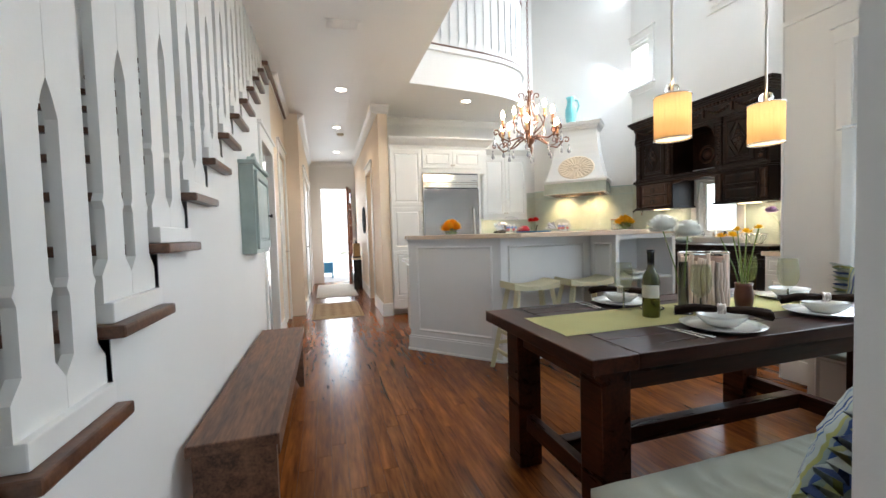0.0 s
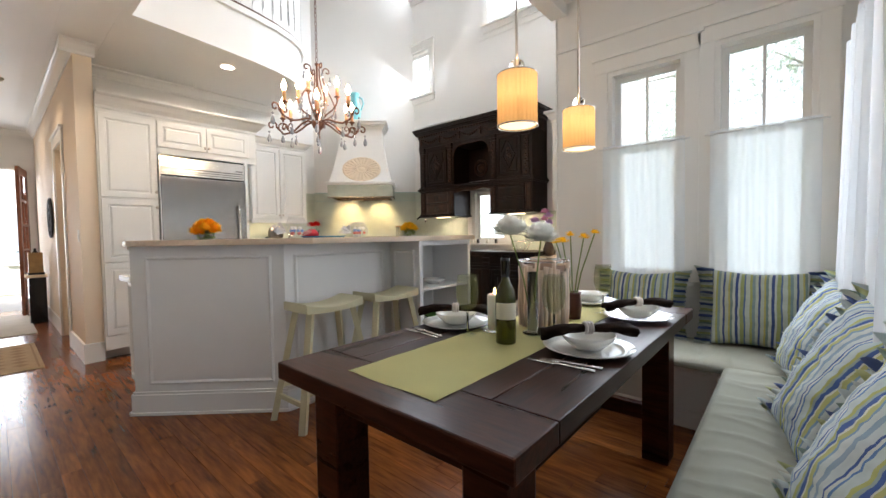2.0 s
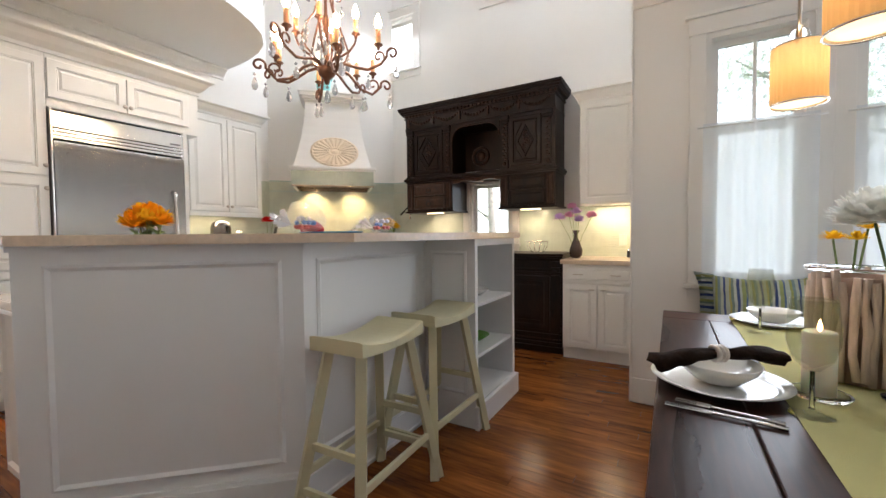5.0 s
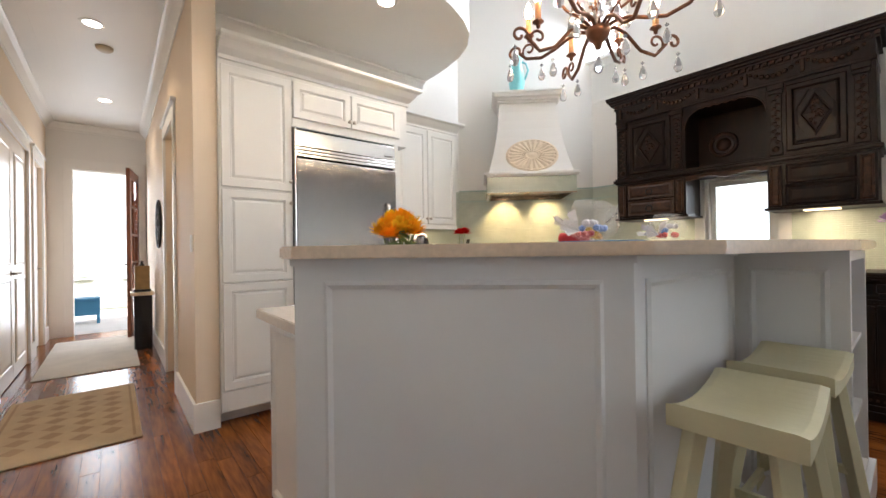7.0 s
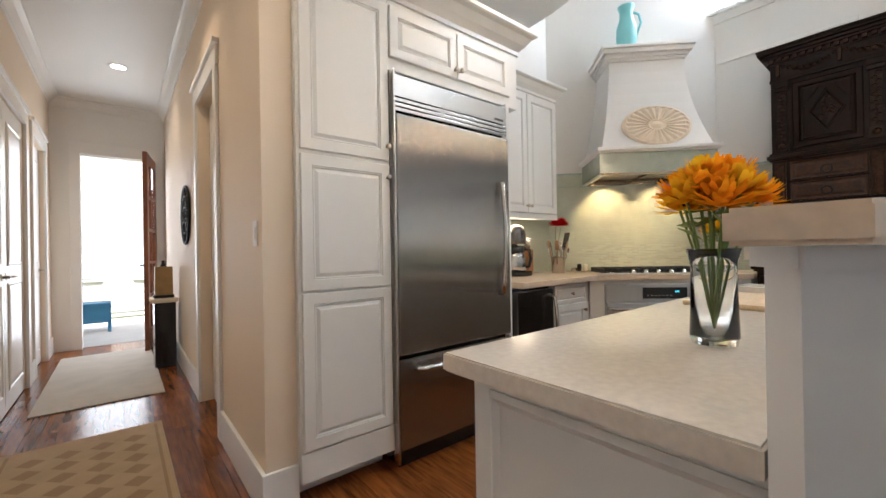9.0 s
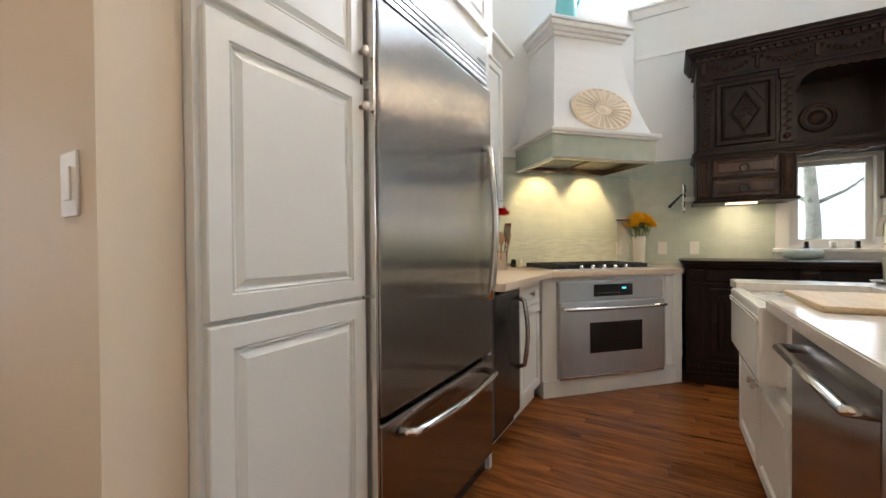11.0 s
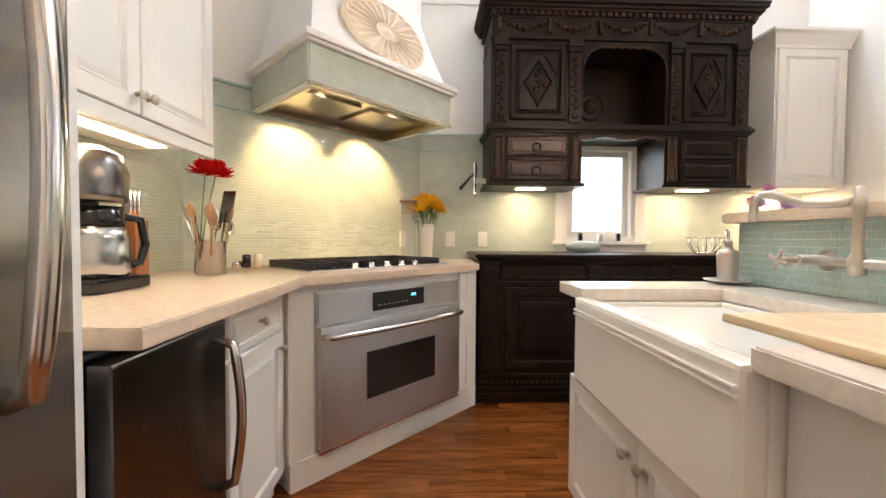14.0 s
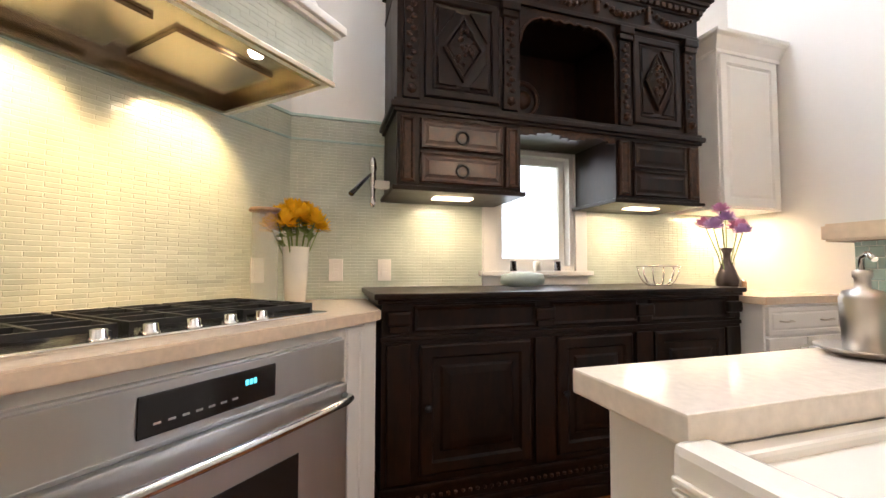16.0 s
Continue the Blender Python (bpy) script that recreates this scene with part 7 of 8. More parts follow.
kb = thing("knife_block", "wooden knife block with steel-handled knives", "knife block", base=(3.03, 6.16, 0.9145))
KBW = wood("orange_wood", (0.22, 0.08, 0.025), (0.42, 0.17, 0.06), 0.4, (12, 12, 2))
part("block", B(3.02, 3.085, 6.10, 6.23, 0.915, 1.135, bev=0.004), KBW, kb)
for i in range(5):
    part("knife", tube(bmesh.new(), [(3.032 + 0.010 * i, 6.13 + 0.03 * (i % 2), 1.136), (3.027 + 0.010 * i, 6.12 + 0.03 * (i % 2), 1.235)], 0.007, 6), STEELB, kb)
cm = thing("coffee_maker", "black and steel coffee maker with thermal carafe", "coffee maker", base=(2.810, 6.08, 0.9145))
part("base", B(2.710, 2.920, 5.98, 6.22, 0.915, 0.955, bev=0.01), BLACK, cm)
part("tower", B(2.720, 2.910, 6.13, 6.22, 0.955, 1.20, bev=0.01), BLACK, cm)
part("head", lathe(bmesh.new(), ((0, 1.18), (0.098, 1.18), (0.10, 1.20), (0.10, 1.27), (0.092, 1.29), (0.085, 1.32), (0.04, 1.345), (0, 1.35)), 24, at=(2.815, 6.09, 0)), DSTEEL, cm)
cf = part("carafe", lathe(bmesh.new(), ((0, 0.957), (0.072, 0.957), (0.076, 0.97), (0.074, 1.07), (0.060, 1.11), (0, 1.112)), 24, at=(2.815, 6.06, 0)), STEEL, cm)
part("carafe_lid", lathe(bmesh.new(), ((0.062, 1.108), (0.066, 1.12), (0.06, 1.165), (0, 1.17)), 24, at=(2.815, 6.06, 0)), BLACK, cf)
part("handle", tube(bmesh.new(), [(2.870, 6.04, 1.14), (2.930, 6.02, 1.13), (2.945, 6.015, 1.05), (2.925, 6.02, 0.99), (2.890, 6.03, 0.985)], 0.013, 8), BLACK, cf)
for nm, x, y, m_, lb in (("pepper_mill", 3.70, 6.03, BLACK, "small black pepper pot on the worktop"), ("salt_cellar", 3.745, 5.99, MILK, "small cream salt pot on the worktop")):
    one(nm, lathe(bmesh.new(), ((0, 0), (0.021, 0), (0.021, 0.062), (0.018, 0.068), (0, 0.069)), 18, at=(x, y, 0.915)), m_, lb, "shaker")
one("spice_tin", lathe(bmesh.new(), ((0, 0), (0.018, 0), (0.018, 0.045), (0, 0.046)), 16, m=Matrix.Translation((3.62, 6.05, 0.933)) @ Matrix.Rotation(radians(90), 4, "Y")), STEELB, "small steel tin lying on the worktop", "tin")
PLATE = mat("outlet_plastic", (0.80, 0.76, 0.70), 0.35, bump=0)
def outlet(m, label="white double outlet on the tiled wall"):
    t = thing("wall_outlet", label, "outlet", m=m, group="wall outlets")
    part("plate", B(-0.036, 0.036, -0.013, -0.006, -0.058, 0.058, bev=0.003), PLATE, t)
    for z in (-0.022, 0.022):
        part("socket", B(-0.016, 0.016, -0.015, -0.013, z - 0.014, z + 0.014, bev=0.002), PLATE, t)
outlet(pose(KX, 4.915, 1.066, 0, 0, -90)); outlet(pose(KX, 4.661, 1.066, 0, 0, -90))
outlet(DG @ Matrix.Translation((1.40, 0, 1.066))); outlet(pose(KX, 2.28, 1.10, 0, 0, -90))
sw = thing("light_switch", "white light switch on the hall wall", "switch", m=pose(HX2, 5.80, 1.23, 0, 0, -90))
part("plate", B(-0.036, 0.036, -0.006, 0, -0.058, 0.058, bev=0.003), PLATE, sw)
part("rocker", B(-0.016, 0.016, -0.010, -0.006, -0.03, 0.03, bev=0.002), PLATE, sw)
# tap on the side of the hutch
tp = thing("wall_tap", "chrome wall tap with a black lever on the hutch side", "tap", base=(4.48, 4.73, 1.5))
bm = bmesh.new()
lathe(bm, ((0, 1.375), (0.010, 1.378), (0.016, 1.40), (0.011, 1.43), (0.014, 1.47), (0.018, 1.50), (0.014, 1.55), (0.020, 1.57), (0.016, 1.60), (0.012, 1.62), (0, 1.63)), 14, at=(4.48, 4.75, 0))
part("column", bm, STEELB, tp)
part("mount", B(4.465, 4.495, 4.668, 4.745, 1.47, 1.51, bev=0.004), MILK, tp)
part("lever", tube(bmesh.new(), [(4.47, 4.76, 1.54), (4.44, 4.83, 1.46), (4.42, 4.86, 1.425)], [0.006, 0.011, 0.013], 8), BLACK, tp, "black lever handle")
gc = thing("glass_canister", "tall clear glass canister with a wooden lid by the cooktop", "canister", base=(4.38, 5.22, 0.9145))
CLEAR = mat("thin_clear_glass", (0.80, 0.85, 0.82), 0.04, bump=0, alpha=0.13)
part("jar", lathe(bmesh.new(), ((0, 0.002), (0.050, 0.002), (0.055, 0.01), (0.055, 0.12), (0.050, 0.20), (0.055, 0.28), (0.055, 0.405), (0.053, 0.405), (0.053, 0.012), (0, 0.008)), 24, at=(4.38, 5.22, 0.9145)), CLEAR, gc, smooth=True)
part("lid", lathe(bmesh.new(), ((0, 0.406), (0.066, 0.406), (0.068, 0.412), (0.060, 0.422), (0, 0.424)), 24, at=(4.38, 5.22, 0.9145)), WOODU, gc, "brown wooden lid")
for y, h, m_ in ((2.215, 0.085, IRON), (2.165, 0.07, WOODU)):
    sj = thing("spice_jar", "small dark spice jar on the side worktop", "jar", base=(4.57, y, 0.9285), group="spice jars")
    part("body", lathe(bmesh.new(), ((0, 0), (0.019, 0), (0.020, 0.004), (0.020, h * 0.75), (0.015, h * 0.82), (0, h * 0.82)), 16, at=(4.57, y, 0.9285)), m_, sj)
    part("cap", lathe(bmesh.new(), ((0.0165, h * 0.82), (0.0165, h), (0, h)), 16, at=(4.57, y, 0.9285)), STEELB, sj)
# sideboard things
bk = thing("wire_basket", "open chrome wire bowl on the sideboard", "basket", base=(4.40, 3.08, 0.975))
part("base_ring", tube(bmesh.new(), [(4.40 + 0.06 * math.cos(a), 3.08 + 0.06 * math.sin(a), 0.980) for a in [i * math.pi / 12 for i in range(24)]], 0.004, 6, closed=True), STEELB, bk)
part("rim", tube(bmesh.new(), [(4.40 + 0.115 * math.cos(a), 3.08 + 0.115 * math.sin(a), 1.09) for a in [i * math.pi / 12 for i in range(24)]], 0.004, 6, closed=True), STEELB, bk)
for i in range(12):
    a = i * math.pi / 6
    part("wire", tube(bmesh.new(), [(4.40 + r * math.cos(a), 3.08 + r * math.sin(a), z) for r, z in ((0.06, 0.98), (0.085, 1.0), (0.105, 1.04), (0.115, 1.09))], 0.003, 5), STEELB, bk)
SLATE = mat("slate_glaze", (0.42, 0.52, 0.50), 0.3, scale=9, vary=0.2)
bm = lathe(bmesh.new(), ((0, -0.12), (0.025, -0.11), (0.04, -0.05), (0.042, 0.03), (0.034, 0.09), (0.030, 0.12), (0.025, 0.12), (0, 0.05)), 18, m=Matrix.Translation((4.40, 3.98, 1.018)) @ Matrix.Rotation(radians(90), 4, "X"))
one("glass_jar", bm, SLATE, "pale green jar lying on the sideboard", "jar")
for nm, y, m_, lb in (("spice_jar", 3.90, DSTEEL, "small dark jar on the window sill"), ("cup", 3.74, MILK, "small white cup on the window sill"), ("spice_jar", 3.60, DSTEEL, "small dark jar on the window sill")):
    one(nm, lathe(bmesh.new(), ((0, 0), (0.022, 0), (0.026, 0.05) if nm == "cup" else (0.018, 0.055), (0.02, 0.058), (0, 0.05)), 14, at=(4.650, y, 1.0605)), m_, lb, "jar" if nm != "cup" else "cup")
# sink tap, soap, board
fc = thing("bridge_faucet", "brushed nickel wall bridge faucet with cross handles", "faucet", base=(2.58, 3.90, 1.0))
bm = bmesh.new()
tube(bm, [(2.40, 3.97, 1.02), (2.76, 3.97, 1.02)], 0.013, 10)
part("bridge", bm, NICKEL, fc)
for x in (2.42, 2.74):
    bm = tube(bmesh.new(), [(x, 3.878, 1.02), (x, 3.893, 1.02), (x, 3.90, 1.02), (x, 3.985, 1.02)], [0.034, 0.032, 0.016, 0.015], 14)
    part("wall_flange", bm, NICKEL, fc)
    bm = bmesh.new()
    tube(bm, [(x, 3.985, 1.02), (x, 4.045, 1.02)], 0.009, 8)
    for a in (0.4, 0.4 + math.pi / 2):
        tube(bm, [(x - 0.032 * math.cos(a), 4.04, 1.02 - 0.032 * math.sin(a)), (x + 0.032 * math.cos(a), 4.04, 1.02 + 0.032 * math.sin(a))], 0.006, 6)
    part("cross_handle", bm, NICKEL, fc)
bm = lathe(bmesh.new(), ((0.0, 0.985), (0.018, 0.99), (0.020, 1.03), (0.012, 1.05), (0.014, 1.09), (0.011, 1.13), (0.016, 1.165), (0.017, 1.185), (0.010, 1.195), (0.012, 1.215), (0, 1.22)), 14, at=(2.58, 3.975, 0))
part("post", bm, NICKEL, fc)
part("spout", tube(bmesh.new(), [(2.585, 3.975, 1.180), (2.63, 4.005, 1.176), (2.67, 4.035, 1.178), (2.70, 4.055, 1.193), (2.725, 4.075, 1.212), (2.748, 4.09, 1.212), (2.762, 4.10, 1.19), (2.764, 4.102, 1.135)], 0.012, 10), NICKEL, fc)
SATIN = mat("satin_steel", (0.62, 0.57, 0.51), 0.36, 1.0, scale=12, vary=0.05, bump=0)
sp = thing("soap_dispenser", "brushed steel soap dispenser on a pewter dish", "soap dispenser", base=(3.03, 3.968, 0.9145))
part("dish", lathe(bmesh.new(), ((0, 0.003), (0.055, 0.003), (0.075, 0.014), (0.076, 0.017), (0.055, 0.008), (0, 0.008)), 24, at=(3.03, 3.968, 0.9145)), SATIN, sp)
part("bottle", lathe(bmesh.new(), ((0, 0.009), (0.030, 0.009), (0.032, 0.012), (0.036, 0.11), (0.030, 0.125), (0.012, 0.130), (0.012, 0.15), (0.015, 0.152), (0.015, 0.165), (0, 0.166)), 20, at=(3.03, 3.968, 0.9145)), SATIN, sp, smooth=True)
part("pump", tube(bmesh.new(), [(3.03, 3.968, 1.08), (3.03, 3.968, 1.105), (3.01, 3.99, 1.112), (2.99, 4.01, 1.10)], 0.005, 6), STEELB, sp)
BOARD = wood("maple_board", (0.55, 0.38, 0.20), (0.72, 0.56, 0.36), 0.5, (2, 14, 14))
one("cutting_board", B(1.93, 2.37, 3.99, 4.49, 0.9145, 0.934, bev=0.006), BOARD, "pale maple cutting board beside the sink", "cutting board")
# bar things: crinkled cellophane parcels, red cloth, blue tray, pan
CELLO = mat("cellophane", (0.86, 0.88, 0.92), 0.05, bump=0, alpha=0.15, coat=0.8)
def parcel(x, y, r, seed):
    t = thing("gift_parcel", "clear cellophane parcel with coloured sweets on the bar", "parcel", base=(x, y, 1.181))
    rn_ = random.Random(seed)
    bm_ = bmesh.new()
    bmesh.ops.create_icosphere(bm_, subdivisions=2, radius=r)
    for v in bm_.verts:
        v.co *= 1 + rn_.uniform(-0.12, 0.12)
        v.co.z = max(v.co.z * 0.85, -r * 0.72)
    bmesh.ops.translate(bm_, vec=(x, y, 1.181 + r * 0.75), verts=bm_.verts[:])
    part("wrap", bm_, CELLO, t)
    bm_ = bmesh.new()
    for i in range(14):
        a = rn_.uniform(0, 6.28)
        tip = Vector((x - r * 0.9 - rn_.uniform(0.05, 0.09), y + rn_.uniform(-0.05, 0.05), 1.181 + rn_.uniform(0.02, r)))
        c = Vector((x - r * 0.8, y, 1.181 + r * 0.4))
        bm_.faces.new([bm_.verts.new(p) for p in (c, tip, tip + Vector((0.01, rn_.uniform(-0.03, 0.03), 0.02)))])
    part("gathered_end", bm_, mat("crinkled_film", (0.75, 0.76, 0.80), 0.2, bump=0, alpha=0.7), t)
    for i, c in enumerate(((0.55, 0.06, 0.06), (0.10, 0.22, 0.55), (0.70, 0.70, 0.72))):
        bm_ = bmesh.new()
        for j in range(5):
            bmesh.ops.create_icosphere(bm_, subdivisions=1, radius=0.014, matrix=Matrix.Translation((x + rn_.uniform(-0.5, 0.5) * r, y + rn_.uniform(-0.5, 0.5) * r, 1.181 + 0.035 + 0.02 * i)))
        part("sweets", bm_, mat("sweet_wrapper", c, 0.3, bump=0), t)
parcel(1.71, 3.49, 0.105, 1)
parcel(2.24, 3.43, 0.085, 2)
bm = bmesh.new()
bmesh.ops.create_icosphere(bm, subdivisions=3, radius=0.07)
for v in bm.verts:
    v.co.z = max(v.co.z * (0.6 + 0.4 * noise.noise(v.co * 25)), -0.025)
bmesh.ops.translate(bm, vec=(1.96, 3.72, 1.207), verts=bm.verts[:])
one("red_cloth", bm, mat("red_cloth", (0.50, 0.02, 0.03), 0.8, scale=20, vary=0.2), "crumpled red cloth on the bar top", "cloth", smooth=True)
one("blue_tray", lathe(bmesh.new(), ((0, 0.002), (0.17, 0.002), (0.19, 0.012), (0.185, 0.013), (0.165, 0.006), (0, 0.006)), 32, at=(2.02, 3.62, 1.181)), mat("blue_glaze", (0.05, 0.22, 0.42), 0.25), "flat blue glazed tray on the bar top", "tray")
for z, m_, nm, lb in ((0.7455, CHINA, "stacked_plates", "white bowl on the island shelf"), (0.4305, mat("green_glaze", (0.10, 0.30, 0.03), 0.3), "green_bowl", "bright green leaf bowl on the island shelf")):
    one(nm, lathe(bmesh.new(), ((0, 0.002), (0.05, 0.002), (0.11, 0.045), (0.107, 0.047), (0.048, 0.008), (0, 0.008)), 24, at=(2.78, 3.05, z)), m_, lb, "bowl")
# aqua pitcher on the hood
PIT = mat("aqua_glaze", (0.22, 0.58, 0.60), 0.3, scale=8, vary=0.08)
pt = thing("aqua_pitcher", "tall aqua ceramic pitcher on top of the range hood", "pitcher", m=HM @ Matrix.Translation((-0.10, 0.40, 2.896)))
part("jug", lathe(bmesh.new(), ((0, 0), (0.055, 0), (0.075, 0.06), (0.09, 0.16), (0.085, 0.26), (0.06, 0.34), (0.055, 0.40), (0.075, 0.45), (0.070, 0.45), (0.05, 0.39), (0, 0.3)), 24), PIT, pt, smooth=True)
part("handle", tube(bmesh.new(), [(0.06, 0, 0.40), (0.11, 0, 0.38), (0.13, 0, 0.30), (0.09, 0, 0.20)], 0.012, 8), PIT, pt)

# ---- hall things ----
RUG1, RUG2 = mat("jute_rug", (0.46, 0.34, 0.20), 0.95, scale=6, vary=0.15, bump=0.5, fine=200), mat("jute_dark", (0.33, 0.22, 0.12), 0.95, scale=6, vary=0.15, bump=0.5, fine=200)
r1 = thing("hall_rug", "tan jute rug with a pale diamond pattern", "rug", base=(0.08, 6.55, 0.0))
part("weave", B(-0.30, 0.45, 5.87, 7.22, 0.001, 0.010, bev=0.003), RUG1, r1)
bm = bmesh.new()
for i in range(4):
    for j in range(7):
        cx_, cy_ = -0.15 + i * 0.15, 6.10 + j * 0.15
        bm.faces.new([bm.verts.new((cx_ + a, cy_ + b, 0.0112)) for a, b in ((-0.06, 0), (0, -0.06), (0.06, 0), (0, 0.06))])
tagged(part("woven_pattern", bm, RUG2, r1), kind="stuff")
part("border", B(-0.27, -0.255, 5.92, 7.17, 0.0101, 0.0115), RUG2, r1); part("border", B(0.405, 0.42, 5.92, 7.17, 0.0101, 0.0115), RUG2, r1)
one("door_mat", B(-0.28, 0.52, 7.90, 9.95, 0.001, 0.011, bev=0.004), mat("grey_rug", (0.52, 0.47, 0.40), 0.95, scale=5, vary=0.12, bump=0.5, fine=150), "pale grey woven runner by the front door", "rug")
DOORW = wood("mahogany", (0.10, 0.03, 0.012), (0.28, 0.09, 0.035), 0.3, (10, 10, 1.5))
dm = pose(0.60, HY - 0.02, 0, 0, 0, -100)
fd = thing("door_front", "open mahogany front door with glass panes", "door", m=dm, kind="structure")
bm = bmesh.new()
bx(bm, 0.0, 0.11, -0.022, 0.022, 0.01, 2.37); bx(bm, 0.60, 0.71, -0.022, 0.022, 0.01, 2.37)
bx(bm, 0.11, 0.60, -0.022, 0.022, 0.01, 0.25); bx(bm, 0.11, 0.60, -0.022, 0.022, 2.25, 2.37)
for z in (0.65, 1.05, 1.45, 1.85):
    bx(bm, 0.11, 0.60, -0.018, 0.018, z - 0.015, z + 0.015)
bx(bm, 0.345, 0.365, -0.017, 0.017, 0.25, 2.25)
part("leaf", bm, DOORW, fd)
g = part("pane", B(0.11, 0.60, -0.003, 0.003, 0.25, 2.25), PANE, fd)
g.visible_shadow = False
bm = tube(bmesh.new(), [(0.64, -0.02, 1.02), (0.64, -0.06, 1.02), (0.54, -0.065, 1.02)], 0.009, 8)
bx(bm, 0.615, 0.665, -0.028, -0.022, 0.93, 1.10, 0.003)
part("door_handle", bm, IRON, fd, "dark iron lever handle")
bx_ = thing("console_stand", "small dark pedestal table with a pale top", "table", base=(0.60, 8.9, 0))
part("top", B(0.47, 0.70, 8.72, 9.08, 0.66, 0.70, bev=0.006), MED, bx_)
part("pedestal", B(0.50, 0.68, 8.77, 9.03, 0.0, 0.66, bev=0.006), BLACK, bx_)
bt = thing("lidded_tin", "square tan canister with a dark base", "canister", base=(0.58, 8.9, 0.70))
part("body", B(0.51, 0.66, 8.82, 8.98, 0.73, 1.02, bev=0.006), mat("tan_tin", (0.40, 0.25, 0.10), 0.5, scale=14, vary=0.25), bt)
part("foot", B(0.50, 0.67, 8.81, 8.99, 0.701, 0.73, bev=0.003), IRON, bt)
part("knob", lathe(bmesh.new(), ((0.03, 1.02), (0.02, 1.04), (0.012, 1.06), (0.018, 1.075), (0, 1.085)), 12, at=(0.585, 8.9, 0)), IRON, bt)
mr = thing("round_wall_plaque", "round dark iron filigree plaque on the hall wall", "wall decoration", m=pose(HX2, 8.15, 1.50, 0, 0, -90))
for r in (0.26, 0.17, 0.07):
    bm = tube(bmesh.new(), [(r * math.cos(a), -0.015, r * math.sin(a)) for a in [i * math.pi / 16 for i in range(32)]], 0.012, 6, closed=True)
    part("ring", bm, IRON, mr)
for i in range(12):
    a = i * math.pi / 6
    bm = tube(bmesh.new(), [(0.07 * math.cos(a), -0.015, 0.07 * math.sin(a)), (0.17 * math.cos(a + 0.2), -0.02, 0.17 * math.sin(a + 0.2)), (0.26 * math.cos(a), -0.015, 0.26 * math.sin(a))], 0.007, 5)
    part("spoke", bm, IRON, mr)

part("backing", lathe(bmesh.new(), ((0, 0.002), (0.25, 0.002), (0.25, 0.008), (0, 0.008)), 32, m=Matrix.Rotation(radians(90), 4, "X")), TREAD, mr)
# closet and room doors
def flat_door(nm, m, w, h, label, hand=True):
    t = thing(nm, label, "door", m=m, kind="structure")
    part("leaf", B(0, w, -0.02, 0.02, 0.012, h - 0.006), TRIM, t)
    for z0, z1 in ((0.15, 0.95), (1.08, h - 0.14)):
        part("panel", ring_panel(bmesh.new(), 0.11, w - 0.11, z0, z1, -0.02, ((0, 0), (0, 0.003), (0.012, 0.010), (0.024, 0.003), (0.03, 0.003), (0.06, 0.009))), TRIM, t)
    if hand:
        bm_ = tube(bmesh.new(), [(w - 0.06, -0.02, 1.0), (w - 0.06, -0.06, 1.0), (w - 0.15, -0.065, 1.0)], 0.009, 8)
        lathe(bm_, ((0, 0.005), (0.026, 0.004), (0.027, 0)), 16, m=Matrix.Translation((w - 0.06, -0.02, 1.0)) @ Matrix.Rotation(radians(90), 4, "X"))
        part("door_handle", bm_, NICKEL, t, "nickel lever handle")
    return t
flat_door("door_closet_1", pose(HX1 - 0.03, 7.352, 0, 0, 0, 90), 0.745, 2.30, "white panelled closet door", True)
flat_door("door_closet_2", pose(HX1 - 0.03, 8.848, 0, 0, 0, 90) @ Matrix.Diagonal((-1, 1, 1, 1)), 0.745, 2.30, "white panelled closet door", True)
flat_door("door_room_1", pose(HX0 - 0.04, 5.352, 0, 0, 0, 90), 0.745, 2.30, "white panelled hall door", True)
flat_door("door_room_2", pose(HX2 + 0.10, 7.448, 0, 0, 0, -90), 0.745, 2.30, "white panelled hall door", True)
flat_door("door_room_3", pose(HX1 - 0.06, 9.252, 0, 0, 0, 90), 0.745, 2.30, "white panelled hall door", True)
# wall cabinet on the stair wall
GRN = mat("grey_green_paint", (0.36, 0.42, 0.38), 0.5, scale=9, vary=0.2, bump=0.1)
mc = thing("key_cabinet", "small grey-green wall cabinet with an arched crest", "cabinet", m=pose(HX0, 2.84, 1.10, 0, 0, 90))
part("body", B(0, 0.60, -0.09, 0, 0, 0.60, bev=0.004), GRN, mc)
part("door", ring_panel(bmesh.new(), 0.03, 0.57, 0.03, 0.57, -0.09, RAISED), GRN, mc)
part("cornice", B(-0.02, 0.62, -0.11, 0, 0.60, 0.63, bev=0.006), GRN, mc)
bm = bmesh.new()
o = [(0.05, 0.63), (0.55, 0.63), (0.50, 0.67), (0.38, 0.69), (0.30, 0.73), (0.22, 0.69), (0.10, 0.67)]
a = [bm.verts.new((x, -0.06, z)) for x, z in o]; b = [bm.verts.new((x, -0.04, z)) for x, z in o]
bm.faces.new(a); bm.faces.new(b[::-1])
for i in range(len(o)):
    bm.faces.new((a[i], b[i], b[(i + 1) % len(o)], a[(i + 1) % len(o)]))
part("crest", bm, GRN, mc)
knob(mc, 0.52, -0.108, 0.28, IRON)

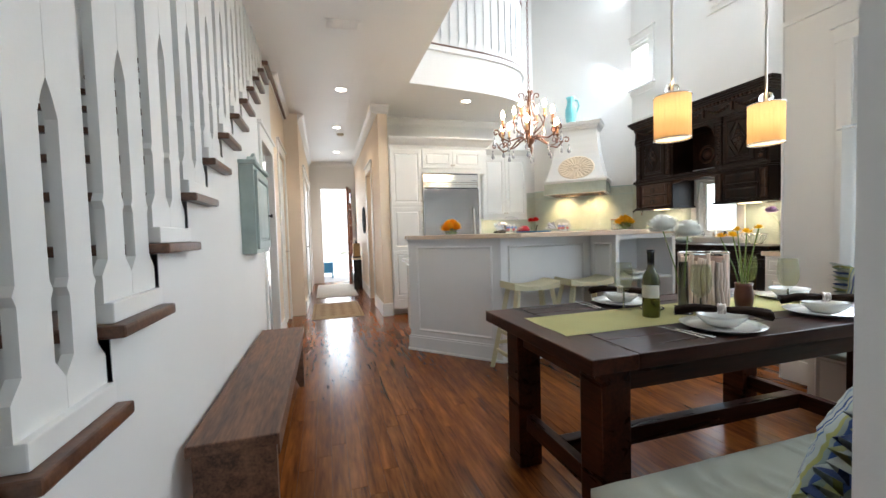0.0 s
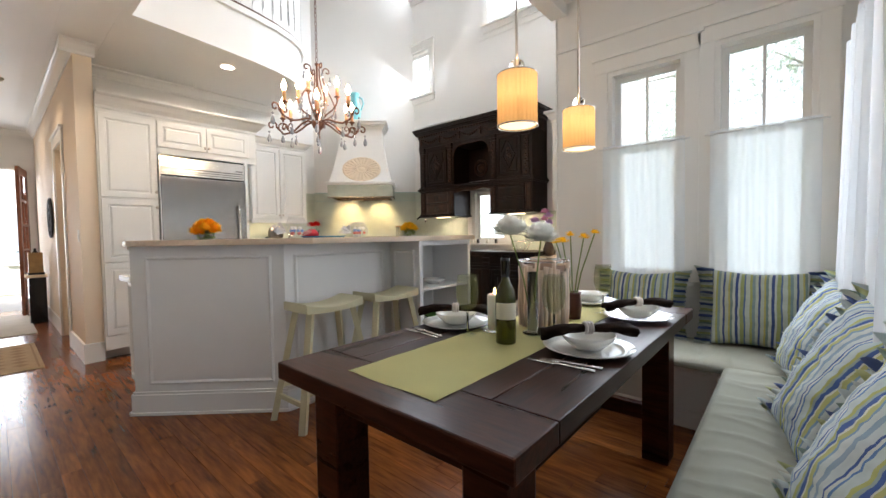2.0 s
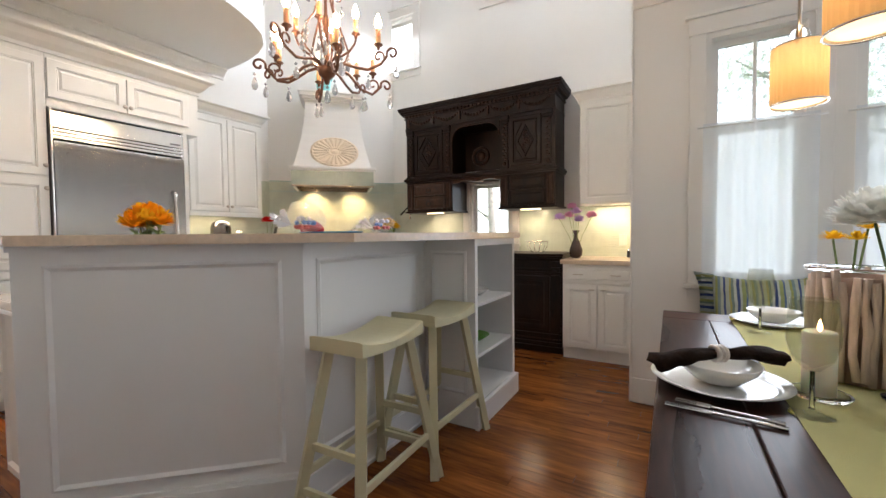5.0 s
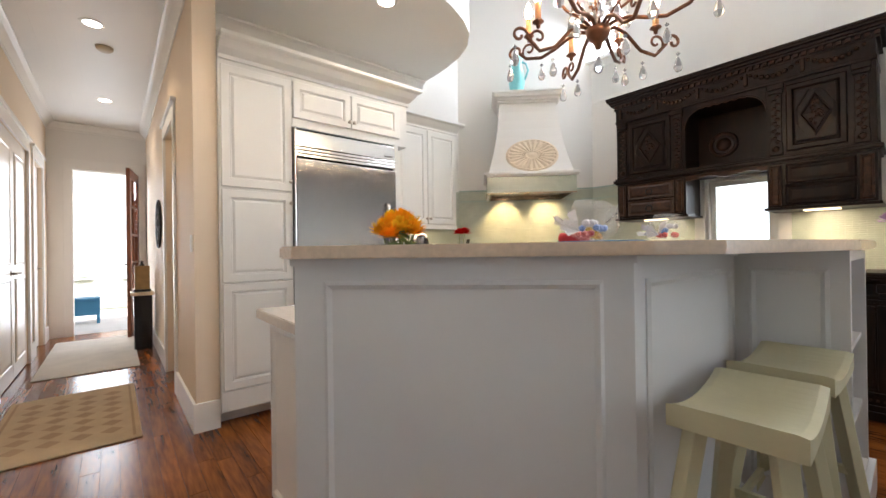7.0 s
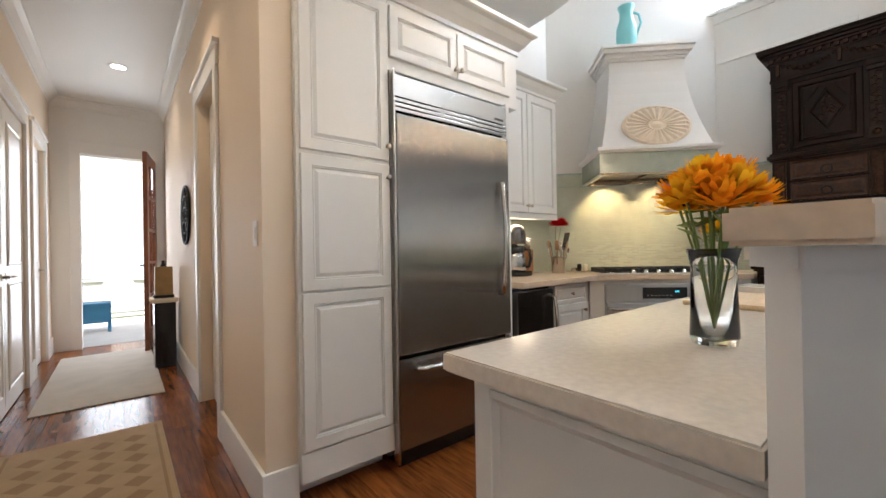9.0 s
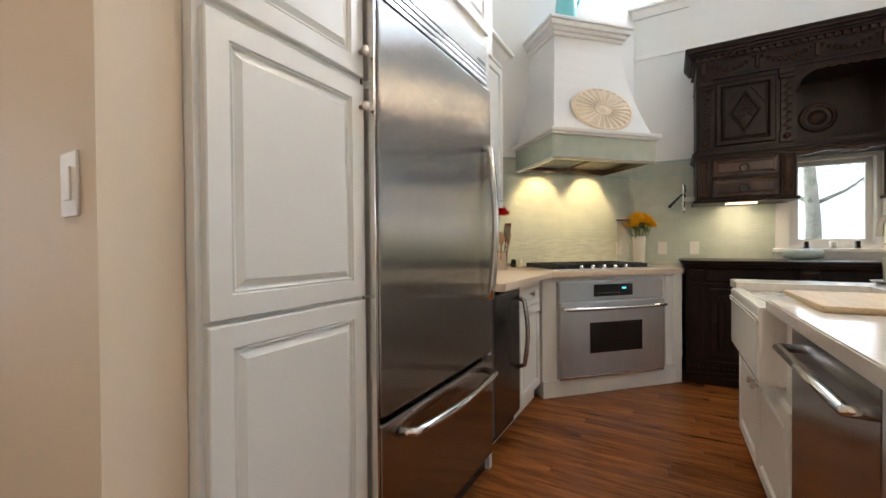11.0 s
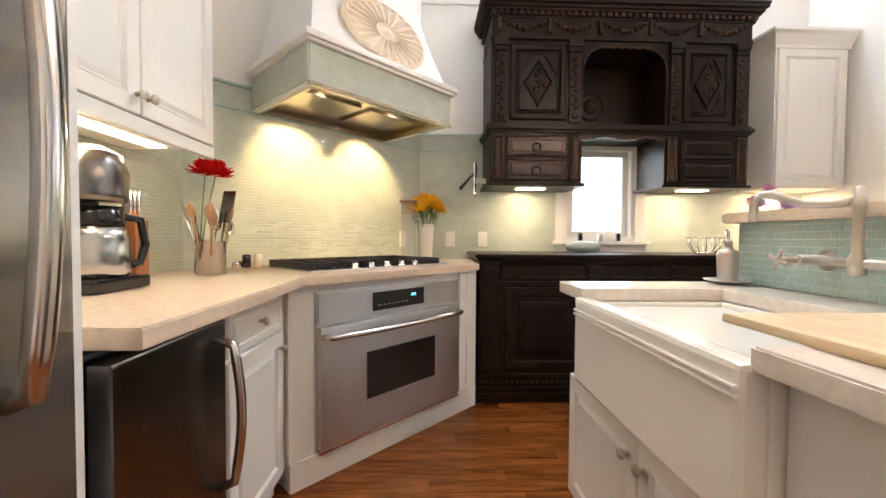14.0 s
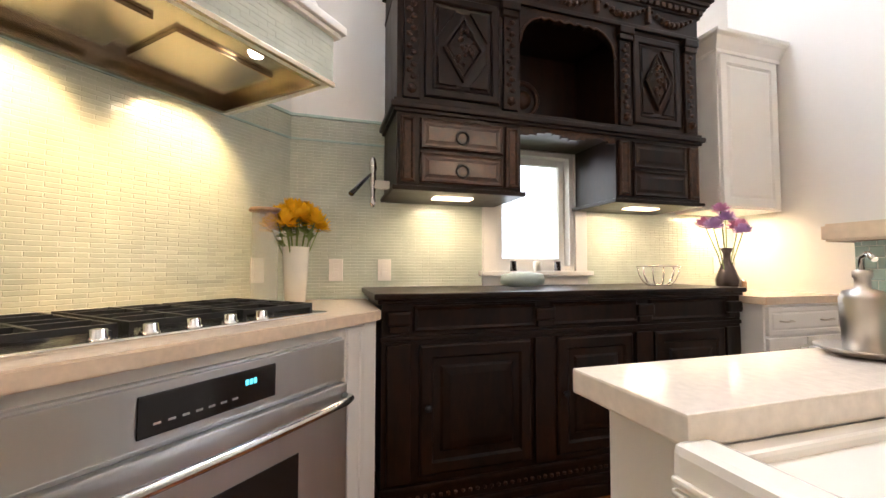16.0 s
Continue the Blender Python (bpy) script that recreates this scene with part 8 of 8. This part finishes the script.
# ---- dining table ----
TX0, TX1, TY0, TY1 = 0.745, 2.56, 1.00, 1.89
tab = thing("dining_table", "dark stained plank dining table with thick square legs", "table", base=(1.65, 1.445, 0))
for x0, x1 in ((TX0, TX0 + 0.19), (TX1 - 0.19, TX1)):
    part("breadboard_end", B(x0, x1, TY0, TY1, 0.725, 0.780, bev=0.006), TABLEY, tab)
for i in range(5):
    w = (TY1 - TY0) / 5
    part("plank", B(TX0 + 0.192, TX1 - 0.192, TY0 + i * w + 0.001, TY0 + (i + 1) * w - 0.001, 0.726, 0.7805, bev=0.004), TABLE, tab)
for x in (TX0 + 0.09, TX1 - 0.09 - 0.125):
    for y in (TY0 + 0.07, TY1 - 0.07 - 0.125):
        part("leg", B(x, x + 0.125, y, y + 0.125, 0, 0.725, bev=0.006), TABLEY, tab)
for y in (TY0 + 0.085, TY1 - 0.085 - 0.035):
    part("apron", B(TX0 + 0.215, TX1 - 0.215, y, y + 0.035, 0.62, 0.725, bev=0.003), TABLE, tab)
for x in (TX0 + 0.12, TX1 - 0.12 - 0.05):
    part("apron", B(x, x + 0.05, TY0 + 0.195, TY1 - 0.195, 0.62, 0.725, bev=0.003), TABLEY, tab)
for x in (TX0 + 0.13, TX1 - 0.175):
    part("stretcher", B(x, x + 0.045, TY0 + 0.195, TY1 - 0.195, 0.19, 0.27, bev=0.003), TABLEY, tab)
part("stretcher", B(TX0 + 0.175, TX1 - 0.175, 1.415, 1.475, 0.19, 0.27, bev=0.003), TABLE, tab)
for yy in (TY0 + 0.10, TY0 + 0.14):
    part("peg", lathe(bmesh.new(), ((0, 0.004), (0.007, 0.003), (0.007, 0)), 10, m=Matrix.Translation((TX0 + 0.09, yy, 0.68)) @ Matrix.Rotation(radians(-90), 4, "Y")), DARKC, tab)

bm = bmesh.new()
ny, nx = 8, 34
V = [[bm.verts.new((0.836 + 1.66 * i / nx + 0.002 * math.sin(j), 1.276 + 0.353 * j / ny, 0.7825 + 0.0006 * math.sin(i * 1.7 + j))) for j in range(ny + 1)] for i in range(nx + 1)]
for i in range(nx):
    for j in range(ny):
        bm.faces.new((V[i][j], V[i + 1][j], V[i + 1][j + 1], V[i][j + 1]))
r = bmesh.ops.solidify(bm, geom=bm.faces[:], thickness=-0.0018)
one("table_runner", bm, RUNNER, "lime green cloth table runner along the table", "runner", smooth=True)

# ---- built-in bench ----
nb = thing("banquette", "built-in corner bench with panelled front", "bench", base=(2.0, 0.6, 0))
bm = bmesh.new()
prism(bm, [(0.66, NY + 0.02), (WX - 0.02, NY + 0.02), (WX - 0.02, 1.66), (2.86, 1.66), (2.86, 0.85), (0.66, 0.85)], 0.0, 0.41)
part("base", bm, CAB, nb)
for i in range(4):
    a = 0.70 + i * 0.54
    bm = ring_panel(bmesh.new(), -a - 0.50, -a, 0.09, 0.37, -0.85, SUNK)
    bmesh.ops.rotate(bm, cent=(0, 0, 0), matrix=Matrix.Rotation(math.pi, 3, "Z"), verts=bm.verts[:])
    part("front_panel", bm, CAB, nb)
for i in range(2):
    bm = ring_panel(bmesh.new(), 0.04 + i * 0.38, 0.38 + i * 0.38, 0.09, 0.37, 0, SUNK)
    bmesh.ops.transform(bm, matrix=pose(2.86, 1.66, 0, 0, 0, -90), verts=bm.verts[:])
    part("front_panel", bm, CAB, nb)


def cushion(name, x0, x1, y0, y1, z0, z1, label, nx=24, ny=12, seed=1):
    """A soft seat pad with rounded sides and faint creases."""
    bm_ = bmesh.new()
    def P(u, v, top):
        x, y = x0 + u * (x1 - x0), y0 + v * (y1 - y0)
        e = min(u * (x1 - x0), (1 - u) * (x1 - x0), v * (y1 - y0), (1 - v) * (y1 - y0))
        k_ = min(1, e / 0.05)
        rnd_ = math.sqrt(max(0, 1 - (1 - k_) ** 2))
        h_ = (z1 - z0) / 2
        a_, c_ = (x, y) if x1 - x0 > y1 - y0 else (y, x)
        fold = 1 - abs(noise.noise((a_ * 9 + 0.6 * noise.noise((a_ * 3, c_ * 6, seed)), c_ * 1.6 + seed, seed)))
        cr = 0.006 * noise.noise((x * 5 + seed, y * 6, seed)) + 0.009 * (fold ** 7 - 0.35)
        return (x, y, (z0 + h_) + (h_ * (0.35 + 0.65 * rnd_) + cr * k_ if top else -h_ * (0.5 + 0.5 * rnd_)))
    T = [[bm_.verts.new(P(i / nx, j / ny, True)) for j in range(ny + 1)] for i in range(nx + 1)]
    Bt = [[bm_.verts.new(P(i / nx, j / ny, False)) for j in range(ny + 1)] for i in range(nx + 1)]
    for i in range(nx):
        for j in range(ny):
            bm_.faces.new((T[i][j], T[i + 1][j], T[i + 1][j + 1], T[i][j + 1]))
            bm_.faces.new((Bt[i][j + 1], Bt[i + 1][j + 1], Bt[i + 1][j], Bt[i][j]))
    for i in range(nx):
        bm_.faces.new((T[i][0], Bt[i][0], Bt[i + 1][0], T[i + 1][0])); bm_.faces.new((T[i + 1][ny], Bt[i + 1][ny], Bt[i][ny], T[i][ny]))
    for j in range(ny):
        bm_.faces.new((T[0][j + 1], Bt[0][j + 1], Bt[0][j], T[0][j])); bm_.faces.new((T[nx][j], Bt[nx][j], Bt[nx][j + 1], T[nx][j + 1]))
    return one(name, bm_, SEAT, label, "cushion", smooth=True)
cushion("seat_cushion", 0.64, 2.66, NY + 0.03, 0.875, 0.411, 0.478, "sage grey canvas seat cushion on the long bench", 170, 20)
cushion("seat_cushion", 2.67, WX - 0.03, NY + 0.03, 1.66, 0.411, 0.468, "sage grey canvas seat cushion under the windows", 20, 120, 4)

# ---- bar stools ----
def stool(m):
    t = thing("bar_stool", "pale green painted saddle-seat bar stool", "stool", m=m, group="bar stools")
    bm_ = bmesh.new()
    n = 14
    L_, W_ = 0.218, 0.135
    def zz(u): return 0.735 + 0.035 * (abs(u) ** 2)
    rows__ = []
    for i in range(n + 1):
        u = -1 + 2 * i / n
        rows__.append([bm_.verts.new(p) for p in ((u * L_, -W_, zz(u) - 0.004), (u * L_, -W_ + 0.02, zz(u)), (u * L_, 0, zz(u) - 0.006 * (1 - u * u)), (u * L_, W_ - 0.02, zz(u)), (u * L_, W_, zz(u) - 0.004), (u * L_, W_, 0.700 + 0.012 * u * u), (u * L_, -W_, 0.700 + 0.012 * u * u))])
    for P, Q in zip(rows__, rows__[1:]):
        for k_ in range(7):
            bm_.faces.new((P[k_], P[(k_ + 1) % 7], Q[(k_ + 1) % 7], Q[k_]))
    bm_.faces.new(rows__[0][::-1]); bm_.faces.new(rows__[-1])
    part("seat", bm_, STOOLP, t)
    def bar(p, q, w, d, nm):
        p, q = Vector(p), Vector(q)
        bm__ = bmesh.new()
        bx(bm__, -w / 2, w / 2, -d / 2, d / 2, 0, (q - p).length, 0.003)
        rot = (q - p).to_track_quat("Z", "Y").to_matrix().to_4x4()
        bmesh.ops.transform(bm__, matrix=Matrix.Translation(p) @ rot, verts=bm__.verts[:])
        part(nm, bm__, STOOLP, t)
    def L(sx, sy, z): # leg line
        f = 1 - z / 0.70
        return (sx * (0.165 + 0.125 * f), sy * (0.085 + 0.085 * f), z)
    for sx in (-1, 1):
        for sy in (-1, 1):
            bar(L(sx, sy, 0.0), L(sx, sy, 0.712), 0.042, 0.038, "leg")
    for sx in (-1, 1):
        bar(L(sx, -1, 0.33), L(sx, 1, 0.33), 0.018, 0.03, "stretcher")
        bar(L(sx, -1, 0.16), L(sx, 1, 0.16), 0.018, 0.03, "stretcher")
    for sy in (-1, 1):
        bar(L(-1, sy, 0.22), L(1, sy, 0.22), 0.018, 0.03, "stretcher")
    return t
st = stool(pose(1.615, 2.985, 0, 0, 0, 2))
copy_thing(st, pose(2.165, 2.99, 0, 0, 0, -1))

# ---- floor of oak planks ----
bm = bmesh.new()
bx(bm, -2.0, 1.85, -2.74, HY + 0.14, -0.42, -0.004)
bx(bm, 1.85, 2.45, -2.74, KY + 0.12, -0.42, -0.004)
bx(bm, 2.45, WX + 0.12, NY - 0.12, KY + 0.12, -0.42, -0.004)
bx(bm, WX + 0.12, KX + 0.12, 2.05, KY + 0.12, -0.42, -0.004)
struct("floor", bm, GAP, "dark reddish oak strip floor", "floor")
floor_ob = bpy.data.objects["floor"]
PWID, LENS = 0.083, (0.9, 1.2, 1.5, 1.8)
plank_mesh = {}
def plank_geo(L_):
    w, c = PWID - 0.0006, 0.0006
    V = [(0, 0, -0.006), (w, 0, -0.006), (w, L_ - 0.0015, -0.006), (0, L_ - 0.0015, -0.006), (c, c, 0), (w - c, c, 0), (w - c, L_ - 0.0015 - c, 0), (c, L_ - 0.0015 - c, 0)]
    F = [(4, 5, 6, 7), (0, 1, 5, 4), (1, 2, 6, 5), (2, 3, 7, 6), (3, 0, 4, 7)]
    return V, F
rnd = random.Random(11)
FV, FF = [], []
count = 0
row = 0
x = -0.66
while x < KX:
    y = -2.7 if x < 2.37 else NY - 0.10 if x < WX else 2.08
    y_end = HY + 0.1 if x < 1.75 else KY + 0.1
    first = rnd.uniform(0.2, 0.8)
    while y < y_end - 0.02:
        L_ = min(first or rnd.choice(LENS), y_end - y)
        first = None
        near = -0.3 < x < 1.4 and -0.4 < y < 7 or 1.4 <= x < 3.0 and 4.4 < y < 5.7
        if near and L_ in LENS and count < 300:
            if L_ not in plank_mesh:
                V, F = plank_geo(L_)
                me = bpy.data.meshes.new("plank")
                me.from_pydata(V, [], F)
                me.materials.append(FLOOR)
                plank_mesh[L_] = me
            ob = new("plank", plank_mesh[L_])
            ob.parent = floor_ob
            ob.location = (x, y, 0)
            count += 1
        else:
            V, F = plank_geo(L_)
            n = len(FV)
            FV += [(a + x, b + y, c) for a, b, c in V]
            FF += [tuple(i + n for i in f) for f in F]
        y += L_
    x += PWID
    row += 1
me = bpy.data.meshes.new("planks")
me.from_pydata(FV, [], FF)
me.materials.append(FLOORJ)
ob = new("planks", me)
ob.parent = floor_ob
tagged(ob, kind="stuff")
